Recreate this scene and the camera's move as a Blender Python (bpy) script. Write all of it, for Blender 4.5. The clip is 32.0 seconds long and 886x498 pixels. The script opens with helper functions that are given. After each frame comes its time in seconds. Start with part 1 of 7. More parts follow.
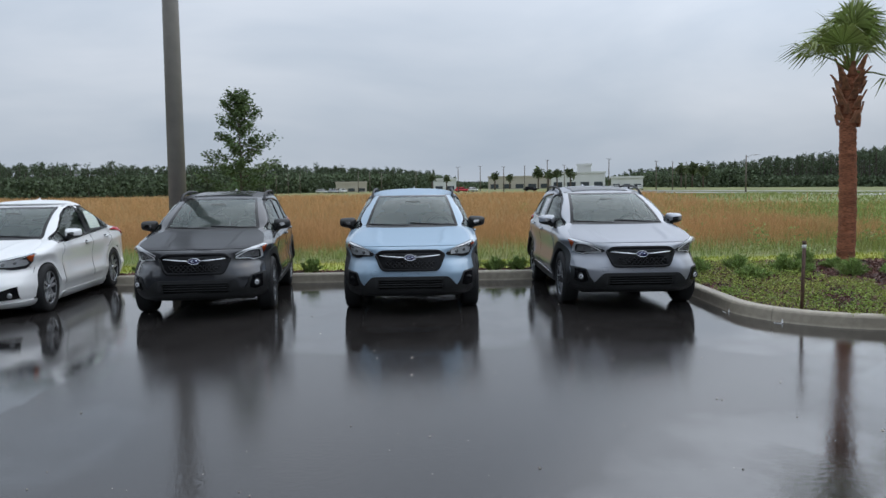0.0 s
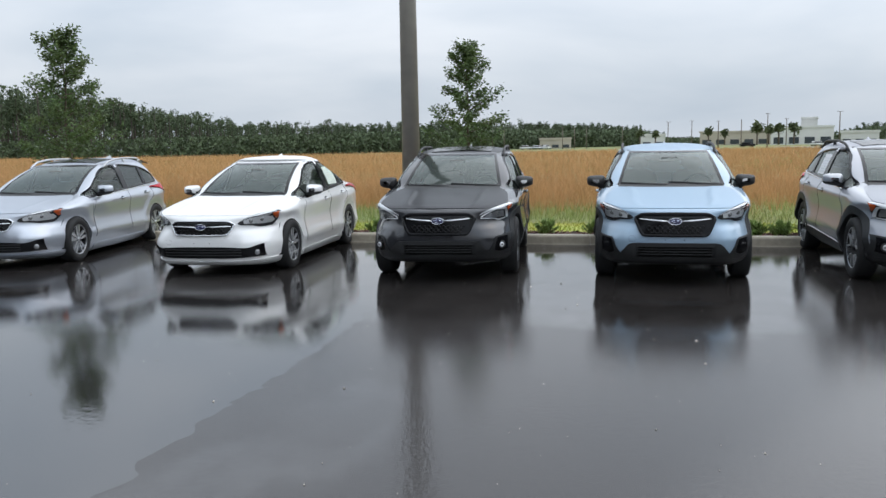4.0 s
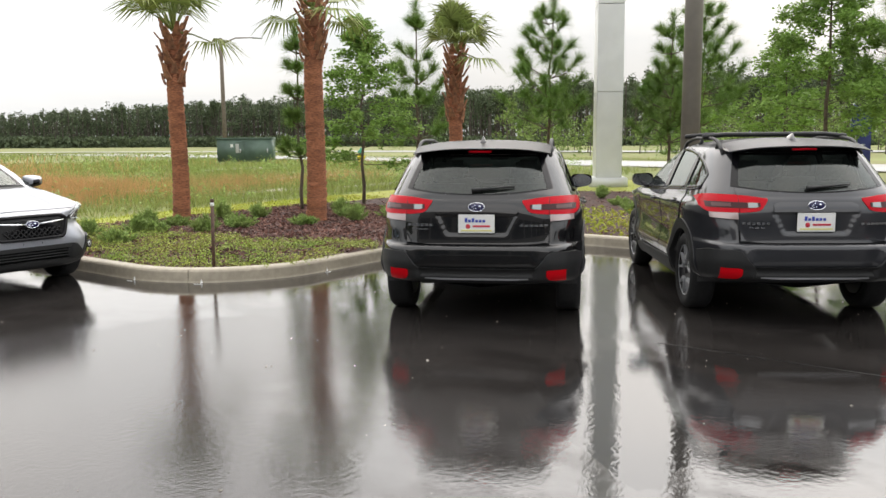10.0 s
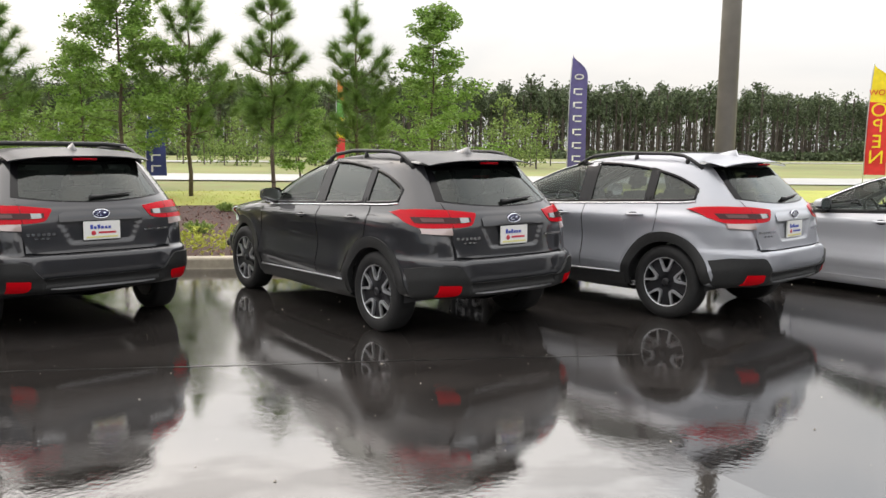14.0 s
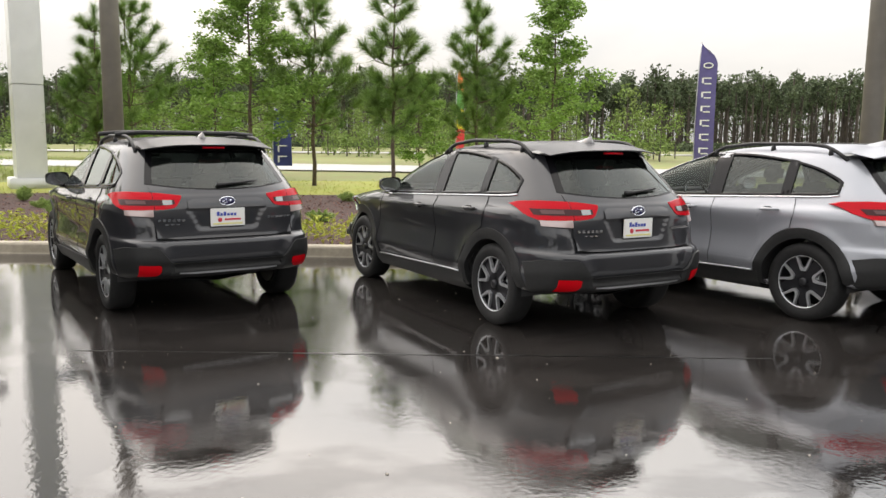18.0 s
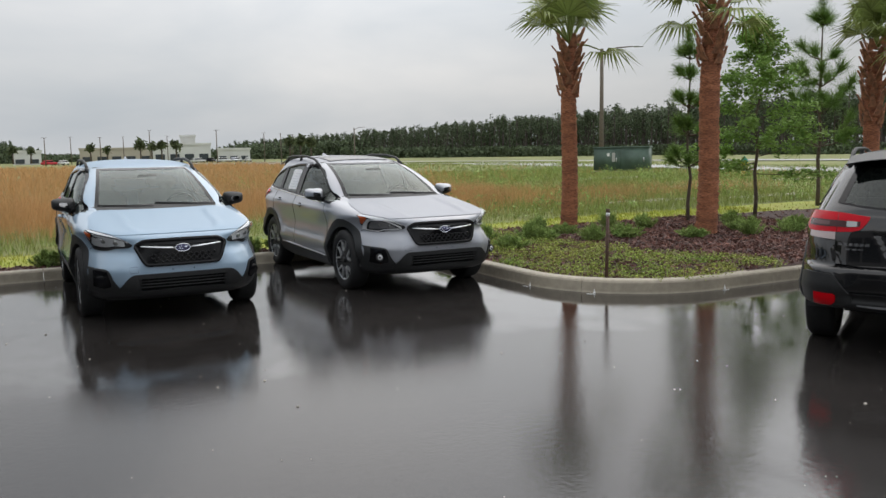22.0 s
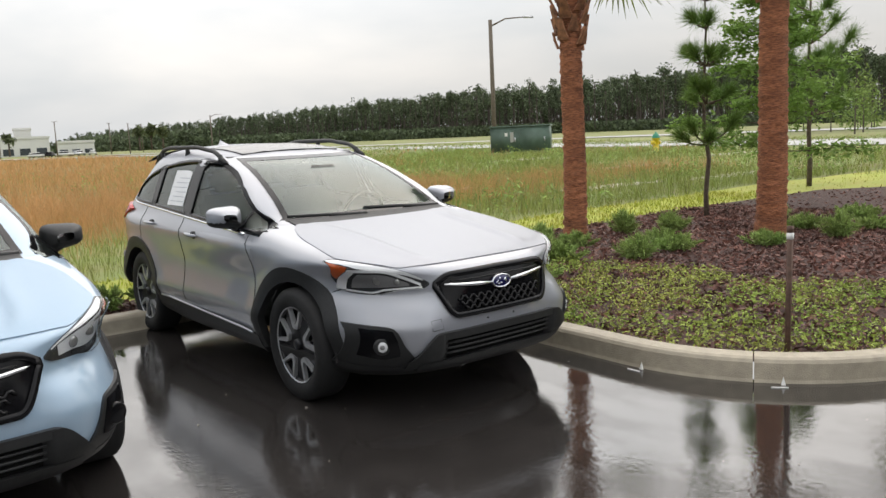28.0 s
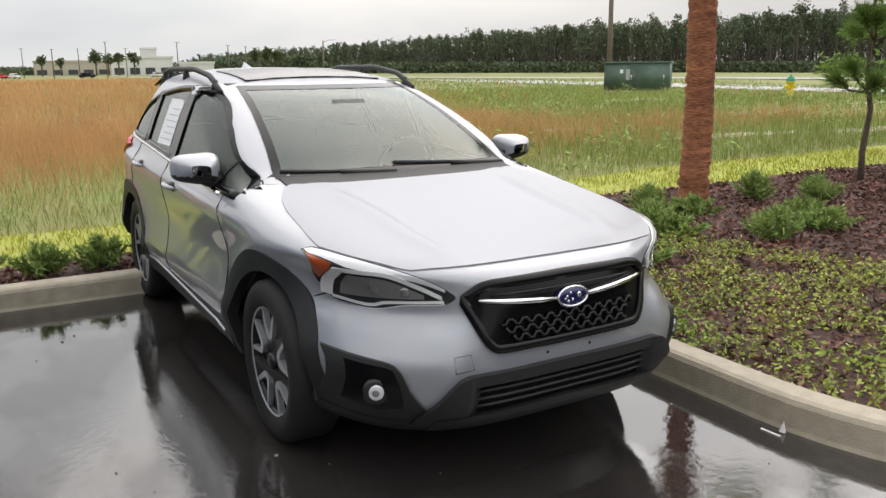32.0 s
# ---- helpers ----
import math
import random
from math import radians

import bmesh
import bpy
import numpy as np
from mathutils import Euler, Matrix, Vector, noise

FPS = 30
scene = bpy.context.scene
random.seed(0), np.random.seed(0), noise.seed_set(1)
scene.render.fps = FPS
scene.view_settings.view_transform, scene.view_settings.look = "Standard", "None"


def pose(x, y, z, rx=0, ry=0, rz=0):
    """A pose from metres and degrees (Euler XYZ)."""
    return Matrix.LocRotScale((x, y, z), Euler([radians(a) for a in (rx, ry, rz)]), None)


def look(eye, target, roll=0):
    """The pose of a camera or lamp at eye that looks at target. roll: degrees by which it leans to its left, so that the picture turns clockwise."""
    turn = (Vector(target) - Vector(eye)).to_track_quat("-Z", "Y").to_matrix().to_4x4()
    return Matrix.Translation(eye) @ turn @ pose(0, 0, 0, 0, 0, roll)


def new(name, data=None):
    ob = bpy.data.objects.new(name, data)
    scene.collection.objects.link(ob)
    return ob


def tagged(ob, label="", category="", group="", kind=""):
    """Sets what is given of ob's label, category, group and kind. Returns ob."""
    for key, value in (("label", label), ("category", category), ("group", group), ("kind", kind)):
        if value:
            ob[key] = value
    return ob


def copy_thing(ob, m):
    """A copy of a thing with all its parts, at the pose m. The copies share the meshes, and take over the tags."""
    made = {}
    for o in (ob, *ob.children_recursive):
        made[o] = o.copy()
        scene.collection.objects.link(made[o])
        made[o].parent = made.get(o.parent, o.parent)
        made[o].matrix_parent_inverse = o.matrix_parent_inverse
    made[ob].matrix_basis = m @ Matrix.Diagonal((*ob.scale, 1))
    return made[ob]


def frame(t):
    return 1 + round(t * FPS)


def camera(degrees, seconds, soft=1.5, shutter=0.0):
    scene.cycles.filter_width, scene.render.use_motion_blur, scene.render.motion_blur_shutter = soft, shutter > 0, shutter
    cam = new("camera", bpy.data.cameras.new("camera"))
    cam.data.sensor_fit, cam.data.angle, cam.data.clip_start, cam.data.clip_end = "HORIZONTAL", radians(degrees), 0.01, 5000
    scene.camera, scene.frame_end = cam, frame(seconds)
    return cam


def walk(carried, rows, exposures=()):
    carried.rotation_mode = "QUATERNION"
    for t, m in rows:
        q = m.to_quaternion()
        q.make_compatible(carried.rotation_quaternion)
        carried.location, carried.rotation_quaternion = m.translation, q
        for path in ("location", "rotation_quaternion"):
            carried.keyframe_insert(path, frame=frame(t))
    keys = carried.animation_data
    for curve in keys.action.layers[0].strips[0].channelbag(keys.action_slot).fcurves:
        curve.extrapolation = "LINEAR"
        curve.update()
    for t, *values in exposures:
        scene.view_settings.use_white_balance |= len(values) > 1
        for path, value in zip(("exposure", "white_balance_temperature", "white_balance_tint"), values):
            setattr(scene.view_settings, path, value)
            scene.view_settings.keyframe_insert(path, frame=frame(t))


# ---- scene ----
# ---- camera ----
cam = camera(56.6, 32.0)
PATH = [
    (0, (0.319, 0.195, 1.61), (0.339, 2.189, 1.454), -0.8),
    (0.5, (0.24, 0.168, 1.598), (0.108, 2.158, 1.446), -0.0),
    (1, (0.293, 0.165, 1.596), (-0.077, 2.125, 1.44), 0.2),
    (1.5, (0.259, 0.144, 1.592), (-0.284, 2.062, 1.43), 0.0),
    (2, (0.215, 0.17, 1.589), (-0.369, 2.074, 1.401), 0.2),
    (2.5, (0.14, 0.349, 1.589), (-0.444, 2.247, 1.349), -0.3),
    (4.5, (-0.594, 1.226, 1.596), (-0.917, 3.183, 1.341), -1.0),
    (5, (-0.791, 1.326, 1.576), (-0.896, 3.306, 1.311), -0.6),
    (5.5, (-0.893, 1.475, 1.597), (-0.766, 3.449, 1.302), 0.0),
    (6, (-0.987, 1.588, 1.603), (-0.755, 3.554, 1.319), -0.8),
    (6.5, (-1.149, 1.785, 1.598), (-0.72, 3.723, 1.357), -0.8),
    (7, (-1.281, 1.884, 1.588), (-0.621, 3.756, 1.341), -0.6),
    (7.5, (-1.301, 1.923, 1.6), (-0.532, 3.752, 1.35), -1.3),
    (8, (-1.344, 1.962, 1.593), (-0.437, 3.729, 1.357), -0.5),
    (8.5, (-1.447, 1.968, 1.578), (-0.358, 3.627, 1.328), 0.7),
    (9, (-1.444, 1.889, 1.577), (-0.246, 3.466, 1.296), 0.5),
    (9.5, (-1.358, 1.808, 1.573), (0.02, 3.229, 1.287), -0.3),
    (10, (-1.326, 1.773, 1.587), (0.254, 2.969, 1.317), -0.5),
    (10.5, (-1.306, 1.746, 1.59), (0.407, 2.749, 1.345), -1.2),
    (11, (-1.293, 1.727, 1.585), (0.493, 2.594, 1.341), -1.5),
    (11.5, (-1.265, 1.7, 1.583), (0.582, 2.422, 1.321), -1.0),
    (12, (-1.257, 1.675, 1.587), (0.642, 2.234, 1.301), -0.6),
    (12.5, (-1.31, 1.704, 1.593), (0.628, 2.101, 1.3), -0.5),
    (13, (-1.32, 1.666, 1.592), (0.653, 1.827, 1.307), -0.1),
    (13.5, (-1.361, 1.582, 1.595), (0.62, 1.512, 1.332), 0.7),
    (14, (-1.388, 1.532, 1.592), (0.576, 1.244, 1.346), 0.6),
    (14.5, (-1.428, 1.504, 1.595), (0.476, 0.944, 1.343), 0.2),
    (15.4, (-1.41, 1.535, 1.585), (0.441, 0.825, 1.324), 0.6),
    (16.5, (-1.362, 1.583, 1.572), (0.568, 1.134, 1.296), 1.0),
    (17, (-1.371, 1.621, 1.572), (0.589, 1.331, 1.298), 2.1),
    (17.5, (-1.361, 1.596, 1.573), (0.615, 1.435, 1.31), 1.6),
    (18, (-1.243, 1.528, 1.57), (0.739, 1.523, 1.302), 0.7),
    (18.5, (-1.257, 1.583, 1.58), (0.724, 1.69, 1.321), 0.7),
    (19, (-1.296, 1.69, 1.593), (0.643, 2.118, 1.351), 0.3),
    (19.5, (-1.344, 1.689, 1.593), (0.492, 2.45, 1.365), 0.1),
    (20, (-1.367, 1.69, 1.6), (0.358, 2.676, 1.374), 0.3),
    (20.5, (-1.428, 1.762, 1.579), (0.072, 3.063, 1.34), 0.7),
    (21, (-1.499, 1.915, 1.581), (-0.214, 3.426, 1.325), 0.6),
    (21.5, (-1.513, 2.036, 1.592), (-0.416, 3.69, 1.355), 0.3),
    (22, (-1.409, 2.163, 1.599), (-0.488, 3.922, 1.361), -1.0),
    (22.5, (-1.379, 2.255, 1.59), (-0.548, 4.052, 1.304), -1.6),
    (23, (-1.388, 2.558, 1.558), (-0.594, 4.361, 1.208), -1.4),
    (23.5, (-1.348, 2.956, 1.589), (-0.495, 4.731, 1.246), -2.0),
    (24, (-1.22, 3.384, 1.586), (-0.312, 5.14, 1.281), -1.9),
    (24.5, (-1.147, 3.818, 1.582), (-0.223, 5.57, 1.301), -1.3),
    (25, (-1.056, 4.225, 1.58), (-0.103, 5.962, 1.307), -1.3),
    (25.5, (-0.92, 4.703, 1.585), (0.07, 6.419, 1.305), -1.7),
    (26, (-0.822, 5.154, 1.588), (0.223, 6.836, 1.309), -1.7),
    (26.5, (-0.659, 5.572, 1.598), (0.441, 7.218, 1.311), -0.9),
    (28.5, (0.005, 7.095, 1.594), (1.211, 8.663, 1.305), -2.9),
    (29, (0.263, 7.347, 1.577), (1.456, 8.921, 1.261), -1.9),
    (29.5, (0.53, 7.538, 1.581), (1.685, 9.133, 1.23), -1.0),
    (30, (0.727, 7.761, 1.572), (1.819, 9.399, 1.218), 0.5),
    (30.5, (0.899, 7.912, 1.583), (1.894, 9.607, 1.211), 0.3),
    (31, (1.016, 7.99, 1.579), (1.957, 9.715, 1.205), -0.2),
    (31.5, (1.021, 7.979, 1.558), (1.97, 9.696, 1.166), -0.6),
    (32, (1.028, 7.995, 1.555), (1.99, 9.693, 1.12), -0.6),
]
EXPOSURES = [(0.0, 0.11, 5950, 10), (2.0, 0.45, 5950, 10), (5.0, 0.52, 6300, 10), (7.5, 0.65, 6450, 11), (9.5, 1.0, 6950, 12), (12.0, 1.25, 7150, 13), (13.0, 1.38, 7250, 14), (14.0, 1.13, 7150, 13), (17.0, 1.14, 7150, 13), (20.0, 1.04, 7500, 13), (21.0, 0.62, 7000, 13), (22.0, 0.32, 6700, 11), (23.0, 0.84, 6850, 12), (24.0, 0.67, 6800, 12), (25.0, 0.57, 6700, 12), (29.0, 0.77, 7050, 12), (32.0, 0.8, 7050, 13)]
walk(cam, [(t, look(eye, target, roll)) for t, eye, target, roll in PATH], EXPOSURES)

SKY_W, SKY_E, SKY_LOW, SKY_TOP = 1.10, 0.80, 0.68, 1.42
ROUGH_DRY, ROUGH_WET, BUMP_DRY, BUMP_WET, WET_IOR = 0.11, 0.008, 0.36, 0.09, 1.9

# ---- sky and light: a bright, even overcast after rain ----
SUN_AZ, SUN_EL = radians(-60), radians(48)
world = bpy.data.worlds.new("overcast_sky")
scene.world = world
world.use_nodes = True
wn, wl = world.node_tree.nodes, world.node_tree.links
wn.clear()
w_out = wn.new("ShaderNodeOutputWorld")
w_bg = wn.new("ShaderNodeBackground")
w_sky = wn.new("ShaderNodeTexSky")
w_sky.sky_type, w_sky.sun_disc = "NISHITA", False
w_sky.sun_elevation, w_sky.sun_rotation, w_sky.dust_density = SUN_EL, -SUN_AZ, 4.0
w_dim = wn.new("ShaderNodeVectorMath")
w_dim.operation = "SCALE"
w_dim.inputs["Scale"].default_value = 0.10
wl.new(w_sky.outputs[0], w_dim.inputs[0])
w_co = wn.new("ShaderNodeTexCoord")
w_map = wn.new("ShaderNodeMapping")
w_map.inputs["Scale"].default_value = (1.0, 1.0, 3.2)
wl.new(w_co.outputs["Generated"], w_map.inputs[0])
w_noise = wn.new("ShaderNodeTexNoise")
w_noise.inputs["Scale"].default_value = 2.1
w_noise.inputs["Detail"].default_value = 5.0
w_noise.inputs["Roughness"].default_value = 0.5
w_noise.inputs["Distortion"].default_value = 0.3
wl.new(w_map.outputs[0], w_noise.inputs["Vector"])
w_ramp = wn.new("ShaderNodeValToRGB")
w_ramp.color_ramp.elements[0].position, w_ramp.color_ramp.elements[0].color = 0.33, (0.55, 0.61, 0.67, 1)
w_ramp.color_ramp.elements[1].position, w_ramp.color_ramp.elements[1].color = 0.66, (0.80, 0.82, 0.84, 1)
wl.new(w_noise.outputs[0], w_ramp.inputs[0])
w_mix = wn.new("ShaderNodeMix")
w_mix.data_type = "RGBA"
w_mix.inputs["Factor"].default_value = 0.88
wl.new(w_dim.outputs[0], w_mix.inputs["A"])
wl.new(w_ramp.outputs[0], w_mix.inputs["B"])
# the cloud cover thins out to the east, where the horizon is brightest
w_sep = wn.new("ShaderNodeSeparateXYZ")
wl.new(w_co.outputs["Generated"], w_sep.inputs[0])
w_grad = wn.new("ShaderNodeMapRange")
w_grad.interpolation_type = "SMOOTHSTEP"
for k, v in zip(("From Min", "From Max", "To Min", "To Max"), (0.3, 1.0, SKY_W, SKY_E)):
    w_grad.inputs[k].default_value = v
wl.new(w_sep.outputs["X"], w_grad.inputs["Value"])
wl.new(w_mix.outputs["Result"], w_bg.inputs["Color"])
# an overcast sky is brighter overhead than at the horizon
w_up = wn.new("ShaderNodeMapRange")
w_up.interpolation_type = "SMOOTHSTEP"
for k, v in zip(("From Min", "From Max", "To Min", "To Max"), (0.0, 0.60, SKY_LOW, SKY_TOP)):
    w_up.inputs[k].default_value = v
wl.new(w_sep.outputs["Z"], w_up.inputs["Value"])
w_east = wn.new("ShaderNodeMapRange")
for k, v in zip(("From Min", "From Max", "To Min", "To Max"), (0.0, 0.7, SKY_TOP - 0.25, SKY_TOP + 0.55)):
    w_east.inputs[k].default_value = v
wl.new(w_sep.outputs["X"], w_east.inputs["Value"])
wl.new(w_east.outputs["Result"], w_up.inputs["To Max"])
w_mul = wn.new("ShaderNodeMath")
w_mul.operation = "MULTIPLY"
wl.new(w_grad.outputs["Result"], w_mul.inputs[0])
wl.new(w_up.outputs["Result"], w_mul.inputs[1])
wl.new(w_mul.outputs[0], w_bg.inputs["Strength"])
wl.new(w_bg.outputs[0], w_out.inputs["Surface"])
sun = new("sun", bpy.data.lights.new("sun", "SUN"))
sun.data.energy, sun.data.angle, sun.data.color = 0.6, radians(100), (1.0, 0.97, 0.93)
sun.matrix_world = look((0, 0, 30), (30 * math.sin(-SUN_AZ) * -1, -30 * math.cos(SUN_AZ), 30 - 30 * math.tan(SUN_EL)))

# ---- materials ----
def material(name, color, rough=0.6, metal=0.0, scale=0.0, vary=0.25, bump=0.0, bump_scale=60.0, coat=0.0, coat_rough=0.03, spec=0.5, second=None, big=0.0, obj_vary=0.0, ior=1.5):
    """A principled material whose colour varies at a fine and a broad scale, with a fine relief."""
    m = bpy.data.materials.new(name)
    m.use_nodes = True
    nt = m.node_tree
    b = nt.nodes["Principled BSDF"]
    b.inputs["Roughness"].default_value, b.inputs["Metallic"].default_value = rough, metal
    b.inputs["Specular IOR Level"].default_value, b.inputs["IOR"].default_value = spec, ior
    b.inputs["Coat Weight"].default_value, b.inputs["Coat Roughness"].default_value = coat, coat_rough
    b.inputs["Base Color"].default_value = (*color, 1)
    co = nt.nodes.new("ShaderNodeTexCoord")
    out = None
    if scale:
        n = nt.nodes.new("ShaderNodeTexNoise")
        n.inputs["Scale"].default_value, n.inputs["Detail"].default_value = scale, 6.0
        nt.links.new(co.outputs["Object"], n.inputs["Vector"])
        r = nt.nodes.new("ShaderNodeValToRGB")
        lo = second or tuple(c * (1 - vary) for c in color)
        hi = tuple(min(1, c * (1 + vary)) for c in color)
        r.color_ramp.elements[0].position, r.color_ramp.elements[0].color = 0.3, (*lo, 1)
        r.color_ramp.elements[1].position, r.color_ramp.elements[1].color = 0.7, (*hi, 1)
        nt.links.new(n.outputs[0], r.inputs[0])
        out = r.outputs[0]
        if big:
            n2 = nt.nodes.new("ShaderNodeTexNoise")
            n2.inputs["Scale"].default_value, n2.inputs["Detail"].default_value = scale * big, 3.0
            nt.links.new(co.outputs["Object"], n2.inputs["Vector"])
            mr = nt.nodes.new("ShaderNodeMapRange")
            for k, v in zip(("From Min", "From Max", "To Min", "To Max"), (0.3, 0.7, 1 - vary, 1 + vary)):
                mr.inputs[k].default_value = v
            nt.links.new(n2.outputs[0], mr.inputs["Value"])
            out = scaled(nt, out, mr.outputs[0])
    if obj_vary:
        info = nt.nodes.new("ShaderNodeNewGeometry")
        mr = nt.nodes.new("ShaderNodeMapRange")
        for k, v in zip(("To Min", "To Max"), (1 - obj_vary, 1 + obj_vary)):
            mr.inputs[k].default_value = v
        nt.links.new(info.outputs["Random Per Island"], mr.inputs["Value"])
        if out is None:
            rgb = nt.nodes.new("ShaderNodeRGB")
            rgb.outputs[0].default_value = (*color, 1)
            out = rgb.outputs[0]
        out = scaled(nt, out, mr.outputs[0])
    if out is not None:
        nt.links.new(out, b.inputs["Base Color"])
    if bump:
        n = nt.nodes.new("ShaderNodeTexNoise")
        n.inputs["Scale"].default_value, n.inputs["Detail"].default_value = bump_scale, 4.0
        nt.links.new(co.outputs["Object"], n.inputs["Vector"])
        bp = nt.nodes.new("ShaderNodeBump")
        bp.inputs["Strength"].default_value, bp.inputs["Distance"].default_value = bump, 0.02
        nt.links.new(n.outputs[0], bp.inputs["Height"])
        nt.links.new(bp.outputs[0], b.inputs["Normal"])
    return m


def scaled(nt, colour, factor):
    v = nt.nodes.new("ShaderNodeVectorMath")
    v.operation = "SCALE"
    nt.links.new(colour, v.inputs[0])
    nt.links.new(factor, v.inputs["Scale"])
    return v.outputs[0]


def leafy(name, color, second, rough=0.55, through_light=0.25, obj_vary=0.35):
    """Leaves: colour varies from leaf to leaf, some light passes through."""
    m = material(name, color, rough, scale=1.3, second=second, vary=0.2, obj_vary=obj_vary, spec=0.15)
    nt = m.node_tree
    b = nt.nodes["Principled BSDF"]
    t = nt.nodes.new("ShaderNodeBsdfTranslucent")
    src = b.inputs["Base Color"].links[0].from_socket
    nt.links.new(src, t.inputs["Color"])
    mx = nt.nodes.new("ShaderNodeMixShader")
    mx.inputs[0].default_value = through_light
    nt.links.new(b.outputs[0], mx.inputs[1])
    nt.links.new(t.outputs[0], mx.inputs[2])
    nt.links.new(mx.outputs[0], nt.nodes["Material Output"].inputs["Surface"])
    return m


def glassy(name, tint, see=0.75, rough=0.02, haze=0.0, ior=1.75):
    """Window glass: a tinted clear layer under a sharp reflection that grows towards grazing views."""
    m = bpy.data.materials.new(name)
    m.use_nodes = True
    nt = m.node_tree
    nt.nodes.remove(nt.nodes["Principled BSDF"])
    clear = nt.nodes.new("ShaderNodeBsdfTransparent")
    clear.inputs[0].default_value = (*[c * see for c in tint], 1)
    gloss = nt.nodes.new("ShaderNodeBsdfGlossy")
    gloss.inputs["Roughness"].default_value = rough
    gloss.inputs["Color"].default_value = (0.95, 1.0, 0.97, 1)
    fres = nt.nodes.new("ShaderNodeFresnel")
    fres.inputs["IOR"].default_value = ior
    # pale green diffuse share: raindrops, plus hazy sky reflection put in as colour
    film = nt.nodes.new("ShaderNodeBsdfDiffuse")
    film.inputs["Color"].default_value = (0.40, 0.50, 0.46, 1)
    wet = nt.nodes.new("ShaderNodeMixShader")
    wet.inputs[0].default_value = haze
    nt.links.new(clear.outputs[0], wet.inputs[1])
    nt.links.new(film.outputs[0], wet.inputs[2])
    mx = nt.nodes.new("ShaderNodeMixShader")
    nt.links.new(fres.outputs[0], mx.inputs[0])
    nt.links.new(wet.outputs[0], mx.inputs[1])
    nt.links.new(gloss.outputs[0], mx.inputs[2])
    nt.links.new(mx.outputs[0], nt.nodes["Material Output"].inputs["Surface"])
    return m


def paint(name, color, metal=0.0, flake=0.0, gloss=1.0):
    """Car paint under clear coat, with small rain beads as a fine relief on the coat."""
    m = material(name, color, 0.42 if metal else 0.35, metal, coat=gloss, coat_rough=0.02, spec=0.1)
    m.node_tree.nodes["Principled BSDF"].inputs["Coat IOR"].default_value = 1.58
    nt = m.node_tree
    b = nt.nodes["Principled BSDF"]
    co = nt.nodes.new("ShaderNodeTexCoord")
    v = nt.nodes.new("ShaderNodeTexVoronoi")
    v.inputs["Scale"].default_value = 95
    nt.links.new(co.outputs["Object"], v.inputs["Vector"])
    r = nt.nodes.new("ShaderNodeMapRange")
    for k, val in zip(("From Min", "From Max", "To Min", "To Max"), (0.18, 0.34, 1.0, 0.0)):
        r.inputs[k].default_value = val
    nt.links.new(v.outputs["Distance"], r.inputs["Value"])
    bp = nt.nodes.new("ShaderNodeBump")
    bp.inputs["Strength"].default_value, bp.inputs["Distance"].default_value = 0.010, 0.001
    nt.links.new(r.outputs[0], bp.inputs["Height"])
    nt.links.new(bp.outputs[0], b.inputs["Coat Normal"])
    if flake:
        n = nt.nodes.new("ShaderNodeTexNoise")
        n.inputs["Scale"].default_value = 900
        nt.links.new(co.outputs["Object"], n.inputs["Vector"])
        bf = nt.nodes.new("ShaderNodeBump")
        bf.inputs["Strength"].default_value, bf.inputs["Distance"].default_value = flake, 0.001
        nt.links.new(n.outputs[0], bf.inputs["Height"])
        nt.links.new(bf.outputs[0], b.inputs["Normal"])
    return m


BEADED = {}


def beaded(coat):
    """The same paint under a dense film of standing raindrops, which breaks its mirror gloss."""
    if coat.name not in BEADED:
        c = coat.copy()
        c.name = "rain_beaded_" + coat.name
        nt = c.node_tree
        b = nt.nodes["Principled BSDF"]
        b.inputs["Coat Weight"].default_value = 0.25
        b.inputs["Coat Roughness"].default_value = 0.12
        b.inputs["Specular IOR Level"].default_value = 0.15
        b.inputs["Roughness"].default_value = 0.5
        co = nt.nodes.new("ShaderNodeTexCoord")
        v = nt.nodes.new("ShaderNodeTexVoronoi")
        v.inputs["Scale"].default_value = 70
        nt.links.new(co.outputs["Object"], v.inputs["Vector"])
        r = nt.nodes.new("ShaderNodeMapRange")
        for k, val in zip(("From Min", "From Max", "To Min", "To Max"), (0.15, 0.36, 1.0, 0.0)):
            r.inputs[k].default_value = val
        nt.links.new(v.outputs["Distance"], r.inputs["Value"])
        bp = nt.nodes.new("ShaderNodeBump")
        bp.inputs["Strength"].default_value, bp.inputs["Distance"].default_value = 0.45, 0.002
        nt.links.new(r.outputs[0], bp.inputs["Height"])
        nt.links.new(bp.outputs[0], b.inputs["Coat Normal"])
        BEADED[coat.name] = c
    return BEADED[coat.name]


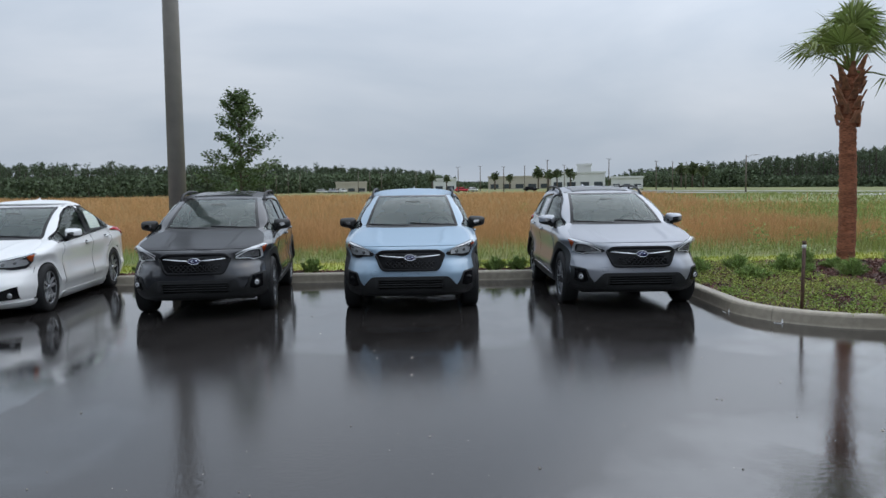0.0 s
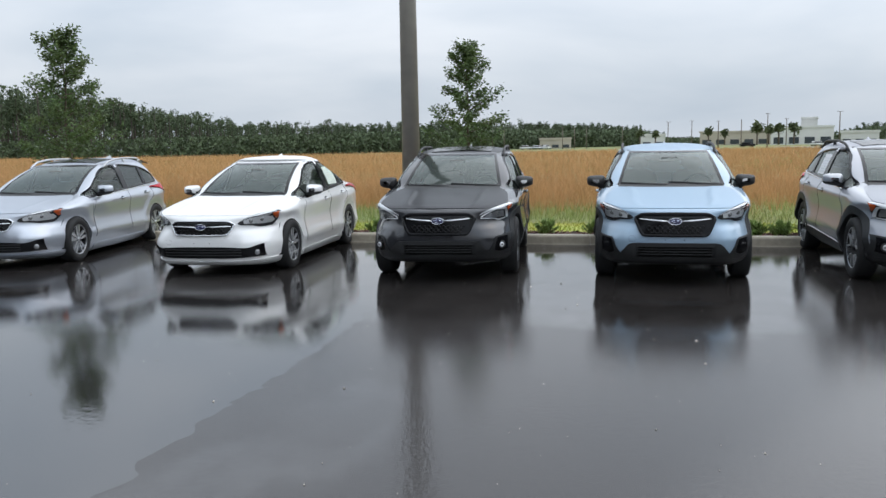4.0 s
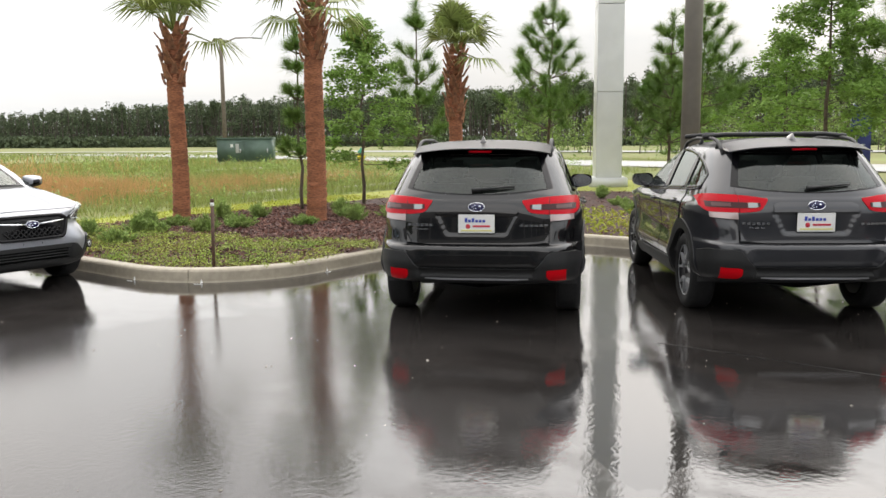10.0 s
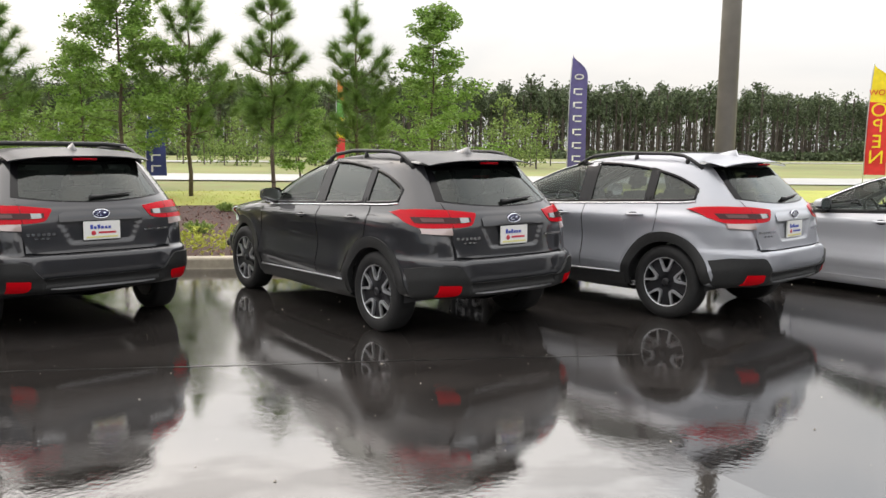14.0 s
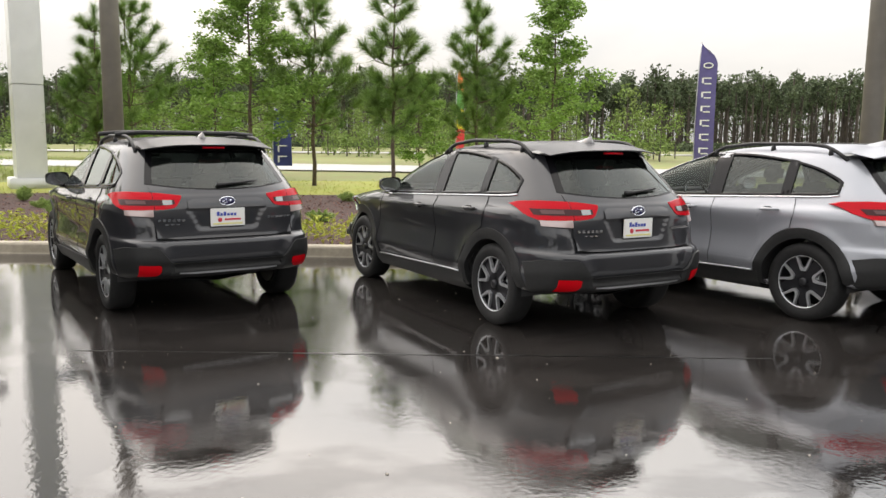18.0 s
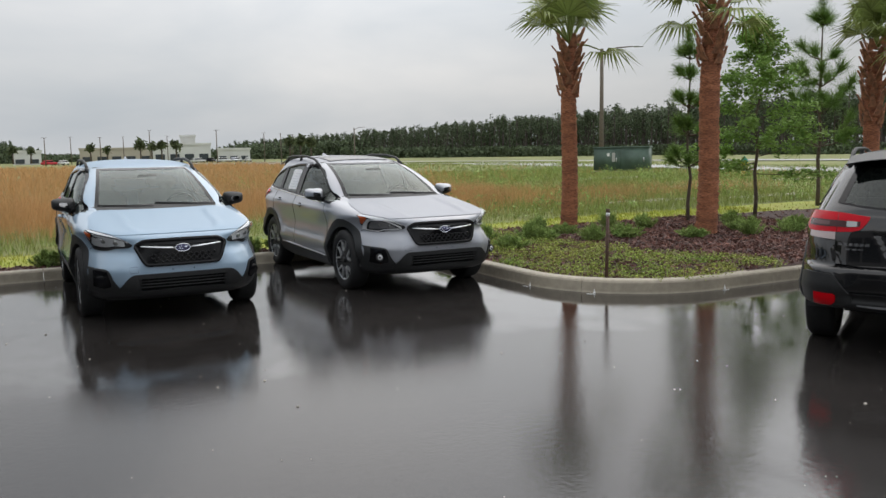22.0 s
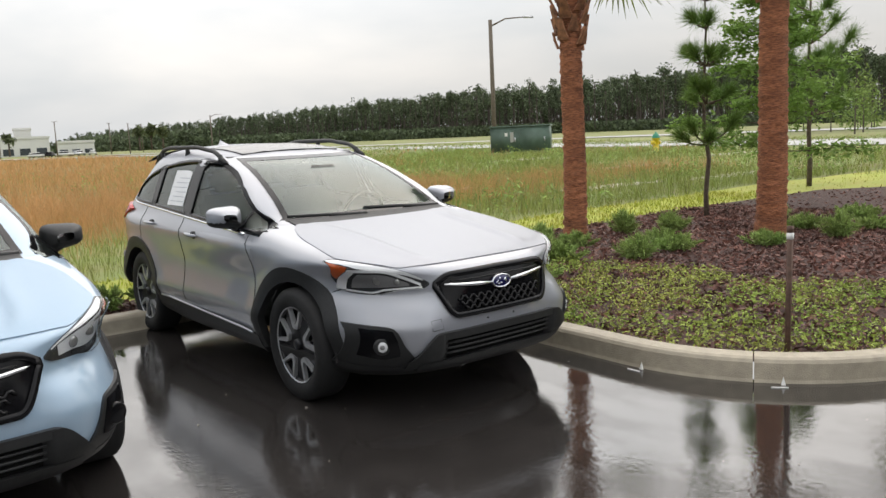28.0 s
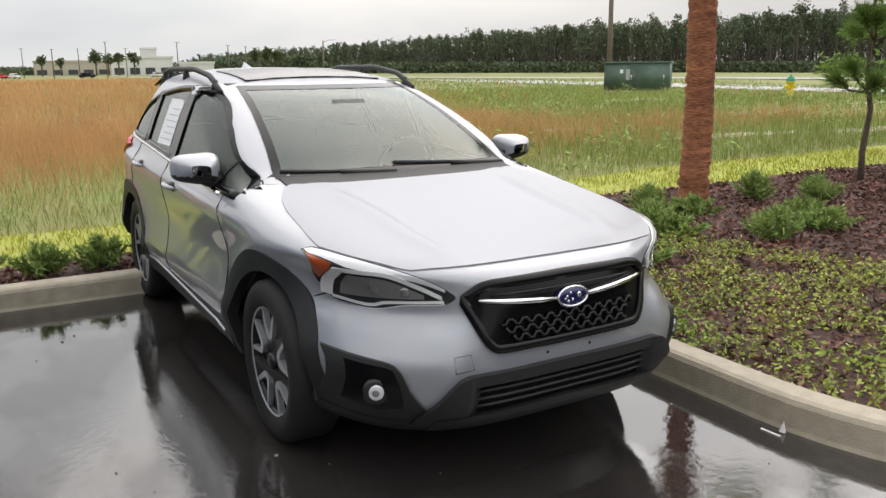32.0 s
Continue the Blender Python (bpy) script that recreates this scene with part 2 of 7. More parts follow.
def asphalt_material():
    """Wet asphalt: fine stone relief, a water film that is smooth in the shallow dips and rougher between them."""
    m = bpy.data.materials.new("wet_asphalt")
    m.use_nodes = True
    nt = m.node_tree
    b = nt.nodes["Principled BSDF"]
    co = nt.nodes.new("ShaderNodeTexCoord")

    def noise_node(scale, detail=4.0, stretch=(1, 1, 1)):
        mp = nt.nodes.new("ShaderNodeMapping")
        mp.inputs["Scale"].default_value = stretch
        nt.links.new(co.outputs["Object"], mp.inputs[0])
        n = nt.nodes.new("ShaderNodeTexNoise")
        n.inputs["Scale"].default_value, n.inputs["Detail"].default_value = scale, detail
        nt.links.new(mp.outputs[0], n.inputs["Vector"])
        return n.outputs[0]

    def ranged(v, a, bb, c, d):
        r = nt.nodes.new("ShaderNodeMapRange")
        for k, val in zip(("From Min", "From Max", "To Min", "To Max"), (a, bb, c, d)):
            r.inputs[k].default_value = val
        nt.links.new(v, r.inputs["Value"])
        return r.outputs[0]

    def maths(op, p, q):
        n = nt.nodes.new("ShaderNodeMath")
        n.operation = op
        for i, s in enumerate((p, q)):
            if isinstance(s, float):
                n.inputs[i].default_value = s
            else:
                nt.links.new(s, n.inputs[i])
        return n.outputs[0]

    film = ranged(noise_node(0.30, 7.0, (1, .7, 1)), 0.36, 0.64, 0.0, 1.0)
    patch = ranged(noise_node(1.9, 9.0, (1, 0.55, 1)), 0.45, 0.55, 0.0, 1.0)
    sep = nt.nodes.new("ShaderNodeSeparateXYZ")
    nt.links.new(co.outputs["Object"], sep.inputs[0])
    # the film thickens towards the south-east corner
    southeast = ranged(maths("SUBTRACT", sep.outputs["X"], maths("MULTIPLY", sep.outputs["Y"], 0.5)), -2.0, 1.8, -0.50, 0.60)
    # and towards the kerb, where water stands round the parked cars
    shore = ranged(maths("ADD", sep.outputs["Y"], maths("MULTIPLY", noise_node(0.8, 5.0), 2.4)), 8.9, 9.9, 0.0, 0.75)
    # it thins in a round patch of the lane between the rows
    dx, dy = maths("SUBTRACT", sep.outputs["X"], 0.9), maths("SUBTRACT", sep.outputs["Y"], 6.3)
    crown = ranged(maths("ADD", maths("MULTIPLY", dx, dx), maths("MULTIPLY", dy, dy)), 0.8, 8.0, -0.55, 0.0)
    film = ranged(maths("ADD", maths("ADD", maths("ADD", film, southeast), shore), crown), 0.0, 1.0, 0.0, 1.0)
    wet = maths("MULTIPLY", film, maths("ADD", 0.42, maths("MULTIPLY", patch, 0.58)))
    nt.links.new(ranged(wet, 0.0, 0.85, 0.15, 0.86), b.inputs["Specular IOR Level"])
    grain = ranged(noise_node(75.0, 4.0), 0.35, 0.70, 0.75, 1.45)
    nt.links.new(maths("MULTIPLY", ranged(wet, 0.0, 1.0, ROUGH_DRY, ROUGH_WET), grain), b.inputs["Roughness"])
    ramp = nt.nodes.new("ShaderNodeValToRGB")
    ramp.color_ramp.elements[0].position, ramp.color_ramp.elements[0].color = 0.35, (0.012, 0.011, 0.011, 1)
    ramp.color_ramp.elements[1].position, ramp.color_ramp.elements[1].color = 0.75, (0.054, 0.048, 0.044, 1)
    nt.links.new(noise_node(170.0, 3.0), ramp.inputs[0])
    nt.links.new(scaled(nt, ramp.outputs[0], ranged(wet, 0.0, 1.0, 1.25, 0.75)), b.inputs["Base Color"])
    b.inputs["IOR"].default_value = WET_IOR
    height = maths("ADD", maths("MULTIPLY", noise_node(190.0, 3.0), 0.11), maths("MULTIPLY", noise_node(26.0, 4.0), 0.9))
    bp = nt.nodes.new("ShaderNodeBump")
    bp.inputs["Distance"].default_value = 0.004
    nt.links.new(ranged(wet, 0.0, 1.0, BUMP_DRY, BUMP_WET), bp.inputs["Strength"])
    nt.links.new(height, bp.inputs["Height"])
    nt.links.new(bp.outputs[0], b.inputs["Normal"])
    return m


ASPHALT = asphalt_material()
PUDDLE = material("rain_puddle", (0.020, 0.019, 0.019), 0.012, scale=30, vary=0.3, bump=0.035, bump_scale=24, ior=WET_IOR)
CONCRETE = material("kerb_concrete", (0.37, 0.325, 0.25), 0.55, scale=14, vary=0.12, big=0.12, bump=0.25, bump_scale=120)
SOIL = material("field_ground", (0.125, 0.165, 0.045), 0.9, scale=0.9, second=(0.19, 0.165, 0.06), vary=0.3, big=0.08, bump=0.6, bump_scale=8)
LIME = material("lawn_ground", (0.25, 0.30, 0.05), 0.9, scale=3.0, second=(0.34, 0.32, 0.07), vary=0.2, big=0.1, bump=0.6, bump_scale=40)
MULCH = material("mulch_ground", (0.060, 0.026, 0.020), 0.85, scale=25, second=(0.022, 0.012, 0.010), vary=0.5, bump=1.0, bump_scale=45)
ROAD = material("far_road", (0.30, 0.30, 0.29), 0.5, scale=0.6, vary=0.12)
BLACK_PLASTIC = material("black_plastic_cladding", (0.013, 0.0135, 0.014), 0.55, scale=40, vary=0.2, bump=0.06, bump_scale=700)
GLOSS_BLACK = material("gloss_black", (0.005, 0.005, 0.006), 0.14, spec=0.22)
DARK = material("dark_interior", (0.035, 0.035, 0.036), 0.8, scale=8, vary=0.3)
GREYCLOTH = material("grey_upholstery", (0.20, 0.20, 0.185), 0.85, scale=60, vary=0.25)
RUBBER = material("tyre_rubber", (0.008, 0.008, 0.0085), 0.75, scale=30, vary=0.3)
ALLOY = material("machined_alloy", (0.46, 0.47, 0.49), 0.30, 0.55, scale=20, vary=0.08)
DARKALLOY = material("dark_alloy", (0.022, 0.022, 0.025), 0.35, 0.2)
CHROME = material("chrome", (0.75, 0.76, 0.78), 0.10, 1.0)
SATIN = material("satin_silver", (0.50, 0.51, 0.53), 0.30, 0.85)
GLASS = glassy("car_glass_clear", (0.78, 0.92, 0.88), 0.72, haze=0.08, ior=1.55)
SIDEGLASS = glassy("door_glass_clear", (0.93, 1.0, 0.96), 0.97, haze=0.012, ior=1.32)
TINT = glassy("car_glass_tinted", (0.50, 0.55, 0.53), 0.35, haze=0.01, ior=1.5)
LENS = glassy("lamp_lens", (1, 1, 1), 0.95, ior=1.18)
RED = material("red_lens", (0.46, 0.004, 0.012), 0.15, spec=0.14)
REFLECT = material("red_reflector", (0.58, 0.004, 0.010), 0.25, spec=0.06)
CLEARLAMP = material("clear_lamp", (0.26, 0.26, 0.26), 0.12, 0.5, coat=1.0)
AMBER = material("amber_lens", (0.55, 0.09, 0.015), 0.1, coat=1.0)
WHITE_PLASTIC = material("white_lamp", (0.80, 0.81, 0.83), 0.2, coat=0.5)
OPENING_SHADE = material("opening_shade", (0.006, 0.006, 0.006), 0.9, spec=0.1)
BRIGHT = material("bright_lamp_bezel", (0.72, 0.73, 0.75), 0.25, 0.25)
LAMP_GREY = material("grey_lamp_body", (0.04, 0.04, 0.042), 0.2, 0.3)
BOWL = material("dark_lamp_bowl", (0.30, 0.30, 0.31), 0.2, 0.4)
SMOKE = material("smoked_lens", (0.045, 0.012, 0.013), 0.15, spec=0.25)
SMOKE_LIGHT = material("smoked_grey_lens", (0.11, 0.055, 0.055), 0.2, 0.0, spec=0.25)
REVERSE = material("clear_reverse_lens", (0.42, 0.33, 0.32), 0.15, 0.2, coat=1.0)
MESH_BAR = material("grille_mesh", (0.007, 0.007, 0.008), 0.3, spec=0.35)
PLATE_WHITE = material("plate_white", (0.78, 0.78, 0.76), 0.4)
PLATE_BLUE = material("plate_blue", (0.03, 0.06, 0.36), 0.5)
PLATE_RED = material("plate_red", (0.55, 0.03, 0.05), 0.5)
PLATE_YELLOW = material("plate_yellow", (0.72, 0.68, 0.28), 0.5)
BADGE_BLUE = material("badge_blue", (0.010, 0.014, 0.09), 0.15, 0.3, coat=1.0)
PAPER = material("window_paper", (0.78, 0.79, 0.80), 0.7, scale=30, vary=0.04)
PAPER_GREEN = material("window_paper_greenish", (0.68, 0.75, 0.66), 0.7)
INK = material("paper_print", (0.45, 0.47, 0.50), 0.7)
POLE = material("painted_pole", (0.19, 0.175, 0.15), 0.5, scale=5, vary=0.1, big=0.1)
WOODPOLE = material("grey_pole", (0.14, 0.115, 0.09), 0.8, scale=12, vary=0.25)
SIGNWHITE = material("sign_white_panel", (0.66, 0.67, 0.66), 0.35, scale=2, vary=0.05)
BOXGREEN = material("cabinet_green", (0.070, 0.115, 0.088), 0.5, scale=2.5, vary=0.2, big=0.3)
YELLOW = material("hydrant_yellow", (0.72, 0.55, 0.03), 0.45)
RUST = material("rusty_post", (0.10, 0.055, 0.038), 0.7, scale=30, vary=0.4)

# ---- mesh helpers ----
def obj(name, verts, faces, mat, parent=None, smooth=True, label="", m=None):
    """One mesh object from vertices and faces; mat may be a list, with faces as (indices, slot)."""
    me = bpy.data.meshes.new(name)
    mats = mat if isinstance(mat, (list, tuple)) else [mat]
    slots = None
    if len(faces) and isinstance(faces, list) and isinstance(faces[0], tuple) and len(faces[0]) == 2 and isinstance(faces[0][0], (tuple, list)):
        slots = [f[1] for f in faces]
        faces = [f[0] for f in faces]
    me.from_pydata([tuple(v) for v in verts] if isinstance(verts, list) else verts.tolist(), [], faces if isinstance(faces, list) else faces.tolist())
    for one in mats:
        me.materials.append(one)
    if slots:
        me.polygons.foreach_set("material_index", slots)
    if smooth:
        me.polygons.foreach_set("use_smooth", [True] * len(me.polygons))
    me.update()
    ob = new(name, me)
    if parent:
        ob.parent = parent
    if m is not None:
        ob.matrix_basis = m
    if label:
        ob["label"] = label
    return ob


def joined(*pieces):
    """Vertices and faces of several (verts, faces) as one."""
    vs, fs = [], []
    for v, f in pieces:
        n = len(vs)
        vs += [tuple(p) for p in v]
        fs += [tuple(i + n for i in face) for face in f]
    return vs, fs


def moved(piece, m):
    return [m @ Vector(p) for p in piece[0]], piece[1]


def box(x0, x1, y0, y1, z0, z1, bevel=0.0):
    """A box with its edges cut at a slant."""
    if bevel <= 0:
        v = [(x, y, z) for x in (x0, x1) for y in (y0, y1) for z in (z0, z1)]
        return v, [(0, 1, 3, 2), (4, 6, 7, 5), (0, 4, 5, 1), (2, 3, 7, 6), (0, 2, 6, 4), (1, 5, 7, 3)]
    bm = bmesh.new()
    bmesh.ops.create_cube(bm, size=1)
    for p in bm.verts:
        p.co = Vector(((x0 + x1) / 2 + p.co.x * (x1 - x0), (y0 + y1) / 2 + p.co.y * (y1 - y0), (z0 + z1) / 2 + p.co.z * (z1 - z0)))
    bmesh.ops.bevel(bm, geom=bm.edges[:], offset=bevel, segments=2, affect="EDGES")
    bm.verts.index_update()
    out = [tuple(p.co) for p in bm.verts], [tuple(q.index for q in f.verts) for f in bm.faces]
    bm.free()
    return out


def tube(points, radius, sides=8, cap=True):
    """A tube along points; radius is one number or one for each point."""
    pts = [Vector(p) for p in points]
    rad = radius if isinstance(radius, (list, tuple)) else [radius] * len(pts)
    vs, fs = [], []
    side = None
    for i, p in enumerate(pts):
        d = (pts[min(i + 1, len(pts) - 1)] - pts[max(i - 1, 0)]).normalized()
        if side is None:
            side = d.orthogonal().normalized()
        side = (side - d * side.dot(d)).normalized()
        up = d.cross(side)
        for k in range(sides):
            a = 2 * math.pi * k / sides
            vs.append(tuple(p + (side * math.cos(a) + up * math.sin(a)) * rad[i]))
    for i in range(len(pts) - 1):
        for k in range(sides):
            a, b = i * sides + k, i * sides + (k + 1) % sides
            fs.append((a, b, b + sides, a + sides))
    if cap:
        fs.append(tuple(range(sides - 1, -1, -1)))
        fs.append(tuple(range((len(pts) - 1) * sides, len(pts) * sides)))
    return vs, fs


def lathe(profile, sides=32, axis="z"):
    """Turns (radius, height) points round an axis."""
    vs, fs = [], []
    for r, h in profile:
        for k in range(sides):
            a = 2 * math.pi * k / sides
            c, s = r * math.cos(a), r * math.sin(a)
            vs.append((c, s, h) if axis == "z" else (c, h, s))
    for i in range(len(profile) - 1):
        for k in range(sides):
            a, b = i * sides + k, i * sides + (k + 1) % sides
            f = (a, b, b + sides, a + sides)
            fs.append(f if axis == "z" else f[::-1])
    return vs, fs


def grid(nu, nv, at):
    """A sheet of nu x nv points from at(u, v), both running 0 to 1."""
    vs = [tuple(at(i / (nu - 1), j / (nv - 1))) for i in range(nu) for j in range(nv)]
    fs = [(i * nv + j, (i + 1) * nv + j, (i + 1) * nv + j + 1, i * nv + j + 1) for i in range(nu - 1) for j in range(nv - 1)]
    return vs, fs


def skirted(nu, nv, at, depth):
    """A sheet whose rim is folded back by the vector depth, so that it has an edge."""
    vs, fs = grid(nu, nv, at)
    ring = [i * nv for i in range(nu)] + [(nu - 1) * nv + j for j in range(1, nv)]
    ring += [i * nv + nv - 1 for i in range(nu - 2, -1, -1)] + [j for j in range(nv - 2, 0, -1)]
    n0, n = len(vs), len(ring)
    d = Vector(depth)
    vs += [vs[k] for k in ring] + [tuple(Vector(vs[k]) + d) for k in ring]
    fs += [(n0 + k, n0 + n + k, n0 + n + (k + 1) % n, n0 + (k + 1) % n) for k in range(n)]
    return vs, fs


def mirrored(piece):
    return [(x, -y, z) for x, y, z in piece[0]], [f[::-1] for f in piece[1]]


def smooth(a, b, x):
    t = min(1.0, max(0.0, (x - a) / (b - a)))
    return t * t * (3 - 2 * t)


def curve_at(keys, x):
    """A smooth line through (x, y) keys."""
    xs = [k[0] for k in keys]
    if x <= xs[0]:
        return keys[0][1]
    if x >= xs[-1]:
        return keys[-1][1]
    i = max(k for k in range(len(xs) - 1) if xs[k] <= x)
    def slope(j):
        if j == 0 or j == len(xs) - 1:
            return 0.0 if len(xs) > 2 else (keys[1][1] - keys[0][1]) / (xs[1] - xs[0])
        d0 = (keys[j][1] - keys[j - 1][1]) / (xs[j] - xs[j - 1])
        d1 = (keys[j + 1][1] - keys[j][1]) / (xs[j + 1] - xs[j])
        return 0.0 if d0 * d1 <= 0 else 2 * d0 * d1 / (d0 + d1)
    def end(j):
        if j == 0:
            return (keys[1][1] - keys[0][1]) / (xs[1] - xs[0])
        if j == len(xs) - 1:
            return (keys[-1][1] - keys[-2][1]) / (xs[-1] - xs[-2])
        return slope(j)
    h = xs[i + 1] - xs[i]
    t = (x - xs[i]) / h
    m0, m1 = end(i) * h, end(i + 1) * h
    return (2 * t**3 - 3 * t**2 + 1) * keys[i][1] + (t**3 - 2 * t**2 + t) * m0 + (-2 * t**3 + 3 * t**2) * keys[i + 1][1] + (t**3 - t**2) * m1


def thing(name, m, label, category, group="", kind=""):
    ob = new(name)
    ob.matrix_basis = m
    return tagged(ob, label, category, group, kind)

# ---- cars ----
# Outline of the crossover by height: nose, tail and half width, with the roundness of its corners.
NOSE = [(.19, 1.80), (.23, 2.08), (.27, 2.17), (.32, 2.21), (.40, 2.24), (.56, 2.25), (.70, 2.245), (.78, 2.225), (.83, 2.185), (.865, 2.09), (.90, 1.91), (.94, 1.66), (.98, 1.38), (1.02, 1.09), (1.045, .95), (1.07, .89), (1.15, .76), (1.25, .57), (1.35, .35), (1.43, .12), (1.49, -.14), (1.53, -.50), (1.55, -.85), (1.556, -1.05)]
NOSE_LEN = [(.19, 1.6), (.40, 1.82), (.78, 1.84), (.88, 1.65), (.94, 1.35), (.99, 1.05), (1.03, .75), (1.07, .60), (1.35, .52), (1.49, .52), (1.53, .5), (1.55, .3), (1.556, .1)]
NOSE_POW = [(.19, 4.0), (.50, 4.0), (.62, 3.4), (.72, 3.0), (.78, 3.1), (.83, 3.6), (.88, 4.6), (.99, 5.0), (1.03, 4.5), (1.07, 4.2), (1.2, 3.7), (1.35, 3.0), (1.43, 2.6), (1.556, 2.0)]
TAIL = [(.19, -1.15), (.26, -1.35), (.30, -1.62), (.335, -1.92), (.355, -2.06), (.375, -2.13), (.42, -2.165), (.485, -2.178), (.505, -2.200), (.56, -2.208), (.645, -2.204), (.675, -2.192), (.695, -2.145), (.74, -2.135), (.95, -2.115), (1.03, -2.09), (1.09, -2.055), (1.15, -2.00), (1.25, -1.90), (1.35, -1.80), (1.43, -1.71), (1.49, -1.62), (1.53, -1.50), (1.55, -1.36), (1.556, -1.25)]
TAIL_LEN = [(.19, .9), (.56, 1.0), (.88, 1.0), (1.07, .8), (1.43, .6), (1.53, .45), (1.556, .1)]
TAIL_POW = [(.19, 3.6), (.56, 4.2), (.88, 4.0), (1.07, 3.4), (1.43, 2.8), (1.556, 2.0)]
WIDTH = [(.19, .78), (.28, .845), (.40, .880), (.48, .893), (.58, .884), (.72, .880), (.82, .885), (.905, .888), (.925, .884), (.96, .872), (1.03, .842), (1.15, .795), (1.25, .755), (1.35, .712), (1.43, .672), (1.49, .615), (1.53, .49), (1.55, .28), (1.556, .08)]
SEDAN_TAIL = [(.19, -2.02), (.28, -2.20), (.40, -2.29), (.60, -2.31), (.80, -2.29), (.95, -2.26), (1.04, -2.20), (1.085, -1.98), (1.11, -1.72), (1.15, -1.60), (1.25, -1.38), (1.35, -1.14), (1.43, -.95), (1.49, -.82), (1.53, -.78), (1.55, -.74), (1.556, -.72)]
SEDAN_NOSE_TOP = [(1.49, -.02), (1.53, -.20), (1.55, -.40), (1.556, -.55)]
LEVELS = [.19, .22, .26] + [.30 + .0125 * i for i in range(37)] + [.765 + .015 * i for i in range(18)] + [1.035 + .018 * i for i in range(25)] + [1.485, 1.50, 1.512, 1.524, 1.535, 1.545, 1.552, 1.556]


ROWS = {}


class Shell:
    """The skin of a car: for a height, a rounded outline in plan."""

    def __init__(self, kind):
        self.kind = kind
        self.dz = 0.0 if kind == "crossover" else -0.095
        self.hub = 0.345 if kind == "crossover" else 0.318
        self.wide = 1.0 if kind == "crossover" else 0.985
        self.axles = (1.3325, -1.3325)

    def row(self, z):
        key = (self.kind, round(z, 6))
        if key not in ROWS:
            ROWS[key] = self.outline_row(z)
        return ROWS[key]

    def outline_row(self, z):
        z = min(1.556, max(.19, z - self.dz))
        xf, xr = curve_at(NOSE, z), curve_at(TAIL, z)
        B = curve_at(TAIL_LEN, z)
        if self.kind == "sedan":
            xr = curve_at(SEDAN_TAIL, z)
            if z > 1.49:
                xf = curve_at(SEDAN_NOSE_TOP, z)
            B = min(B, .55 if z > 1.1 else 1.0)
        A = curve_at(NOSE_LEN, z)
        if xf - A < xr + B:
            cut = (xf - xr) / (A + B) * .98
            A, B = A * cut, B * cut
        return xf, A, curve_at(NOSE_POW, z), xr, B, curve_at(TAIL_POW, z), curve_at(WIDTH, z) * self.wide

    def relief_side(self, x, z):
        """Shoulder crease, hollow doors, sill kick and wheel arch flares, as a swelling of the flank."""
        zz = z - self.dz
        if zz > 1.06:
            return 0.0
        c = zz - (.945 - .028 * x)
        out = .015 * math.exp(-((c / (.028 if c > 0 else .085)) ** 2)) * (1 - smooth(.55, 1.15, x))
        out += .012 * math.exp(-(((zz - .47) / .06) ** 2))
        out -= .013 * math.exp(-(((zz - .70) / .09) ** 2)) * smooth(-.95, -.7, x) * (1 - smooth(.7, 1.0, x))
        for ax in self.axles:
            out += .020 * math.exp(-(((math.hypot(x - ax, z - self.hub) - .46) / .075) ** 2))
        return out * smooth(-2.0, -1.72, x) * (1 - smooth(1.45, 1.75, x))

    def relief_front(self, y, z):
        """The bumper's corners stand out under a shelf below the headlamps."""
        zz, a = z - self.dz, abs(y)
        return .026 * smooth(.38, .54, a) * (1 - smooth(.60, .69, zz)) * smooth(.28, .40, zz) * (1 - smooth(.74, .86, a))

    def relief_rear(self, y, z):
        """The bumper's corners stand out from its hollow middle."""
        zz, a = z - self.dz, abs(y)
        edge = .49 + .41 * (zz - .50)
        return .026 * smooth(edge - .02, edge + .035, a) * smooth(.36, .42, zz) * (1 - smooth(.80, .93, zz)) * (1 - smooth(.74, .86, a)) if self.kind == "crossover" else 0.0

    def side(self, x, z):
        """Half width of the skin at x and z."""
        xf, A, nf, xr, B, nr, w = self.row(z)
        if x > xf - A:
            t = min(1.0, (x - xf + A) / A)
            w *= (1 - t**nf) ** (1 / nf)
        elif x < xr + B:
            t = min(1.0, (xr + B - x) / B)
            w *= (1 - t**nr) ** (1 / nr)
        return w + self.relief_side(x, z)

    def front(self, y, z):
        xf, A, nf, xr, B, nr, w = self.row(z)
        return xf - A + A * (1 - min(1.0, abs(y) / w) ** nf) ** (1 / nf) + self.relief_front(y, z)

    def rear(self, y, z):
        xf, A, nf, xr, B, nr, w = self.row(z)
        return xr + B - B * (1 - min(1.0, abs(y) / w) ** nr) ** (1 / nr) - self.relief_rear(y, z)

    def top(self, x, y):
        """Height of the bonnet's skin over a place."""
        lo, hi = .80 + self.dz, 1.05 + self.dz
        for _ in range(22):
            m = (lo + hi) / 2
            lo, hi = (m, hi) if self.front(y, m) > x else (lo, m)
        return lo

    def settle(self, p):
        """Moves a point of the plain outline by the relief."""
        return Vector((p.x + (self.relief_front(p.y, p.z) if p.x > 1 else -self.relief_rear(p.y, p.z) if p.x < -1 else 0), p.y + self.relief_side(p.x, p.z) * (1 if p.y > .3 else 0), p.z))

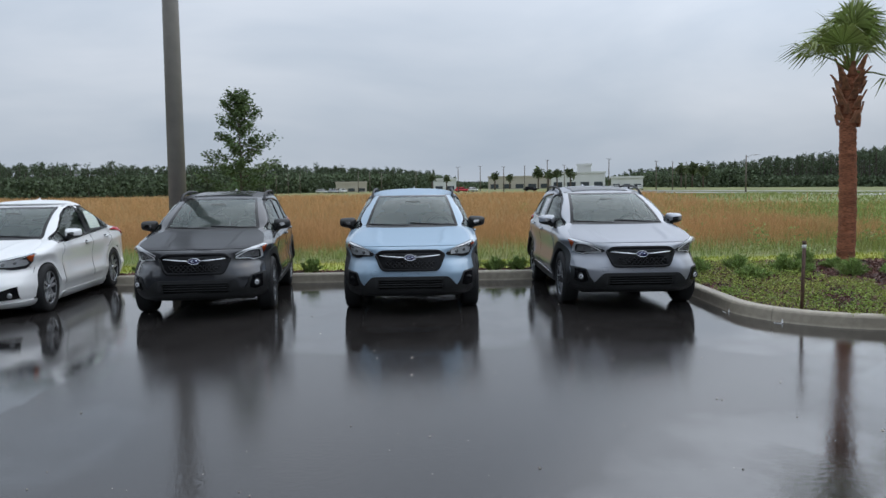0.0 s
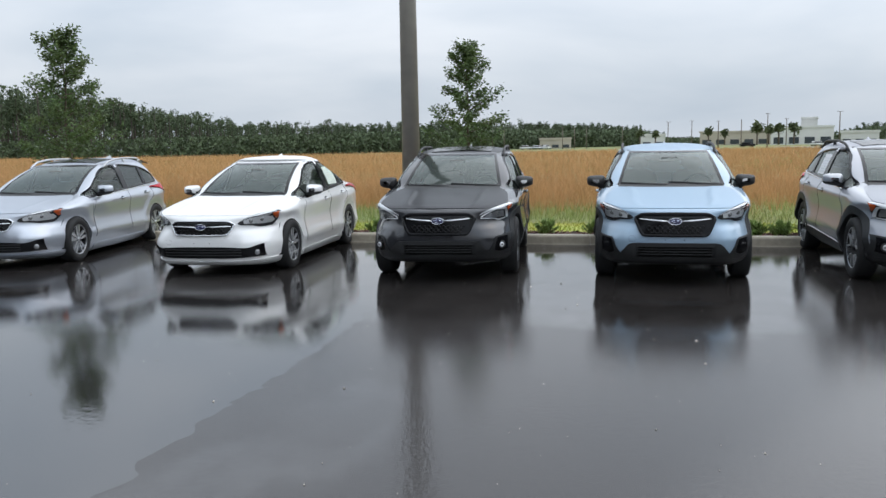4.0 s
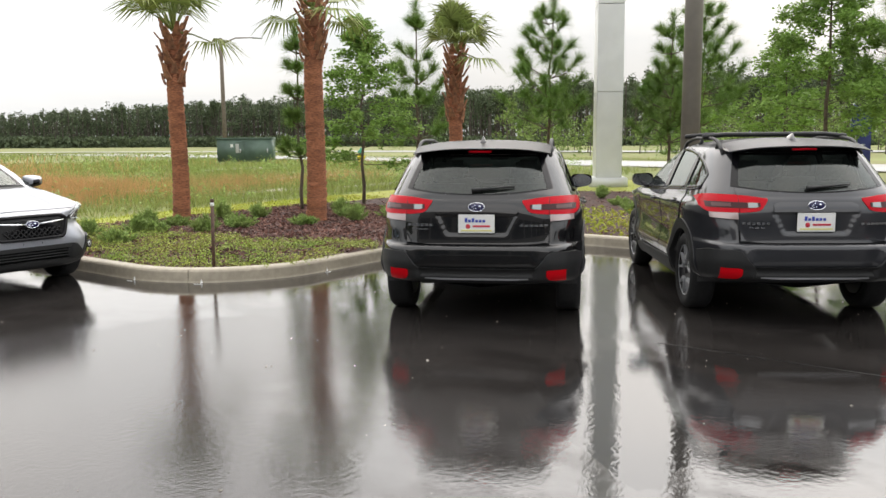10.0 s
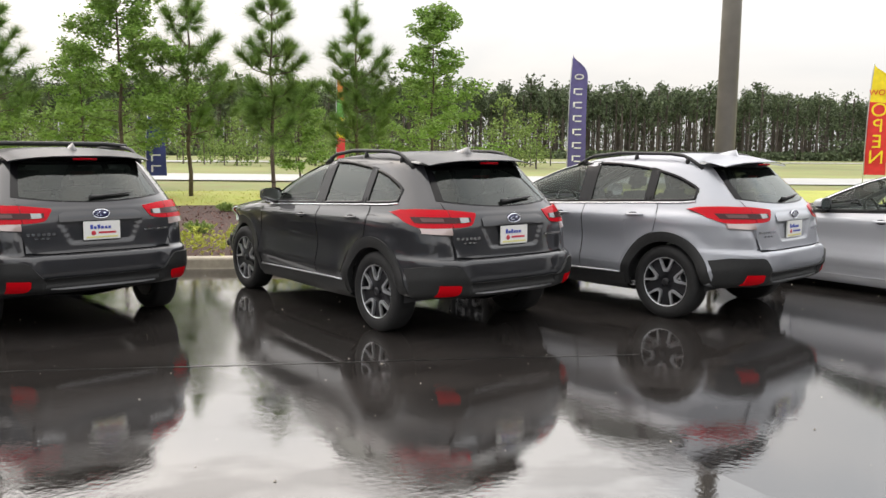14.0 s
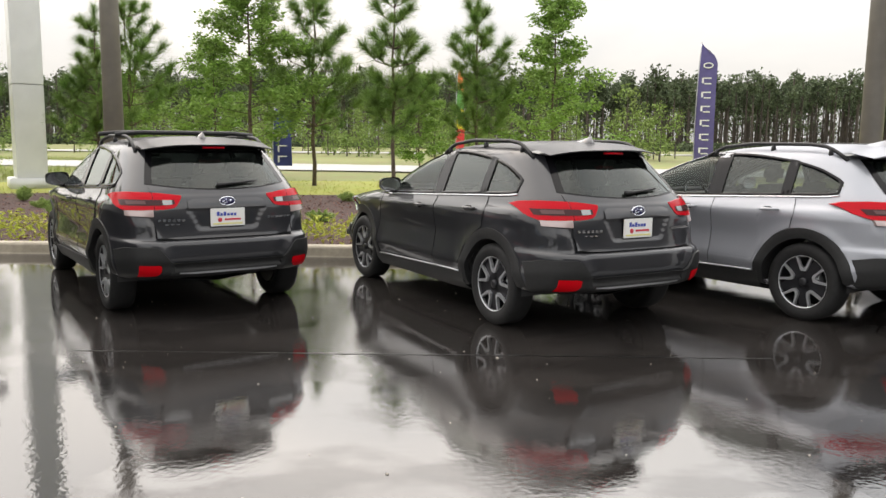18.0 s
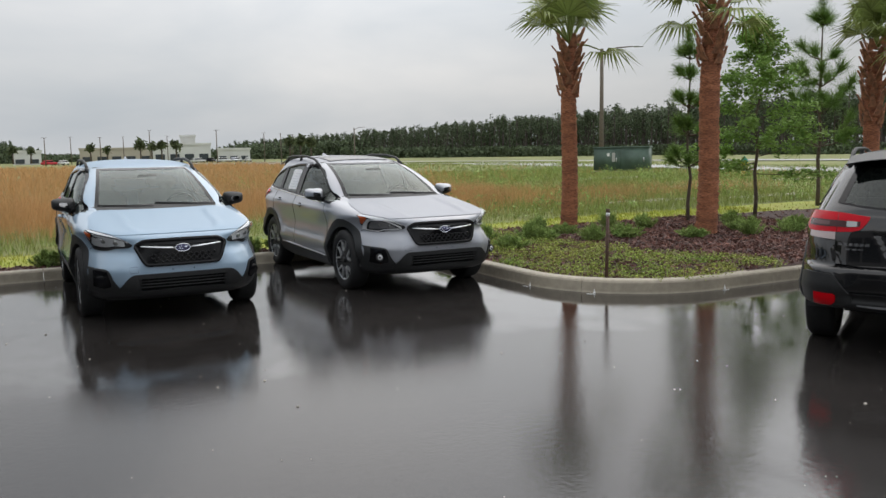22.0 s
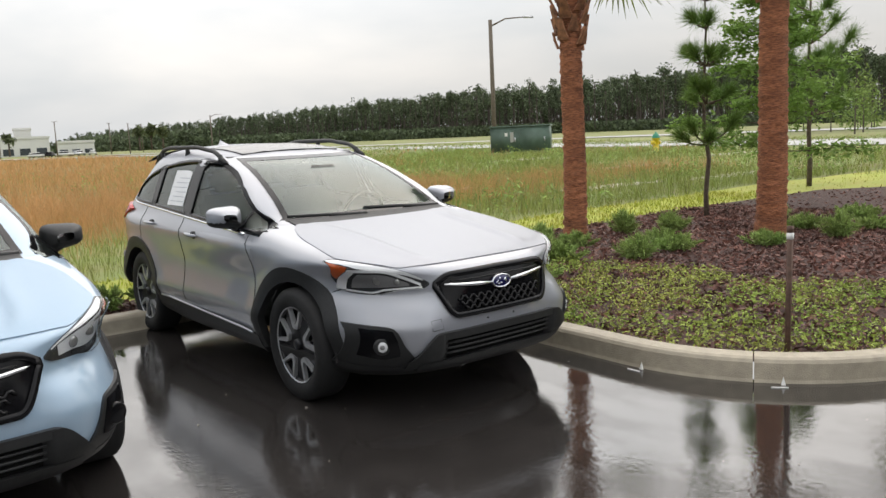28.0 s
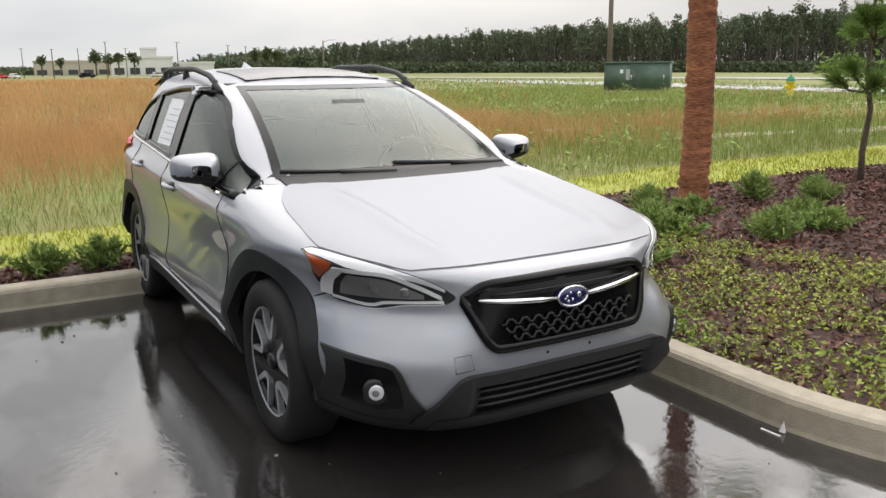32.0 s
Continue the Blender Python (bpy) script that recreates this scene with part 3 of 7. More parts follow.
    def wrap_front(self, q, z, out=0.0):
        """A point on the rounded nose; q runs from the middle (0) to the flank (1)."""
        xf, A, nf, xr, B, nr, w = self.row(z)
        a = q * math.pi / 2
        c, s = math.cos(a), math.sin(a)
        n = Vector((c ** (2 - 2 / nf) / A if c > 1e-6 else 0, s ** (2 - 2 / nf) / w if s > 1e-6 else 0, 0)).normalized()
        return self.settle(Vector((xf - A + A * max(c, 0) ** (2 / nf), w * max(s, 0) ** (2 / nf), z))) + n * out

    def wrap_rear(self, q, z, out=0.0):
        xf, A, nf, xr, B, nr, w = self.row(z)
        a = q * math.pi / 2
        c, s = math.cos(a), math.sin(a)
        n = Vector((-(c ** (2 - 2 / nr)) / B if c > 1e-6 else 0, s ** (2 - 2 / nr) / w if s > 1e-6 else 0, 0)).normalized()
        return self.settle(Vector((xr + B - B * max(c, 0) ** (2 / nr), w * max(s, 0) ** (2 / nr), z))) + n * out

    def outline(self, z):
        """The half outline from the middle of the nose to the middle of the tail."""
        pts = [self.wrap_front(i / 64, z) for i in range(65)]
        a, b = pts[-1].x, self.wrap_rear(1, z).x
        w = self.row(z)[6]
        pts += [self.settle(Vector((a + (b - a) * i / 80, w, z))) for i in range(1, 80)]
        return pts + [self.wrap_rear(1 - i / 28, z) for i in range(29)]


def window_top(s, x):
    """Upper edge of the side glass."""
    if s.kind == "sedan":
        return curve_at([(-1.34, 1.13), (-1.16, 1.25), (-.90, 1.375), (-.6, 1.45), (-.2, 1.455), (.12, 1.378), (.35, 1.285), (.67, 1.128), (.84, 1.058), (1.0, 1.005)], x) + s.dz
    return curve_at([(-1.62, 1.19), (-1.5, 1.262), (-1.3, 1.342), (-1.0, 1.403), (-.5, 1.442), (-.15, 1.438), (.12, 1.378), (.35, 1.285), (.67, 1.128), (.84, 1.058), (1.0, 1.005)], x) + s.dz


def window_low(s, x):
    return curve_at([(-1.72, 1.175), (-1.5, 1.13), (-1.0, 1.10), (-.3, 1.060), (.50, 1.018), (1.0, .992)], x) + s.dz


def side_panes(s):
    """The panes of one flank as (name, x of the front edge, x of the rear edge)."""
    if s.kind == "sedan":
        return [("front_door_window", .93, -.28), ("rear_door_window", -.37, -1.05), ("quarter_window", -1.10, -1.29)]
    return [("front_door_window", .93, -.28), ("rear_door_window", -.37, -1.05), ("quarter_window", -1.11, -1.56)]


def in_glass(s, x, y, z, gap):
    """Whether a place of the skin lies under a pane, gap metres inside its edge."""
    for _, a, b in side_panes(s):
        if b + gap < x < a - gap and window_low(s, x) + gap < z < window_top(s, x) - gap and abs(y) > .5:
            return True
    xf, A, nf, xr, B, nr, w = s.row(z)
    zz = z - s.dz
    if x > xf - A * .62 and abs(y) < .745 * w and 1.06 + gap < zz < 1.445 - gap and x < 1.0:
        return True
    lo, hi = (1.15, 1.44) if s.kind == "sedan" else (1.11 + .05 * (y / .61) ** 2, 1.425)
    return x < xr + B * .62 and abs(y) < (.76 if s.kind == "sedan" else .73) * w and lo + gap < zz < hi - gap


SKINS = {}


def body_mesh(s):
    if s.kind not in SKINS:
        SKINS[s.kind] = build_body(s)
    return SKINS[s.kind]


def build_body(s):
    rows = [s.outline(z + s.dz) for z in (LEVELS[2:] if s.kind == "crossover" else LEVELS)]
    n = len(rows[0])
    vs, fs = [], []
    for r in rows:
        vs += [tuple(p) for p in r] + [(p.x, -p.y, p.z) for p in reversed(r[1:-1])]
    ring = 2 * n - 2
    for i in range(len(rows) - 1):
        for k in range(ring):
            f = (i * ring + k, i * ring + (k + 1) % ring, (i + 1) * ring + (k + 1) % ring, (i + 1) * ring + k)
            c = sum((Vector(vs[j]) for j in f), Vector()) / 4
            if abs(c.y) > .42 and any(math.hypot(c.x - ax, c.z - s.hub) < .362 + .060 * (s.kind == "crossover") for ax in s.axles):
                continue
            if .88 < c.z - s.dz < 1.012 and abs(c.y) < .64 and c.x > 1.08:
                continue
            if c.z > 1.0 + s.dz and in_glass(s, c.x, c.y, c.z, -.004):
                continue
            fs.append(f)
    fs.append(tuple(range(ring - 1, -1, -1)))
    fs.append(tuple(range((len(rows) - 1) * ring, len(rows) * ring)))
    return vs, fs


def flank(s, a, b, lo, hi, out, nx=14, nz=8, depth=.012):
    """A panel on the flank from x = a to b, between two curves of x."""
    def at(u, v):
        x = a + (b - a) * u
        z = lo(x) + (hi(x) - lo(x)) * v
        return x, s.side(x, z) + out, z
    vs, fs = skirted(nx, nz, at, (0, -depth - out, 0))
    return vs, fs if a > b else [f[::-1] for f in fs]


def face(s, y0, y1, lo, hi, out, ny=14, nz=8, depth=.012, rear=False, ease=False):
    """A panel on the nose or tail from y0 to y1, between two curves of y; out is a height or a function of y and z."""
    sign = -1 if rear else 1
    fn = s.rear if rear else s.front
    def at(u, v):
        u = math.sin(u * math.pi / 2) if ease else u
        y = y0 + (y1 - y0) * u
        z = lo(y) + (hi(y) - lo(y)) * v
        slope = (fn(y + .004, z) - fn(y - .004, z)) / .008
        k = (out(y, z) if callable(out) else out) / math.hypot(1, slope)
        return fn(y, z) + sign * k, y - sign * slope * k, z
    back = Vector((-sign * (depth + .01), 0 if y0 < 0 else -depth * .6, 0))
    vs, fs = skirted(ny, nz, at, back)
    return vs, fs[:] if not rear else [f[::-1] for f in fs]


def keyed(*keys):
    """A curve of |y| through keys."""
    return lambda y: curve_at(keys, abs(y))


def line_on(s, pts, where, r=.0028, out=.0015):
    """A thin shut line along (a, z) points of the flank, nose or tail."""
    fine = []
    for (a, z), (b, w) in zip(pts, pts[1:]):
        n = max(1, int(math.dist((a, z), (b, w)) / .04))
        fine += [(a + (b - a) * i / n, z + (w - z) * i / n) for i in range(n)]
    fine.append(pts[-1])
    if where == "side":
        return tube([(a, s.side(a, z) + out, z) for a, z in fine], r, 5)
    if where == "front":
        return tube([(s.front(a, z) + out, a, z) for a, z in fine], r, 5)
    return tube([(s.rear(a, z) - out, a, z) for a, z in fine], r, 5)


def bonnet_piece(s):
    """The bonnet: from the seam over the grille and lamps to the cowl, with a ridge on each side."""
    dz = s.dz
    def ahead_of(y):
        a = abs(y)
        return s.front(a, .853 + dz) if a < .50 else curve_at([(.50, s.front(.50, .853 + dz)), (.565, 2.065), (.652, 1.965), (.724, 1.83), (.768, 1.71)], a)
    def behind(y):
        a = abs(y)
        return s.front(a, 1.034 + dz) if a < .58 else curve_at([(.58, s.front(.58, 1.034 + dz)), (.64, 1.02), (.706, 1.16), (.752, 1.37), (.768, 1.62)], a)
    def at(u, v):
        y = (2 * u - 1) * .768
        x = ahead_of(y) + (behind(y) - ahead_of(y)) * v
        d = abs(y) - curve_at([(1.0, .48), (1.5, .425), (1.8, .42), (2.1, .36)], x)
        ridge = (.012 * math.exp(-((d / (.06 if d > 0 else .018)) ** 2)) - .006 * (1 - smooth(-.06, 0, d))) * (1 - smooth(1.95, 2.12, x)) * smooth(1.0, 1.3, x)
        return x, y, s.top(x, y) + .006 + ridge
    return skirted(61, 26, at, (-.006, 0, -.03))


def wrapped(s, q0, q1, lo, hi, out, nq=16, nz=6, depth=.015, rear=False):
    """A panel that follows the corner of the nose or tail; lo and hi are curves of q from 0 to 1 across it."""
    fn = s.wrap_rear if rear else s.wrap_front
    vs, fs = grid(nq, nz, lambda u, v: fn(q0 + (q1 - q0) * u, lo(u) + (hi(u) - lo(u)) * v, out))
    back = [fn(q0 + (q1 - q0) * (i // nz) / (nq - 1), vs[i][2], -depth) for i in range(len(vs))]
    ring = [i * nz for i in range(nq)] + [(nq - 1) * nz + j for j in range(1, nz)]
    ring += [i * nz + nz - 1 for i in range(nq - 2, -1, -1)] + [j for j in range(nz - 2, 0, -1)]
    n0, n = len(vs), len(ring)
    vs += [vs[k] for k in ring] + [tuple(back[k]) for k in ring]
    fs += [(n0 + k, n0 + n + k, n0 + n + (k + 1) % n, n0 + (k + 1) % n) for k in range(n)]
    return vs, fs if rear is False else [f[::-1] for f in fs]


def band(s, pts, inner, outer, out, where):
    """A flat moulding along a closed line of (a, z) points, on the flank (where = side), nose or tail."""
    n = len(pts)
    vs, fs = [], []
    for i, (a, z) in enumerate(pts):
        p, q = Vector(pts[i - 1]), Vector(pts[(i + 1) % n])
        d = (q - p)
        d = d.normalized() if d.length > 1e-6 else Vector((1, 0))
        nrm = Vector((d.y, -d.x))
        for off, o in ((inner, out - .010), (inner, out), (outer, out), (outer, out - .010)):
            aa, zz = a + nrm.x * off, z + nrm.y * off
            if where == "side":
                vs.append((aa, s.side(aa, zz) + o, zz))
            elif where == "front":
                vs.append((s.front(aa, zz) + o, aa, zz))
            else:
                vs.append((s.rear(aa, zz) - o, aa, zz))
    for i in range(n):
        j = (i + 1) % n
        for k in range(3):
            fs.append((i * 4 + k, j * 4 + k, j * 4 + k + 1, i * 4 + k + 1))
    return vs, fs


def pane_line(s, a, b, steps=12):
    """The rim of a side pane, run round once."""
    xs = [a + (b - a) * i / steps for i in range(steps + 1)]
    return [(x, window_low(s, x)) for x in xs] + [(x, window_top(s, x)) for x in reversed(xs)]


def arch(s, ax, r0, r1, a0, a1, out, steps=26, follow=None):
    """A wheel arch moulding about an axle."""
    def at(u, v):
        a = radians(a0 + (a1 - a0) * u)
        r = r0 + (r1 - r0) * v
        x, z = ax + r * math.cos(a), max(.20 + s.dz, s.hub + r * math.sin(a))
        return x, s.side(x, z) + out - .006 * v, z
    vs, fs = skirted(steps, 4, at, (0, -.05, 0))
    return vs, [f[::-1] for f in fs]


def well(s, ax, r=.405):
    """The dark liner of a wheel housing."""
    def at(u, v):
        a = radians(-6 + 192 * u)
        return ax + r * math.cos(a), .46 + (s.side(ax, .6) - .50) * v, s.hub + r * math.sin(a)
    return grid(20, 3, at)


def disc(at, normal, radius, sides=20, depth=.01, squash=1.0):
    """A short round plug with a bevelled face, at a place and facing a way."""
    n = Vector(normal).normalized()
    u = n.cross(Vector((0, 0, 1)))
    u = u.normalized() if u.length > .01 else Vector((0, 1, 0))
    v = u.cross(n)
    vs, fs = [], []
    for r, d in ((1.0, -.02), (1.0, depth * .6), (.86, depth), (.0, depth)):
        for k in range(sides):
            a = 2 * math.pi * k / sides
            vs.append(tuple(Vector(at) + u * (radius * r * math.cos(a)) + v * (radius * squash * r * math.sin(a)) + n * d))
    for i in range(3):
        for k in range(sides):
            p, q = i * sides + k, i * sides + (k + 1) % sides
            fs.append((p, q, q + sides, p + sides))
    return vs, fs


def ring_disc(at, normal, radius, thick, sides=24, squash=1.0):
    n = Vector(normal).normalized()
    u = n.cross(Vector((0, 0, 1))).normalized()
    v = u.cross(n)
    pts = [Vector(at) + u * (radius * math.cos(2 * math.pi * k / sides)) + v * (radius * squash * math.sin(2 * math.pi * k / sides)) for k in range(sides + 1)]
    return tube(pts, thick, 6, False)


def spoke_prism(poly, y0, y1, turn):
    """A bar of a rim: a polygon in the wheel's plane, given a depth."""
    c, sn = math.cos(turn), math.sin(turn)
    pts = [(x * c - z * sn, x * sn + z * c) for x, z in poly]
    n = len(pts)
    vs = [(x, y0, z) for x, z in pts] + [(x * .985, y1, z * .985) for x, z in pts]
    fs = [tuple(range(n, 2 * n)), tuple(range(n - 1, -1, -1))] + [(i, (i + 1) % n, n + (i + 1) % n, n + i) for i in range(n)]
    return vs, fs


def add_wheel(car, s, x, side, style):
    """A wheel: rim, tyre, hub cap; styles two_tone, black and five."""
    R = s.hub + .004
    rim = R * (.675 if s.kind == "crossover" else .67)
    bars, dark = [], []
    for k in range(5):
        t = 2 * math.pi * k / 5 + .3
        if style == "two_tone":
            bars.append(spoke_prism([(rim * .975, .084), (.116, .036), (.098, .020), (.098, -.020), (.116, -.036), (rim * .975, -.084), (rim * .985, -.064), (.136, -.019), (.122, .0), (.136, .019), (rim * .985, .064)], .066, .090, t))
            dark.append(spoke_prism([(.02, -.045), (.10, -.062), (rim * .97, -.034), (rim * .97, .034), (.10, .062), (.02, .045)], .035, .068, t + math.pi / 5))
        elif style == "black":
            for sg in (1, -1):
                dark.append(spoke_prism([(.03, sg * .004), (.05, sg * .03), (rim * .97, sg * .075), (rim * .98, sg * .045)], .050, .082, t))
        else:
            for sg in (1, -1):
                bars.append(spoke_prism([(.04, sg * .006), (.07, sg * .034), (rim * .97, sg * .062), (rim * .975, sg * .026)], .062, .086, t))
    barrel = lathe([(rim * .985, .095), (rim, .088), (rim * .955, .075), (rim * .94, .02), (rim * .93, -.10), (.10, -.10)], 32, "y")
    drum = lathe([(.13, -.03), (.13, .02), (.0, .02)], 20, "y")
    m = pose(x, side * .765, s.hub, 0, 0, 0 if side > 0 else 180)
    w = obj("wheel", *barrel, DARKALLOY, car, m=m, smooth=False)
    obj("brake_disc", *drum, SATIN, w)
    for piece in dark:
        obj("spoke_web" if bars else "spoke", *piece, DARKALLOY, w, False)
    for piece in bars:
        obj("spoke", *piece, ALLOY, w, False)
    if bars:
        obj("rim_lip", *lathe([(rim * .99, .086), (rim * .995, .097), (rim * .965, .092)], 32, "y"), ALLOY, w, False)
    prof = [(rim * .97, .085), (rim + .012, .103), (rim + (R - rim) * .5, .112), (R - .022, .104), (R - .004, .085), (R, .06), (R, -.06), (R - .004, -.085), (R - .022, -.104), (rim + .01, -.105), (rim * .97, -.09)]
    ty = lathe(prof, 48, "y")
    obj("tyre", *ty, RUBBER, w)
    obj("hub_cap", *lathe([(.036, .07), (.036, .088), (.028, .094), (.0, .095)], 16, "y"), DARKALLOY if style != "five" else SATIN, w)


def rear_quarter_door(s):
    return lambda x: max(.345 + s.dz * .6, s.hub + math.sqrt(max(0, .485**2 - (x - s.axles[1]) ** 2)))


def make_car(name, m, label, kind, PAINT, wheels="two_tone", mirror="paint", rails="black", trim="chrome", lamps="led", fog=True, bars=False, roof_glass=False, sticker="", plate=False, group="", rear_badges=()):
    s = Shell(kind)
    dz = s.dz
    cross = kind == "crossover"
    car = thing(name, m, label, "car", group)
    CLAD = BLACK_PLASTIC
    def side2(part_name, piece, mat, parent=None, lab=""):
        a = obj(part_name, *piece, mat, parent or car, label=lab)
        b = obj(part_name, *mirrored(piece), mat, parent or car, label=lab)
        return a, b
    vs, fs = body_mesh(s)
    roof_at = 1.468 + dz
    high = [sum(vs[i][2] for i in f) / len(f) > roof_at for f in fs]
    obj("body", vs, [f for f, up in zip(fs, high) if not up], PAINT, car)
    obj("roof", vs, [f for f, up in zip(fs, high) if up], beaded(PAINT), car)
    obj("underbody", *box(-1.2, 1.75, -.66, .66, .185 + dz, .25 + dz, .02), DARK, car)
    for ax in s.axles:
        side2("wheel_liner", well(s, ax), DARK)
    # doors, bonnet and tailgate stand a hair proud of the shell, with their seams round them
    sill = lambda x: .385 + dz * .75
    doors = side2("front_door", flank(s, .88, -.335, sill, lambda x: window_low(s, x) - .006, .003, 20, 14), PAINT)
    rdoors = side2("rear_door", flank(s, -.345, -1.20, rear_quarter_door(s), lambda x: window_low(s, x) - .006, .003, 18, 14), PAINT)
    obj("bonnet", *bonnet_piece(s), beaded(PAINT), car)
    low_x = [(.885, .40 + dz * .75), (.885, .62 + dz), (.86, .80 + dz), (.80, .93 + dz), (.80, 1.0 + dz)]
    mid_x = [(-.340, .40 + dz * .75), (-.345, 1.03 + dz)]
    back_x = [(-1.02, rear_quarter_door(s)(-1.02) + .004), (-1.10, rear_quarter_door(s)(-1.10) + .004), (-1.20, rear_quarter_door(s)(-1.20) + .004), (-1.225, .95 + dz), (-1.19, 1.09 + dz)]
    for pts, dd in ((low_x, doors), (mid_x, doors), (back_x, rdoors)):
        pc = line_on(s, pts, "side", .0024, .0035)
        for k, one in enumerate((pc, mirrored(pc))):
            obj("door_seam", *one, GLOSS_BLACK, dd[k])
    # side glass with its mouldings
    for nm, a, b in side_panes(s):
        mat = SIDEGLASS if nm.startswith("front") or kind == "sedan" else TINT
        g = side2(nm, flank(s, a, b, lambda x: window_low(s, x), lambda x: window_top(s, x), -.006, 12, 7, .004), mat)
        fr2 = band(s, pane_line(s, a, b), .012, -.016, .006, "side")
        side2("window_frame", fr2, GLOSS_BLACK)
    for a, b in ((-.245, -.405), (-1.03, -1.13) if kind != "sedan" else (-1.03, -1.12)):
        side2("window_pillar", flank(s, a, b, lambda x: window_low(s, x) - .02, lambda x: window_top(s, x) + .02, .005, 5, 8, .012), GLOSS_BLACK)
    xs = [.74 - i * .08 for i in range(30 if not kind == "sedan" else 27)]
    xs = [x for x in xs if x > (-1.32 if kind == "sedan" else -1.68)]
    line = tube([(x, s.side(x, window_low(s, x) - .02) + .006, window_low(s, x) - .022) for x in xs], .009, 6)
    side2("belt_moulding", line, CHROME if trim == "chrome" else GLOSS_BLACK)
    side2("windscreen_pillar", pillar(s, False), PAINT)
    if kind == "sedan":
        side2("rear_pillar", pillar(s, True), PAINT)
    # windscreen and rear window
    lo, hi = 1.045 + dz, 1.455 + dz
    def screen(u, v, out, k=.765):
        z = lo + (hi - lo) * v
        y = (2 * u - 1) * k * s.row(z)[6]
        return s.front(y, z) + out, y, z + out * .5
    ws = obj("windscreen", *skirted(21, 12, lambda u, v: screen(u, v, .004), (-.012, 0, -.004)), GLASS, car)
    rim = [(-1 + 2 * i / 20, 0) for i in range(21)] + [(1, j / 12) for j in range(1, 12)] + [(1 - 2 * i / 20, 1) for i in range(21)] + [(-1, 1 - j / 12) for j in range(1, 12)]
    fr_in, fr_out = [], []
    for a, v in rim:
        fr_out.append(screen((a + 1) / 2, v, .006))
        fr_in.append(screen((a * .935 + 1) / 2, .065 + v * .88, .006))
    n = len(rim)
    obj("screen_surround", fr_out + fr_in, [(i, (i + 1) % n, n + (i + 1) % n, n + i) for i in range(n)], GLOSS_BLACK, ws)
    def cowl(u, v):
        y = (2 * u - 1) * .62
        x = s.front(y, lo) - .012 + .16 * v
        return x, y, s.top(x, y) + .009 - .005 * v
    obj("cowl_panel", *skirted(17, 5, cowl, (0, 0, -.02)), BLACK_PLASTIC, car)
    for y0, y1, t in ((.62, -.02, .030), (-.04, -.60, .022)):
        pts = [(s.front(y0 + (y1 - y0) * i / 8, lo + .012 + t * i / 8) + .016, y0 + (y1 - y0) * i / 8, lo + .012 + t * i / 8) for i in range(9)]
        obj("wiper", *joined(tube(pts, .010, 6), tube([(p[0] + .012, p[1], p[2] - .004) for p in pts[:5]], .013, 6)), BLACK_PLASTIC, car)
    rl, rh = ((1.135, 1.455) if kind == "sedan" else (1.085, 1.43))
    def rscreen(u, v, out, k=.88):
        low = rl + (0 if kind == "sedan" else .015 + .05 * (2 * u - 1) ** 2)
        z = low + dz + (rh - low) * v
        k = k - .09 if kind == "sedan" else k - .11
        y = (2 * u - 1) * k * s.row(z)[6]
        return s.rear(y, z) - out, y, z + (out * .6 if kind == "sedan" else 0)
    vs, fs = skirted(19, 9, lambda u, v: rscreen(u, v, .005), (.012, 0, 0))
    rg = obj("rear_window", vs, [f[::-1] for f in fs], GLASS if kind == "sedan" else TINT, car)
    fo, fi = [], []
    for a, v in rim:
        fo.append(rscreen((a + 1) / 2, v, .007, .90))
        fi.append(rscreen((a * .94 + 1) / 2, .03 + v * .90, .007))
    obj("rear_window_surround", fo + fi, [(i, n + i, n + (i + 1) % n, (i + 1) % n) for i in range(n)], GLOSS_BLACK, rg)
    # cabin seen through the glass
    cabin(car, s)
    # nose
    nose(car, s, side2, PAINT, lamps, fog)
    tail(car, s, side2, PAINT, plate, rear_badges)
    # flank details
    for hx in (-.08, -.98):
        hz = (.925 if hx > -.3 else .962) + dz
        hy = s.side(hx, hz)
        pts = [(hx + .10 - .20 * i / 6, hy + .010 + .026 * math.sin(math.pi * i / 6) ** .5, hz + .008 * i / 6) for i in range(7)]
        dd = doors if hx > -.3 else rdoors
        for k, sd in enumerate((1, -1)):
            pc = tube([(p[0], p[1] * sd, p[2]) for p in pts], [.008, .013, .015, .015, .015, .013, .008], 8)
            obj("door_handle", *pc, PAINT, dd[k])
            # black disc on the door for the shade in the handle's hollow
            obj("handle_shade", *disc((hx + .02, (hy + .001) * sd, hz), (0, sd, 0), .055, 16, .004, .5), GLOSS_BLACK, dd[k])
    # mirrors
    mz = 1.085 + dz
    for k, sd in enumerate((1, -1)):
        nv = 9
        def mirror_at(u, v):
            a = 2 * math.pi * u
            t = v
            half = .118 * (math.sin(math.pi * (.03 + .47 * t)) ** .40)
            high = .074 * (math.sin(math.pi * (.03 + .47 * t)) ** .45)
            ca, sa = math.copysign(abs(math.cos(a)) ** .5, math.cos(a)), math.copysign(abs(math.sin(a)) ** .5, math.sin(a))
            return (.665 - .125 * t, sd * (.915 + half * ca), mz + high * sa * (1 - .18 * ca) + .008 * ca)
        vs, fs = grid(29, nv, mirror_at)
        fs = fs if sd < 0 else [f[::-1] for f in fs]
        top = [f for f in fs if sum(vs[i][2] for i in f) / 4 > mz - .022]
        low = [f for f in fs if f not in top]
        mo = obj("door_mirror", vs, top, PAINT if mirror == "paint" else CLAD, doors[k])
        obj("mirror_base", *joined((vs, low), tube([(.60, sd * .80, 1.015 + dz), (.60, sd * .86, mz - .055), (.60, sd * .90, mz - .04)], [.045, .035, .03], 8)), CLAD, doors[k])
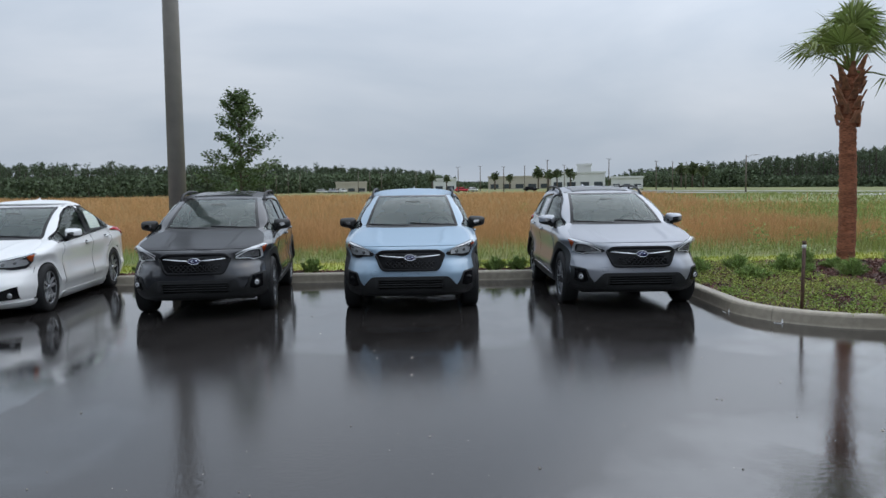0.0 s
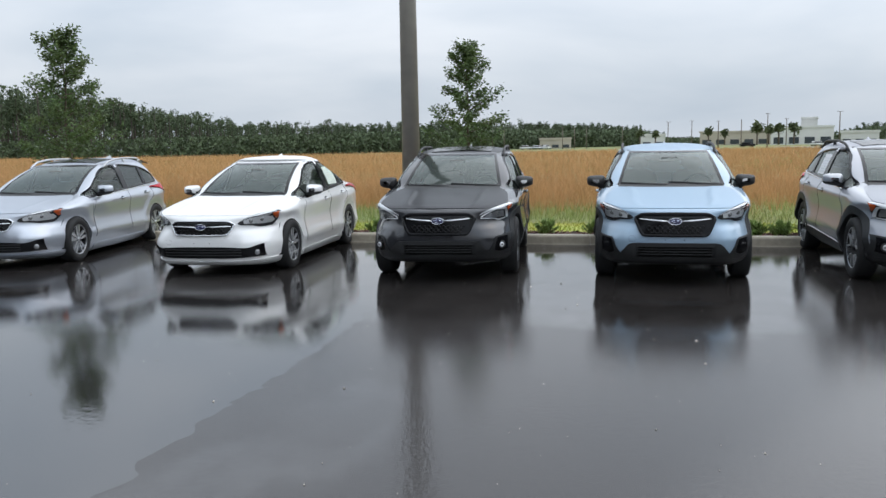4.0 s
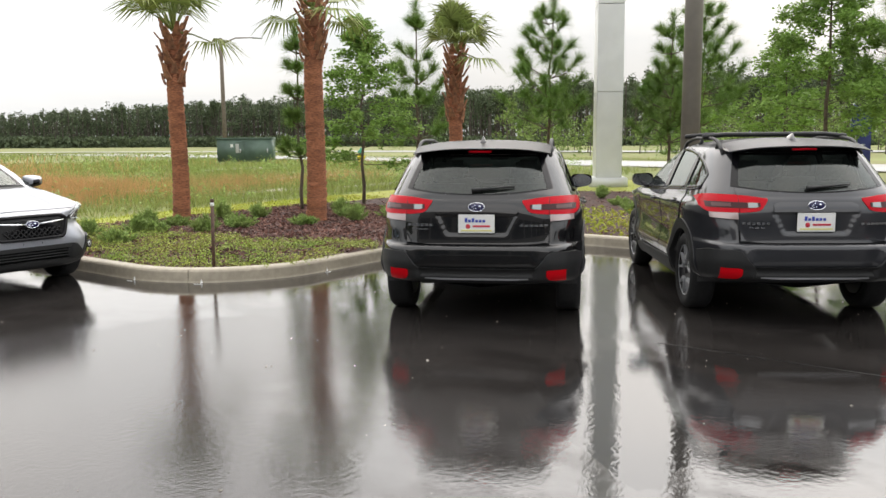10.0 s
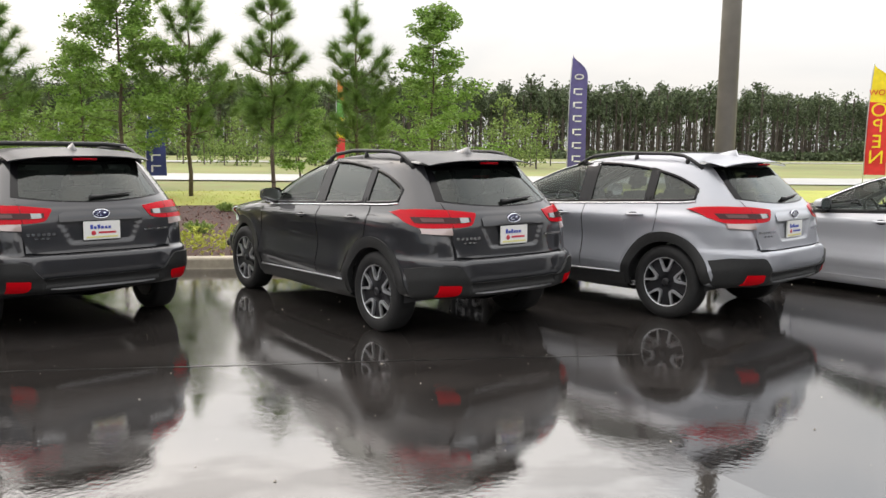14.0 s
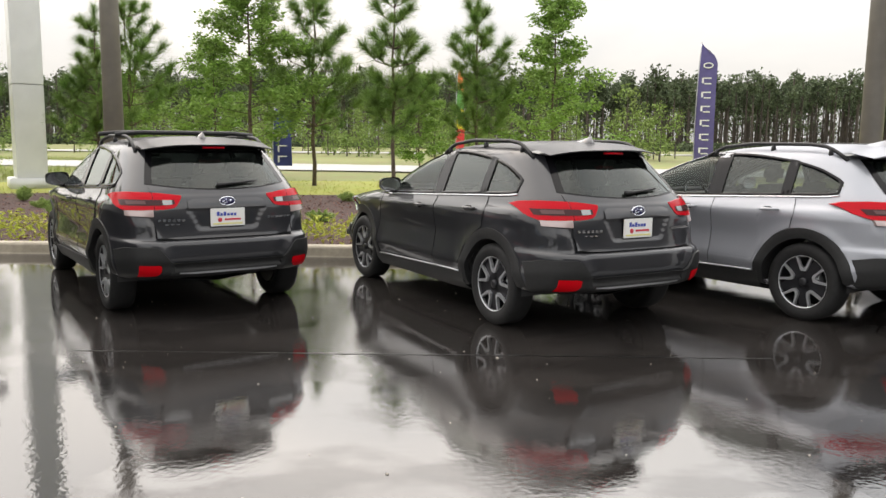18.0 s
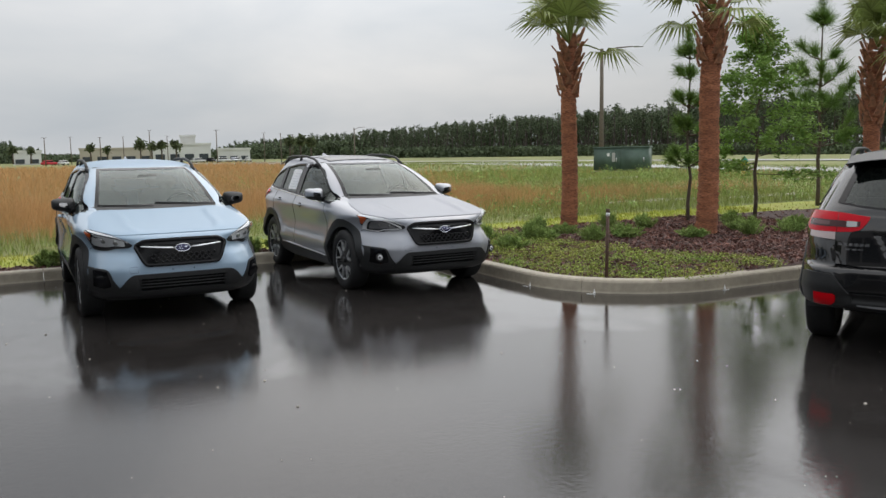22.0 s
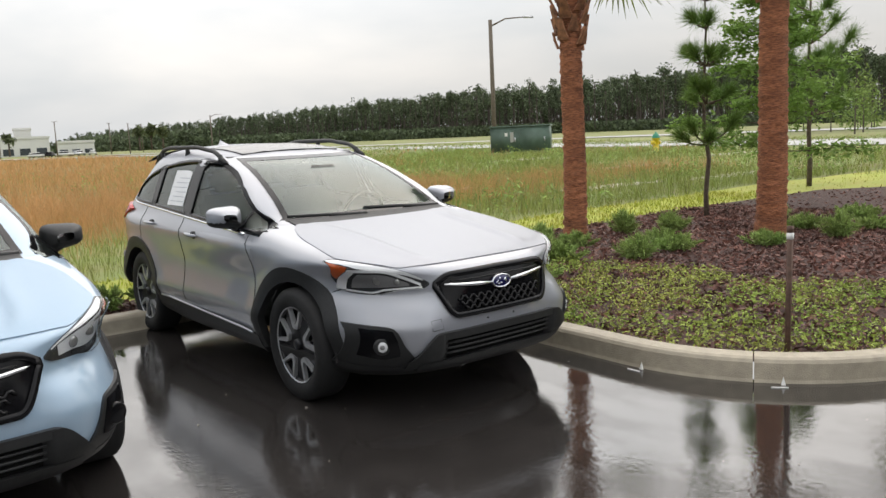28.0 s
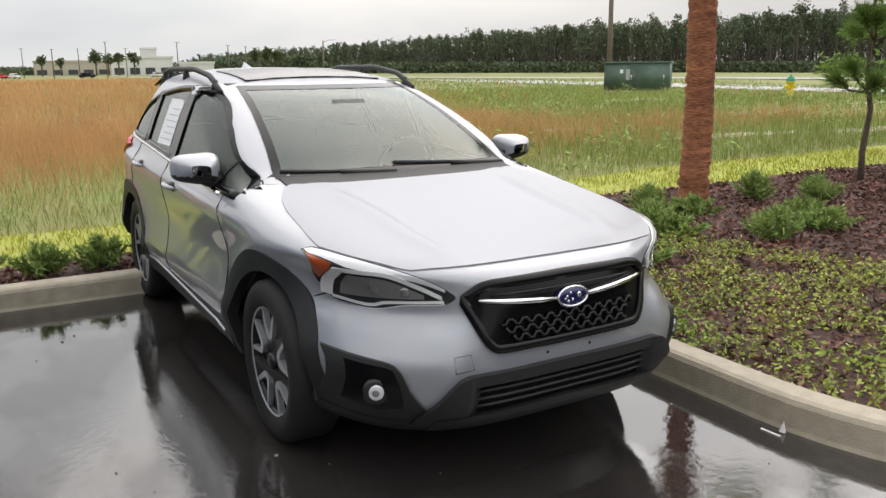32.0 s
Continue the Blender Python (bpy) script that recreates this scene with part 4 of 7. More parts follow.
        gl = [(.542, sd * (.915 + .108 * math.cos(2 * math.pi * i / 20)), mz + .070 * math.sin(2 * math.pi * i / 20)) for i in range(20)]
        obj("mirror_glass", gl, [tuple(range(20)) if sd > 0 else tuple(range(19, -1, -1))], CHROME, doors[k], False)
        # bar between the door glass and its small fixed corner pane
        pc = flank(s, .665, .645, lambda x: window_low(s, x), lambda x: window_top(s, x), .003, 3, 5, .006)
        obj("window_divider", *(pc if sd > 0 else mirrored(pc)), GLOSS_BLACK, doors[k])
    if cross:
        for ax, a0, a1 in ((s.axles[0], -4, 192), (s.axles[1], -10, 190)):
            side2("wheel_arch_cladding", arch(s, ax, .388, .482, a0, a1, .014), CLAD)
        side2("sill_cladding", flank(s, .90, -.90, lambda x: .215, lambda x: .362 - .026 * x, .016, 16, 5, .02), CLAD)
        side2("sill_moulding", tube([(.82 - .165 * i, s.side(.82 - .165 * i, .37) + .014, .368 - .026 * (.82 - .165 * i)) for i in range(11)], .008, 6), SATIN if trim == "chrome" else CLAD)
    else:
        for ax in s.axles:
            side2("wheel_arch_lip", arch(s, ax, .335, .392, -14, 194, .004), PAINT)
        side2("sill", flank(s, .92, -.92, lambda x: .20 + dz, lambda x: .30 + dz, .012, 16, 4, .02), PAINT)
    for x in s.axles:
        for sd in (1, -1):
            add_wheel(car, s, x, sd, wheels)
    # roof
    if rails:
        R = BLACK_PLASTIC if rails == "black" else SATIN
        x0, x1 = (-.05, -1.52) if kind == "crossover" else (-.02, -1.46)
        for sd in (1, -1):
            pts = []
            for i in range(22):
                u = i / 21
                x = x0 + (x1 - x0) * u
                pts.append((x, sd * .60, roof_z(s, x, .60) + .002 + .052 * min(1, math.sin(math.pi * u) * 2.6)))
            feet = [tube([(x, sd * .60, roof_z(s, x, .60) - .02), (x, sd * .60, roof_z(s, x, .60) + .05)], [.026, .016], 8) for x in (x0 - .10, x1 + .16, (x0 + x1) / 2)]
            obj("roof_rail", *joined(tube(pts, .017, 8), *feet), R, car)
        if bars:
            for x in (-.35, -1.05):
                zz = 1.565 + dz
                obj("cross_bar", *tube([(x, -.66, zz), (x, -.45, zz + .02), (x, .45, zz + .02), (x, .66, zz)], .022, 8), BLACK_PLASTIC, car)
    fin = [(-1.30, 0, 1.545 + dz), (-1.42, .026, 1.535 + dz), (-1.55, .03, 1.52 + dz), (-1.55, -.03, 1.52 + dz), (-1.42, -.026, 1.535 + dz), (-1.52, 0, 1.598 + dz)]
    off = .84 if kind == "sedan" else 0.0
    obj("antenna_fin", [(x + off, y, z - (.004 if off else 0)) for x, y, z in fin], [(0, 1, 5), (1, 2, 5), (2, 3, 5), (3, 4, 5), (4, 0, 5)], PAINT, car)
    if roof_glass:
        def sun_at(u, v):
            x, y = -.16 - .60 * u, -.42 + .84 * v
            z = 1.40
            for k in range(40):
                if s.side(x, 1.40 + dz + k * .004) > abs(y):
                    z = 1.40 + k * .004
            return x, y, z + dz + .010
        obj("roof_window", *skirted(9, 11, sun_at, (0, 0, -.02)), GLOSS_BLACK, car)
    if sticker:
        zl, zh = 1.11 + dz, 1.375 + dz
        pm = {"white": PAPER, "green": PAPER_GREEN}[sticker]
        for sd in ((-1,) if sticker == "white" else (1, -1)):
            a, b = (-.45, -.78) if sticker == "white" else (-.50, -.95)
            pc = flank(s, a, b, lambda x: zl, lambda x: zh if x < -.45 else zh - .015, -.003, 6, 5, .001)
            pc = pc if sd > 0 else mirrored(pc)
            pp = obj("window_sheet", *pc, pm, rdoors[0 if sd > 0 else 1], label="printed paper sheet on the pane")
            for r in range(6):
                z0 = zl + .03 + r * .035
                pc = flank(s, a - .02, b + .03 + .04 * (r % 3), lambda x: z0, lambda x: z0 + .005, -.001, 4, 2, .001)
                obj("print_line", *(pc if sd > 0 else mirrored(pc)), INK, pp)
    return car


def roof_z(s, x, y):
    """Height of the roof's skin over a place."""
    z = 1.30 + s.dz
    while z < 1.556 + s.dz and s.side(x, z + .004) > abs(y) and s.row(z + .004)[0] > x > s.row(z + .004)[3]:
        z += .004
    return z


def pillar(s, back):
    """The painted post between the windscreen, or the rear window, and the side glass."""
    zs = [(1.150 if back else 1.035) + s.dz + i * ((.305 if back else .425) / 14) for i in range(15)]
    rows = []
    for z in zs:
        w = s.row(z)[6]
        k = .77 if back else .75
        xa = s.rear(k * w, z) if back else s.front(k * w, z)
        xs = [-.2 - i * .01 for i in range(150)] if back else [.93 - i * .01 for i in range(113)]
        if back:
            xs.reverse()
        xb = xs[-1]
        for x in xs:
            if window_top(s, x) >= z - .001:
                xb = x
                break
        rows.append([(xa + (xb - xa) * j / 5, max(s.side(xa + (xb - xa) * j / 5, z), .30) + (.012 if 0 < j < 5 else .004), z) for j in range(6)])
    vs = [p for r in rows for p in r]
    fs = [(i * 6 + j, i * 6 + j + 1, i * 6 + j + 7, i * 6 + j + 6) for i in range(14) for j in range(5)]
    return vs, fs if back else [f[::-1] for f in fs]


def cabin(car, s):
    dz = s.dz
    obj("dashboard", *joined(box(.42, 1.0, -.70, .70, .80 + dz, .985 + dz, .05), box(.30, .45, .18, .56, .90 + dz, 1.0 + dz, .03)), DARK, car)
    obj("cabin_floor", *box(-1.9, 1.0, -.74, .74, .34 + dz, .44 + dz, .01), DARK, car)
    obj("steering_wheel", *joined(tube([(.26 + .055 * math.sin(2 * math.pi * k / 20), .37 + .18 * math.cos(2 * math.pi * k / 20), .98 + dz + .17 * math.sin(2 * math.pi * k / 20)) for k in range(21)], .014, 6, False), box(.27, .33, .29, .45, .92 + dz, 1.02 + dz, .02)), DARK, car)
    for x in (-.30, -1.12):
        for y in (-.37, .37):
            back = moved(box(-.07, .07, -.25, .25, 0, .58, .06), pose(x - .18, y, .60 + dz, 0, -14, 0))
            head = moved(box(-.05, .05, -.13, .13, .60, .78, .045), pose(x - .18, y, .60 + dz, 0, -14, 0))
            obj("seat", *joined(box(x - .18, x + .34, y - .25, y + .25, .44 + dz, .63 + dz, .05), back, head), GREYCLOTH, car)
    obj("rear_view_mirror", *box(.30, .325, -.11, .11, 1.33 + dz, 1.38 + dz, .012), GREYCLOTH, car)
    obj("headlining", *box(-1.45 if s.kind != "sedan" else -.85, -.15, -.54, .54, 1.455 + dz, 1.47 + dz, .005), GREYCLOTH, car)


def nose(car, s, side2, PAINT, lamps, fog):
    dz = s.dz
    cross = s.kind == "crossover"
    top = lambda y: dz + curve_at([(0, .794), (.30, .790), (.345, .785), (.41, .748)], abs(y))
    bot = lambda y: dz + (0 if cross else .045) + curve_at([(0, .580), (.315, .582), (.33, .588), (.41, .744 if cross else .70)], abs(y))
    g = obj("grille", *face(s, -.41, .41, bot, top, .006, 42, 6, .02), GLOSS_BLACK, car)
    ys = [-.41 + .82 * i / 60 for i in range(61)]
    line = [(y, bot(y)) for y in ys] + [(y, top(y)) for y in reversed(ys)]
    obj("grille_frame", *band(s, line, -.004, .026 if cross else .010, .018, "front"), GLOSS_BLACK if cross else CHROME, g)
    for r in range(3 if cross else 2):
        z0 = (.606 if cross else .655) + dz + r * .029
        half = .275 + .020 * r
        pts = []
        for i in range(-6, 7):
            for q, h in ((-.40, -.009), (-.12, -.009), (.05, .009), (.33, .009)):
                y = (i + q + .5 * (r % 2)) * .056
                if abs(y) < half:
                    pts.append((s.front(y, z0) + .016, y, z0 + h))
        obj("grille_bar", *tube(pts, .0065, 6), MESH_BAR, g)
    obj("grille_bar", *tube([(s.front(y, .762 + dz) + .012, y, .762 + dz) for y in [-.33 + .06 * i for i in range(12)]], .005, 6), MESH_BAR, g)
    zb = .722 + dz
    for sd in (1, -1):
        pts = [(s.front(y, zb + .012 * y / .4) + .020, sd * y, zb + .025 * (y / .36) ** 1.5 * (1 if cross else .3)) for y in (.075, .15, .22, .29, .35, .378)]
        obj("wing_bar", *tube(pts, [.009, .012, .012, .011, .009, .005], 6), CHROME, g)
    badge(car, s, (s.front(0, zb) + .018, 0, zb), (1, 0, .12), g)
    # headlamps: dark bowl, reflector parts, clear lens
    lo0 = keyed((.441, .752), (.472, .736), (.564, .729), (.659, .704), (.731, .709), (.756, .749), (.789, .818), (.812, .874))
    hi0 = keyed((.441, .764), (.475, .792), (.568, .841), (.652, .870), (.724, .888), (.776, .897), (.812, .886))
    lo, hi = (lambda y: lo0(y) + dz), (lambda y: hi0(y) + dz)
    shift = lambda f, d: (lambda y: f(y) + d + dz)
    hl = side2("headlamp", face(s, .441, .812, lo, hi, .006, 30, 8, .02, False, True), LAMP_GREY)
    sub = lambda a, b, f0, f1, out: face(s, a, b, lambda y: lo(y) + (hi(y) - lo(y)) * f0, lambda y: lo(y) + (hi(y) - lo(y)) * f1, out, 16, 3, .003)
    arm = keyed((.475, .764), (.548, .806), (.662, .850), (.755, .848))
    foot = keyed((.475, .742), (.56, .736), (.624, .728), (.66, .712), (.735, .722))
    for k, sd in enumerate((1, -1)):
        fl = (lambda p: p) if sd > 0 else mirrored
        obj("amber_marker", *fl(face(s, .763, .806, shift(keyed((.763, .785), (.78, .806), (.806, .864)), 0), shift(keyed((.763, .862), (.806, .882)), 0), .010, 8, 4, .003)), AMBER, hl[k])
        if lamps == "led":
            obj("lamp_brow", *fl(sub(.47, .80, .80, .985, .010)), BRIGHT, hl[k])
            obj("light_guide", *fl(joined(face(s, .48, .757, shift(arm, -.018), shift(arm, -.002), .013, 20, 3, .004), face(s, .735, .757, shift(keyed((.7, .722), (.8, .735)), 0), shift(arm, -.02), .013, 5, 6, .004), face(s, .475, .735, shift(foot, -.002), shift(foot, .007), .013, 16, 3, .004))), WHITE_PLASTIC, hl[k])
            obj("lamp_bowl", *fl(face(s, .53, .722, shift(keyed((.53, .752), (.722, .738)), 0), shift(arm, -.030), .009, 12, 5, .003)), BOWL, hl[k])
            for yy, zz, rr in ((.655, .785, .027), (.585, .775, .018)):
                obj("projector", *disc((s.front(yy, zz + dz) + .010, yy * sd, zz + dz), (1, .55 * sd, 0), rr, 18, .008), CLEARLAMP, hl[k])
        else:
            obj("reflector_bowl", *fl(sub(.50, .75, .22, .80, .009)), BRIGHT, hl[k])
            obj("lamp_brow", *fl(sub(.47, .78, .88, .98, .010)), BRIGHT, hl[k])
            for yy, zz in ((.575, .785), (.67, .80)):
                obj("bulb_bowl", *disc((s.front(yy, zz + dz) + .010, yy * sd, zz + dz), (1, .6 * sd, 0), .026, 16, .012), CLEARLAMP, hl[k])
        obj("lens", *fl(face(s, .446, .808, lambda y: lo(y) + .003, lambda y: hi(y) - .003, .026, 22, 6, .0)), LENS, hl[k])
    side2("bumper_seam", line_on(s, [(.748, .727 + dz), (.79, .685 + dz), (.818, .648 + dz)], "front", .003, .002), GLOSS_BLACK)
    obj("tow_eye_cover", *line_on(s, [(-.482, .505 + dz), (-.484, .56 + dz), (-.42, .562 + dz), (-.408, .505 + dz), (-.482, .503 + dz)], "front", .0016, .0005), DARKALLOY, car)
    for y in (-.1, .1):
        obj("plate_fixing", *disc((s.front(y, .52 + dz), y, .52 + dz), (1, 0, 0), .006, 8, .002), GLOSS_BLACK, car)
    if cross:
        side2("bumper_cladding", wrapped(s, 0, .90, lambda u: .225, lambda u: .306 + .012 * smooth(.5, .9, u), .018, 30, 5), BLACK_PLASTIC)
        # a near-black sheet puts the shade inside the intake into colour
        it = obj("lower_intake", *face(s, -.42, .42, lambda y: .328, lambda y: .452, .004, 25, 4, .02), OPENING_SHADE, car)
        obj("intake_frame", *face(s, -.47, .47, lambda y: .446, keyed((0, .489), (.44, .487), (.47, .470)), .028, 31, 4, .04), BLACK_PLASTIC, it)
        obj("intake_frame", *face(s, -.53, .53, keyed((0, .258), (.53, .268)), keyed((0, .336), (.53, .322)), .036, 31, 5, .05), BLACK_PLASTIC, it)
        for pc in (lambda p: p, mirrored):
            obj("intake_side", *pc(face(s, .385, .585, lambda y: .290, keyed((.385, .468), (.455, .486), (.585, .335)), lambda y, z: .006 + .026 * smooth(.385, .43, y), 12, 6, .04)), BLACK_PLASTIC, it)
        for z in (.362, .392, .422):
            obj("intake_bar", *tube([(s.front(y, z) + .010, y, z) for y in [-.40 + .8 * i / 12 for i in range(13)]], .0065, 5), BLACK_PLASTIC, it)
        sides = side2("fog_housing", face(s, .55, .800, lambda y: .296, keyed((.55, .338), (.62, .440), (.655, .530), (.675, .541), (.800, .553)), .014, 22, 8, .03), BLACK_PLASTIC)
        for k, sd in enumerate((1, -1)):
            fl = (lambda p: p) if sd > 0 else mirrored
            obj("fog_recess", *fl(face(s, .635, .765, keyed((.635, .378), (.69, .358), (.765, .375)), keyed((.635, .40), (.668, .525), (.765, .533)), .017, 10, 5, .004)), GLOSS_BLACK, sides[k])
            c = Vector((s.front(.712, .436) + .034, .722, .436))
            if fog:
                fg = obj("fog_lamp", *disc((c.x, c.y * sd, c.z), (1, .45 * sd, 0), .046, 20, .006), BLACK_PLASTIC, sides[k])
                obj("fog_bulb", *disc((c.x + .003, (c.y + .001) * sd, c.z), (1, .55 * sd, 0), .029, 18, .005), BRIGHT, fg)
                obj("fog_lens", *disc((c.x + .007, (c.y + .003) * sd, c.z), (1, .55 * sd, 0), .014, 12, .004), CLEARLAMP, fg)
            else:
                obj("fog_blank", *disc((c.x, c.y * sd, c.z), (1, .45 * sd, 0), .048, 20, .008), GLOSS_BLACK, sides[k])
    else:
        it = obj("lower_intake", *face(s, -.72, .72, lambda y: .33 + dz + .012 * smooth(.3, .7, abs(y)), lambda y: .475 + dz - .02 * smooth(.2, .72, abs(y)) + .05 * smooth(.55, .72, abs(y)), .006, 27, 5, .02), GLOSS_BLACK, car)
        for z in (.37, .405, .44):
            obj("intake_bar", *tube([(s.front(y, z + dz) + .010, y, z + dz) for y in [-.5 + 1.0 * i / 12 for i in range(13)]], .007, 5), BLACK_PLASTIC, it)
        side2("front_lip", wrapped(s, 0, .90, lambda u: .20 + dz, lambda u: .285 + dz + .03 * u, .018, 24, 4), PAINT)
        for sd in (1, -1):
            c = Vector((s.front(.66, .40 + dz), .66 * sd, .40 + dz))
            obj("fog_lamp", *disc((c.x + .012, c.y, c.z), (1, .35 * sd, 0), .034, 18, .012), CLEARLAMP, it)


def badge(car, s, at, normal, parent):
    at, nrm = Vector(at), Vector(normal)
    b = obj("badge", *disc(at, nrm, .068, 24, .008, .53), BADGE_BLUE, parent)
    obj("badge_rim", *ring_disc(at + nrm.normalized() * .006, nrm, .068, .005, 28, .53), CHROME, b)
    n = nrm.normalized()
    u = n.cross(Vector((0, 0, 1))).normalized()
    v = u.cross(n)
    for a, c, r in ((-.028, .004, .011), (.012, .014, .006), (.004, -.012, .006), (.028, .002, .006), (.024, -.016, .006), (.038, -.006, .005)):
        obj("badge_dot", *disc(at + u * a + v * c + n * .007, n, r, 8, .003), CHROME, b)


def tail(car, s, side2, PAINT, plate, texts):
    dz = s.dz
    cross = s.kind != "sedan"
    # tailgate or boot lid
    zl, zh = (.698 + dz, 1.098 + dz) if cross else (.80 + dz, 1.055 + dz)
    def gate_out(y, z):
        zz, a = z - dz, abs(y)
        d = min(.946 - zz, zz - .772, .25 + .49 * (zz - .772) - a)
        return .022 - .018 * smooth(-.006, .012, d) - .010 * smooth(1.045, 1.075, zz)
    half = .60 if cross else .655
    tg = obj("tailgate" if cross else "boot_lid", *face(s, -half, half, lambda y: zl + .012 * smooth(.4, .6, abs(y)), lambda y: zh + (.045 * (y / .6) ** 2 if cross else 0), gate_out if cross else .004, 61, 34, .015, True), PAINT, car)
    lo0 = keyed((.378, 1.042), (.44, .962), (.53, .947), (.59, .944), (.78, .940), (.812, .958), (.828, .985))
    hi0 = keyed((.378, 1.060), (.60, 1.085), (.727, 1.087), (.80, 1.076), (.828, 1.05))
    lo, hi = (lambda y: lo0(y) + dz), (lambda y: hi0(y) + dz)
    tl = side2("tail_lamp", face(s, .378, .828, lo, hi, .028, 34, 7, .03, True, True), RED)
    sub = lambda a, b, f0, f1, out: face(s, a, b, lambda y: lo(y) + (hi(y) - lo(y)) * f0, lambda y: lo(y) + (hi(y) - lo(y)) * f1, out, 16, 4, .003, True)
    for k, sd in enumerate((1, -1)):
        fl = (lambda p: p) if sd > 0 else mirrored
        obj("smoked_band", *fl(sub(.435, .795, .26, .60, .031)), SMOKE, tl[k])
        obj("clear_window", *fl(sub(.455, .525, .28, .60, .033)), CLEARLAMP, tl[k])
        obj("clear_window", *fl(sub(.64, .76, .34, .54, .033)), SMOKE_LIGHT, tl[k])
        obj("lamp_split", *fl(line_on(s, [(.60, .944 + dz), (.60, 1.085 + dz)], "rear", .003, .030)), GLOSS_BLACK, tl[k])
        obj("reverse_lamp", *fl(face(s, .60, .785, keyed((.60, .886 + dz), (.785, .896 + dz)), lambda y: lo(y) - .001, .026, 12, 4, .02, True)), REVERSE, tl[k])
    badge(car, s, (s.rear(0, 1.005 + dz) - (.036 if cross else .014), 0, 1.005 + dz), (-1, 0, .1), tg)
    # ledge over the plate and the plate recess
    if cross:
        obj("plate_garnish", *face(s, -.335, .335, lambda y: .952 + dz, lambda y: 1.040 + dz - .03 * smooth(.27, .335, abs(y)), lambda y, z: .036 - .016 * smooth(.99, 1.04, z - dz), 21, 6, .02, True), PAINT, tg)
        for sd in (1, -1):
            obj("gate_seam", *line_on(s, [(.602 * sd, 1.09 + dz), (.60 * sd, .94 + dz), (.602 * sd, .71 + dz)], "rear", .0035, .012), GLOSS_BLACK, tg)
        obj("gate_seam", *line_on(s, [(-.59, .690 + dz), (.59, .690 + dz)], "rear", .006, .004), GLOSS_BLACK, tg)
    if plate:
        x = s.rear(0, .866 + dz) - .022
        p = obj("dealer_plate", *box(x - .004, x + .006, -.152, .152, .79 + dz, .945 + dz, .003), PLATE_WHITE, tg, False, "white dealer plate with a dark blue wordmark")
        for y, h in ((.075, .036), (.046, .022), (.016, .034), (-.014, .022), (-.044, .022), (-.074, .022)):
            obj("wordmark_bar", *box(x - .0065, x - .003, y, y + .022, .880 + dz, .880 + dz + h), PLATE_BLUE, p, False)
        obj("plate_line", *box(x - .0065, x - .003, -.115, .03, .840 + dz, .856 + dz), PLATE_RED if plate == "red" else PLATE_BLUE, p, False)
        obj("plate_heart", *disc((x - .003, .07, .846 + dz), (-1, 0, 0), .020, 10, .004), PLATE_RED, p)
        obj("plate_foot", *box(x - .0065, x - .003, -.13, .13, .805 + dz, .818 + dz), PLATE_YELLOW, p, False)
    for y0, y1, z, h in texts:
        n = max(3, int(abs(y1 - y0) / .035))
        pieces = []
        for i in range(n):
            a = y0 + (y1 - y0) * i / n
            b = a + (y1 - y0) / n * .72
            xx = s.rear((a + b) / 2, z + dz) - .026
            pieces.append(box(xx - .003, xx + .006, min(a, b), max(a, b), z + dz, z + h + dz))
        obj("badge_lettering", *joined(*pieces), CHROME, tg, False, "small chrome lettering as bars")
    if s.kind == "crossover":
        side2("rear_bumper_cladding", face(s, .48, .862, keyed((.48, .36), (.78, .352), (.83, .372), (.862, .45)), keyed((.48, .492), (.50, .500), (.60, .628), (.63, .638), (.80, .634), (.862, .60)), .016, 34, 9, .03, True, True), BLACK_PLASTIC)
        obj("rear_lower_cladding", *face(s, -.50, .50, lambda y: .352, lambda y: .492, lambda y, z: .020 - .014 * smooth(.42, .45, z) * (1 - smooth(.47, .485, z)), 23, 14, .02, True), BLACK_PLASTIC, car)
        obj("skid_strip", *face(s, -.43, .43, lambda y: .397 + .008 * smooth(.3, .43, abs(y)), lambda y: .414, .030, 17, 3, .02, True), SATIN, car)
        obj("bumper_edge", *face(s, -.49, .49, lambda y: .488, lambda y: .500, .024, 17, 3, .03, True), BLACK_PLASTIC, car)
        for k, sd in enumerate((1, -1)):
            fl = (lambda p: p) if sd > 0 else mirrored
            obj("rear_reflector", *fl(face(s, .577, .728, keyed((.577, .43), (.605, .394), (.728, .384)), keyed((.577, .478), (.60, .487), (.728, .487)), .026, 10, 4, .02, True)), REFLECT, car)
    else:
        obj("rear_lower_cladding", *face(s, -.66, .66, lambda y: .20 + dz, lambda y: .36 + dz, .012, 19, 4, .02, True), BLACK_PLASTIC, car)
    if cross:
        def spoil(u, v):
            y = (2 * u - 1) * .60
            drop = .045 * abs(2 * u - 1) ** 3
            return -1.46 - .38 * v + .10 * abs(2 * u - 1) ** 2 * v, y, 1.545 - .060 * v - drop + dz
        up = grid(17, 5, spoil)
        dn = grid(17, 5, lambda u, v: Vector(spoil(u, v)) - Vector((0, 0, .008 + .030 * (1 - v))))
        edge = grid(17, 2, lambda u, v: Vector(spoil(u, 1)) - Vector((0, 0, .008 * v)))
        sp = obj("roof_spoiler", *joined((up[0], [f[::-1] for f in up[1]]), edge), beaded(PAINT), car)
        obj("spoiler_underside", *joined(dn), GLOSS_BLACK, sp)
        obj("high_brake_lamp", *box(-1.825, -1.80, -.10, .10, 1.448 + dz, 1.466 + dz, .004), RED, sp)
        pts = [(s.rear(y, 1.14 + dz + .03 * i / 6) - .030, y, 1.14 + dz + .03 * i / 6) for i, y in enumerate([.05 - .06 * k for k in range(7)])]
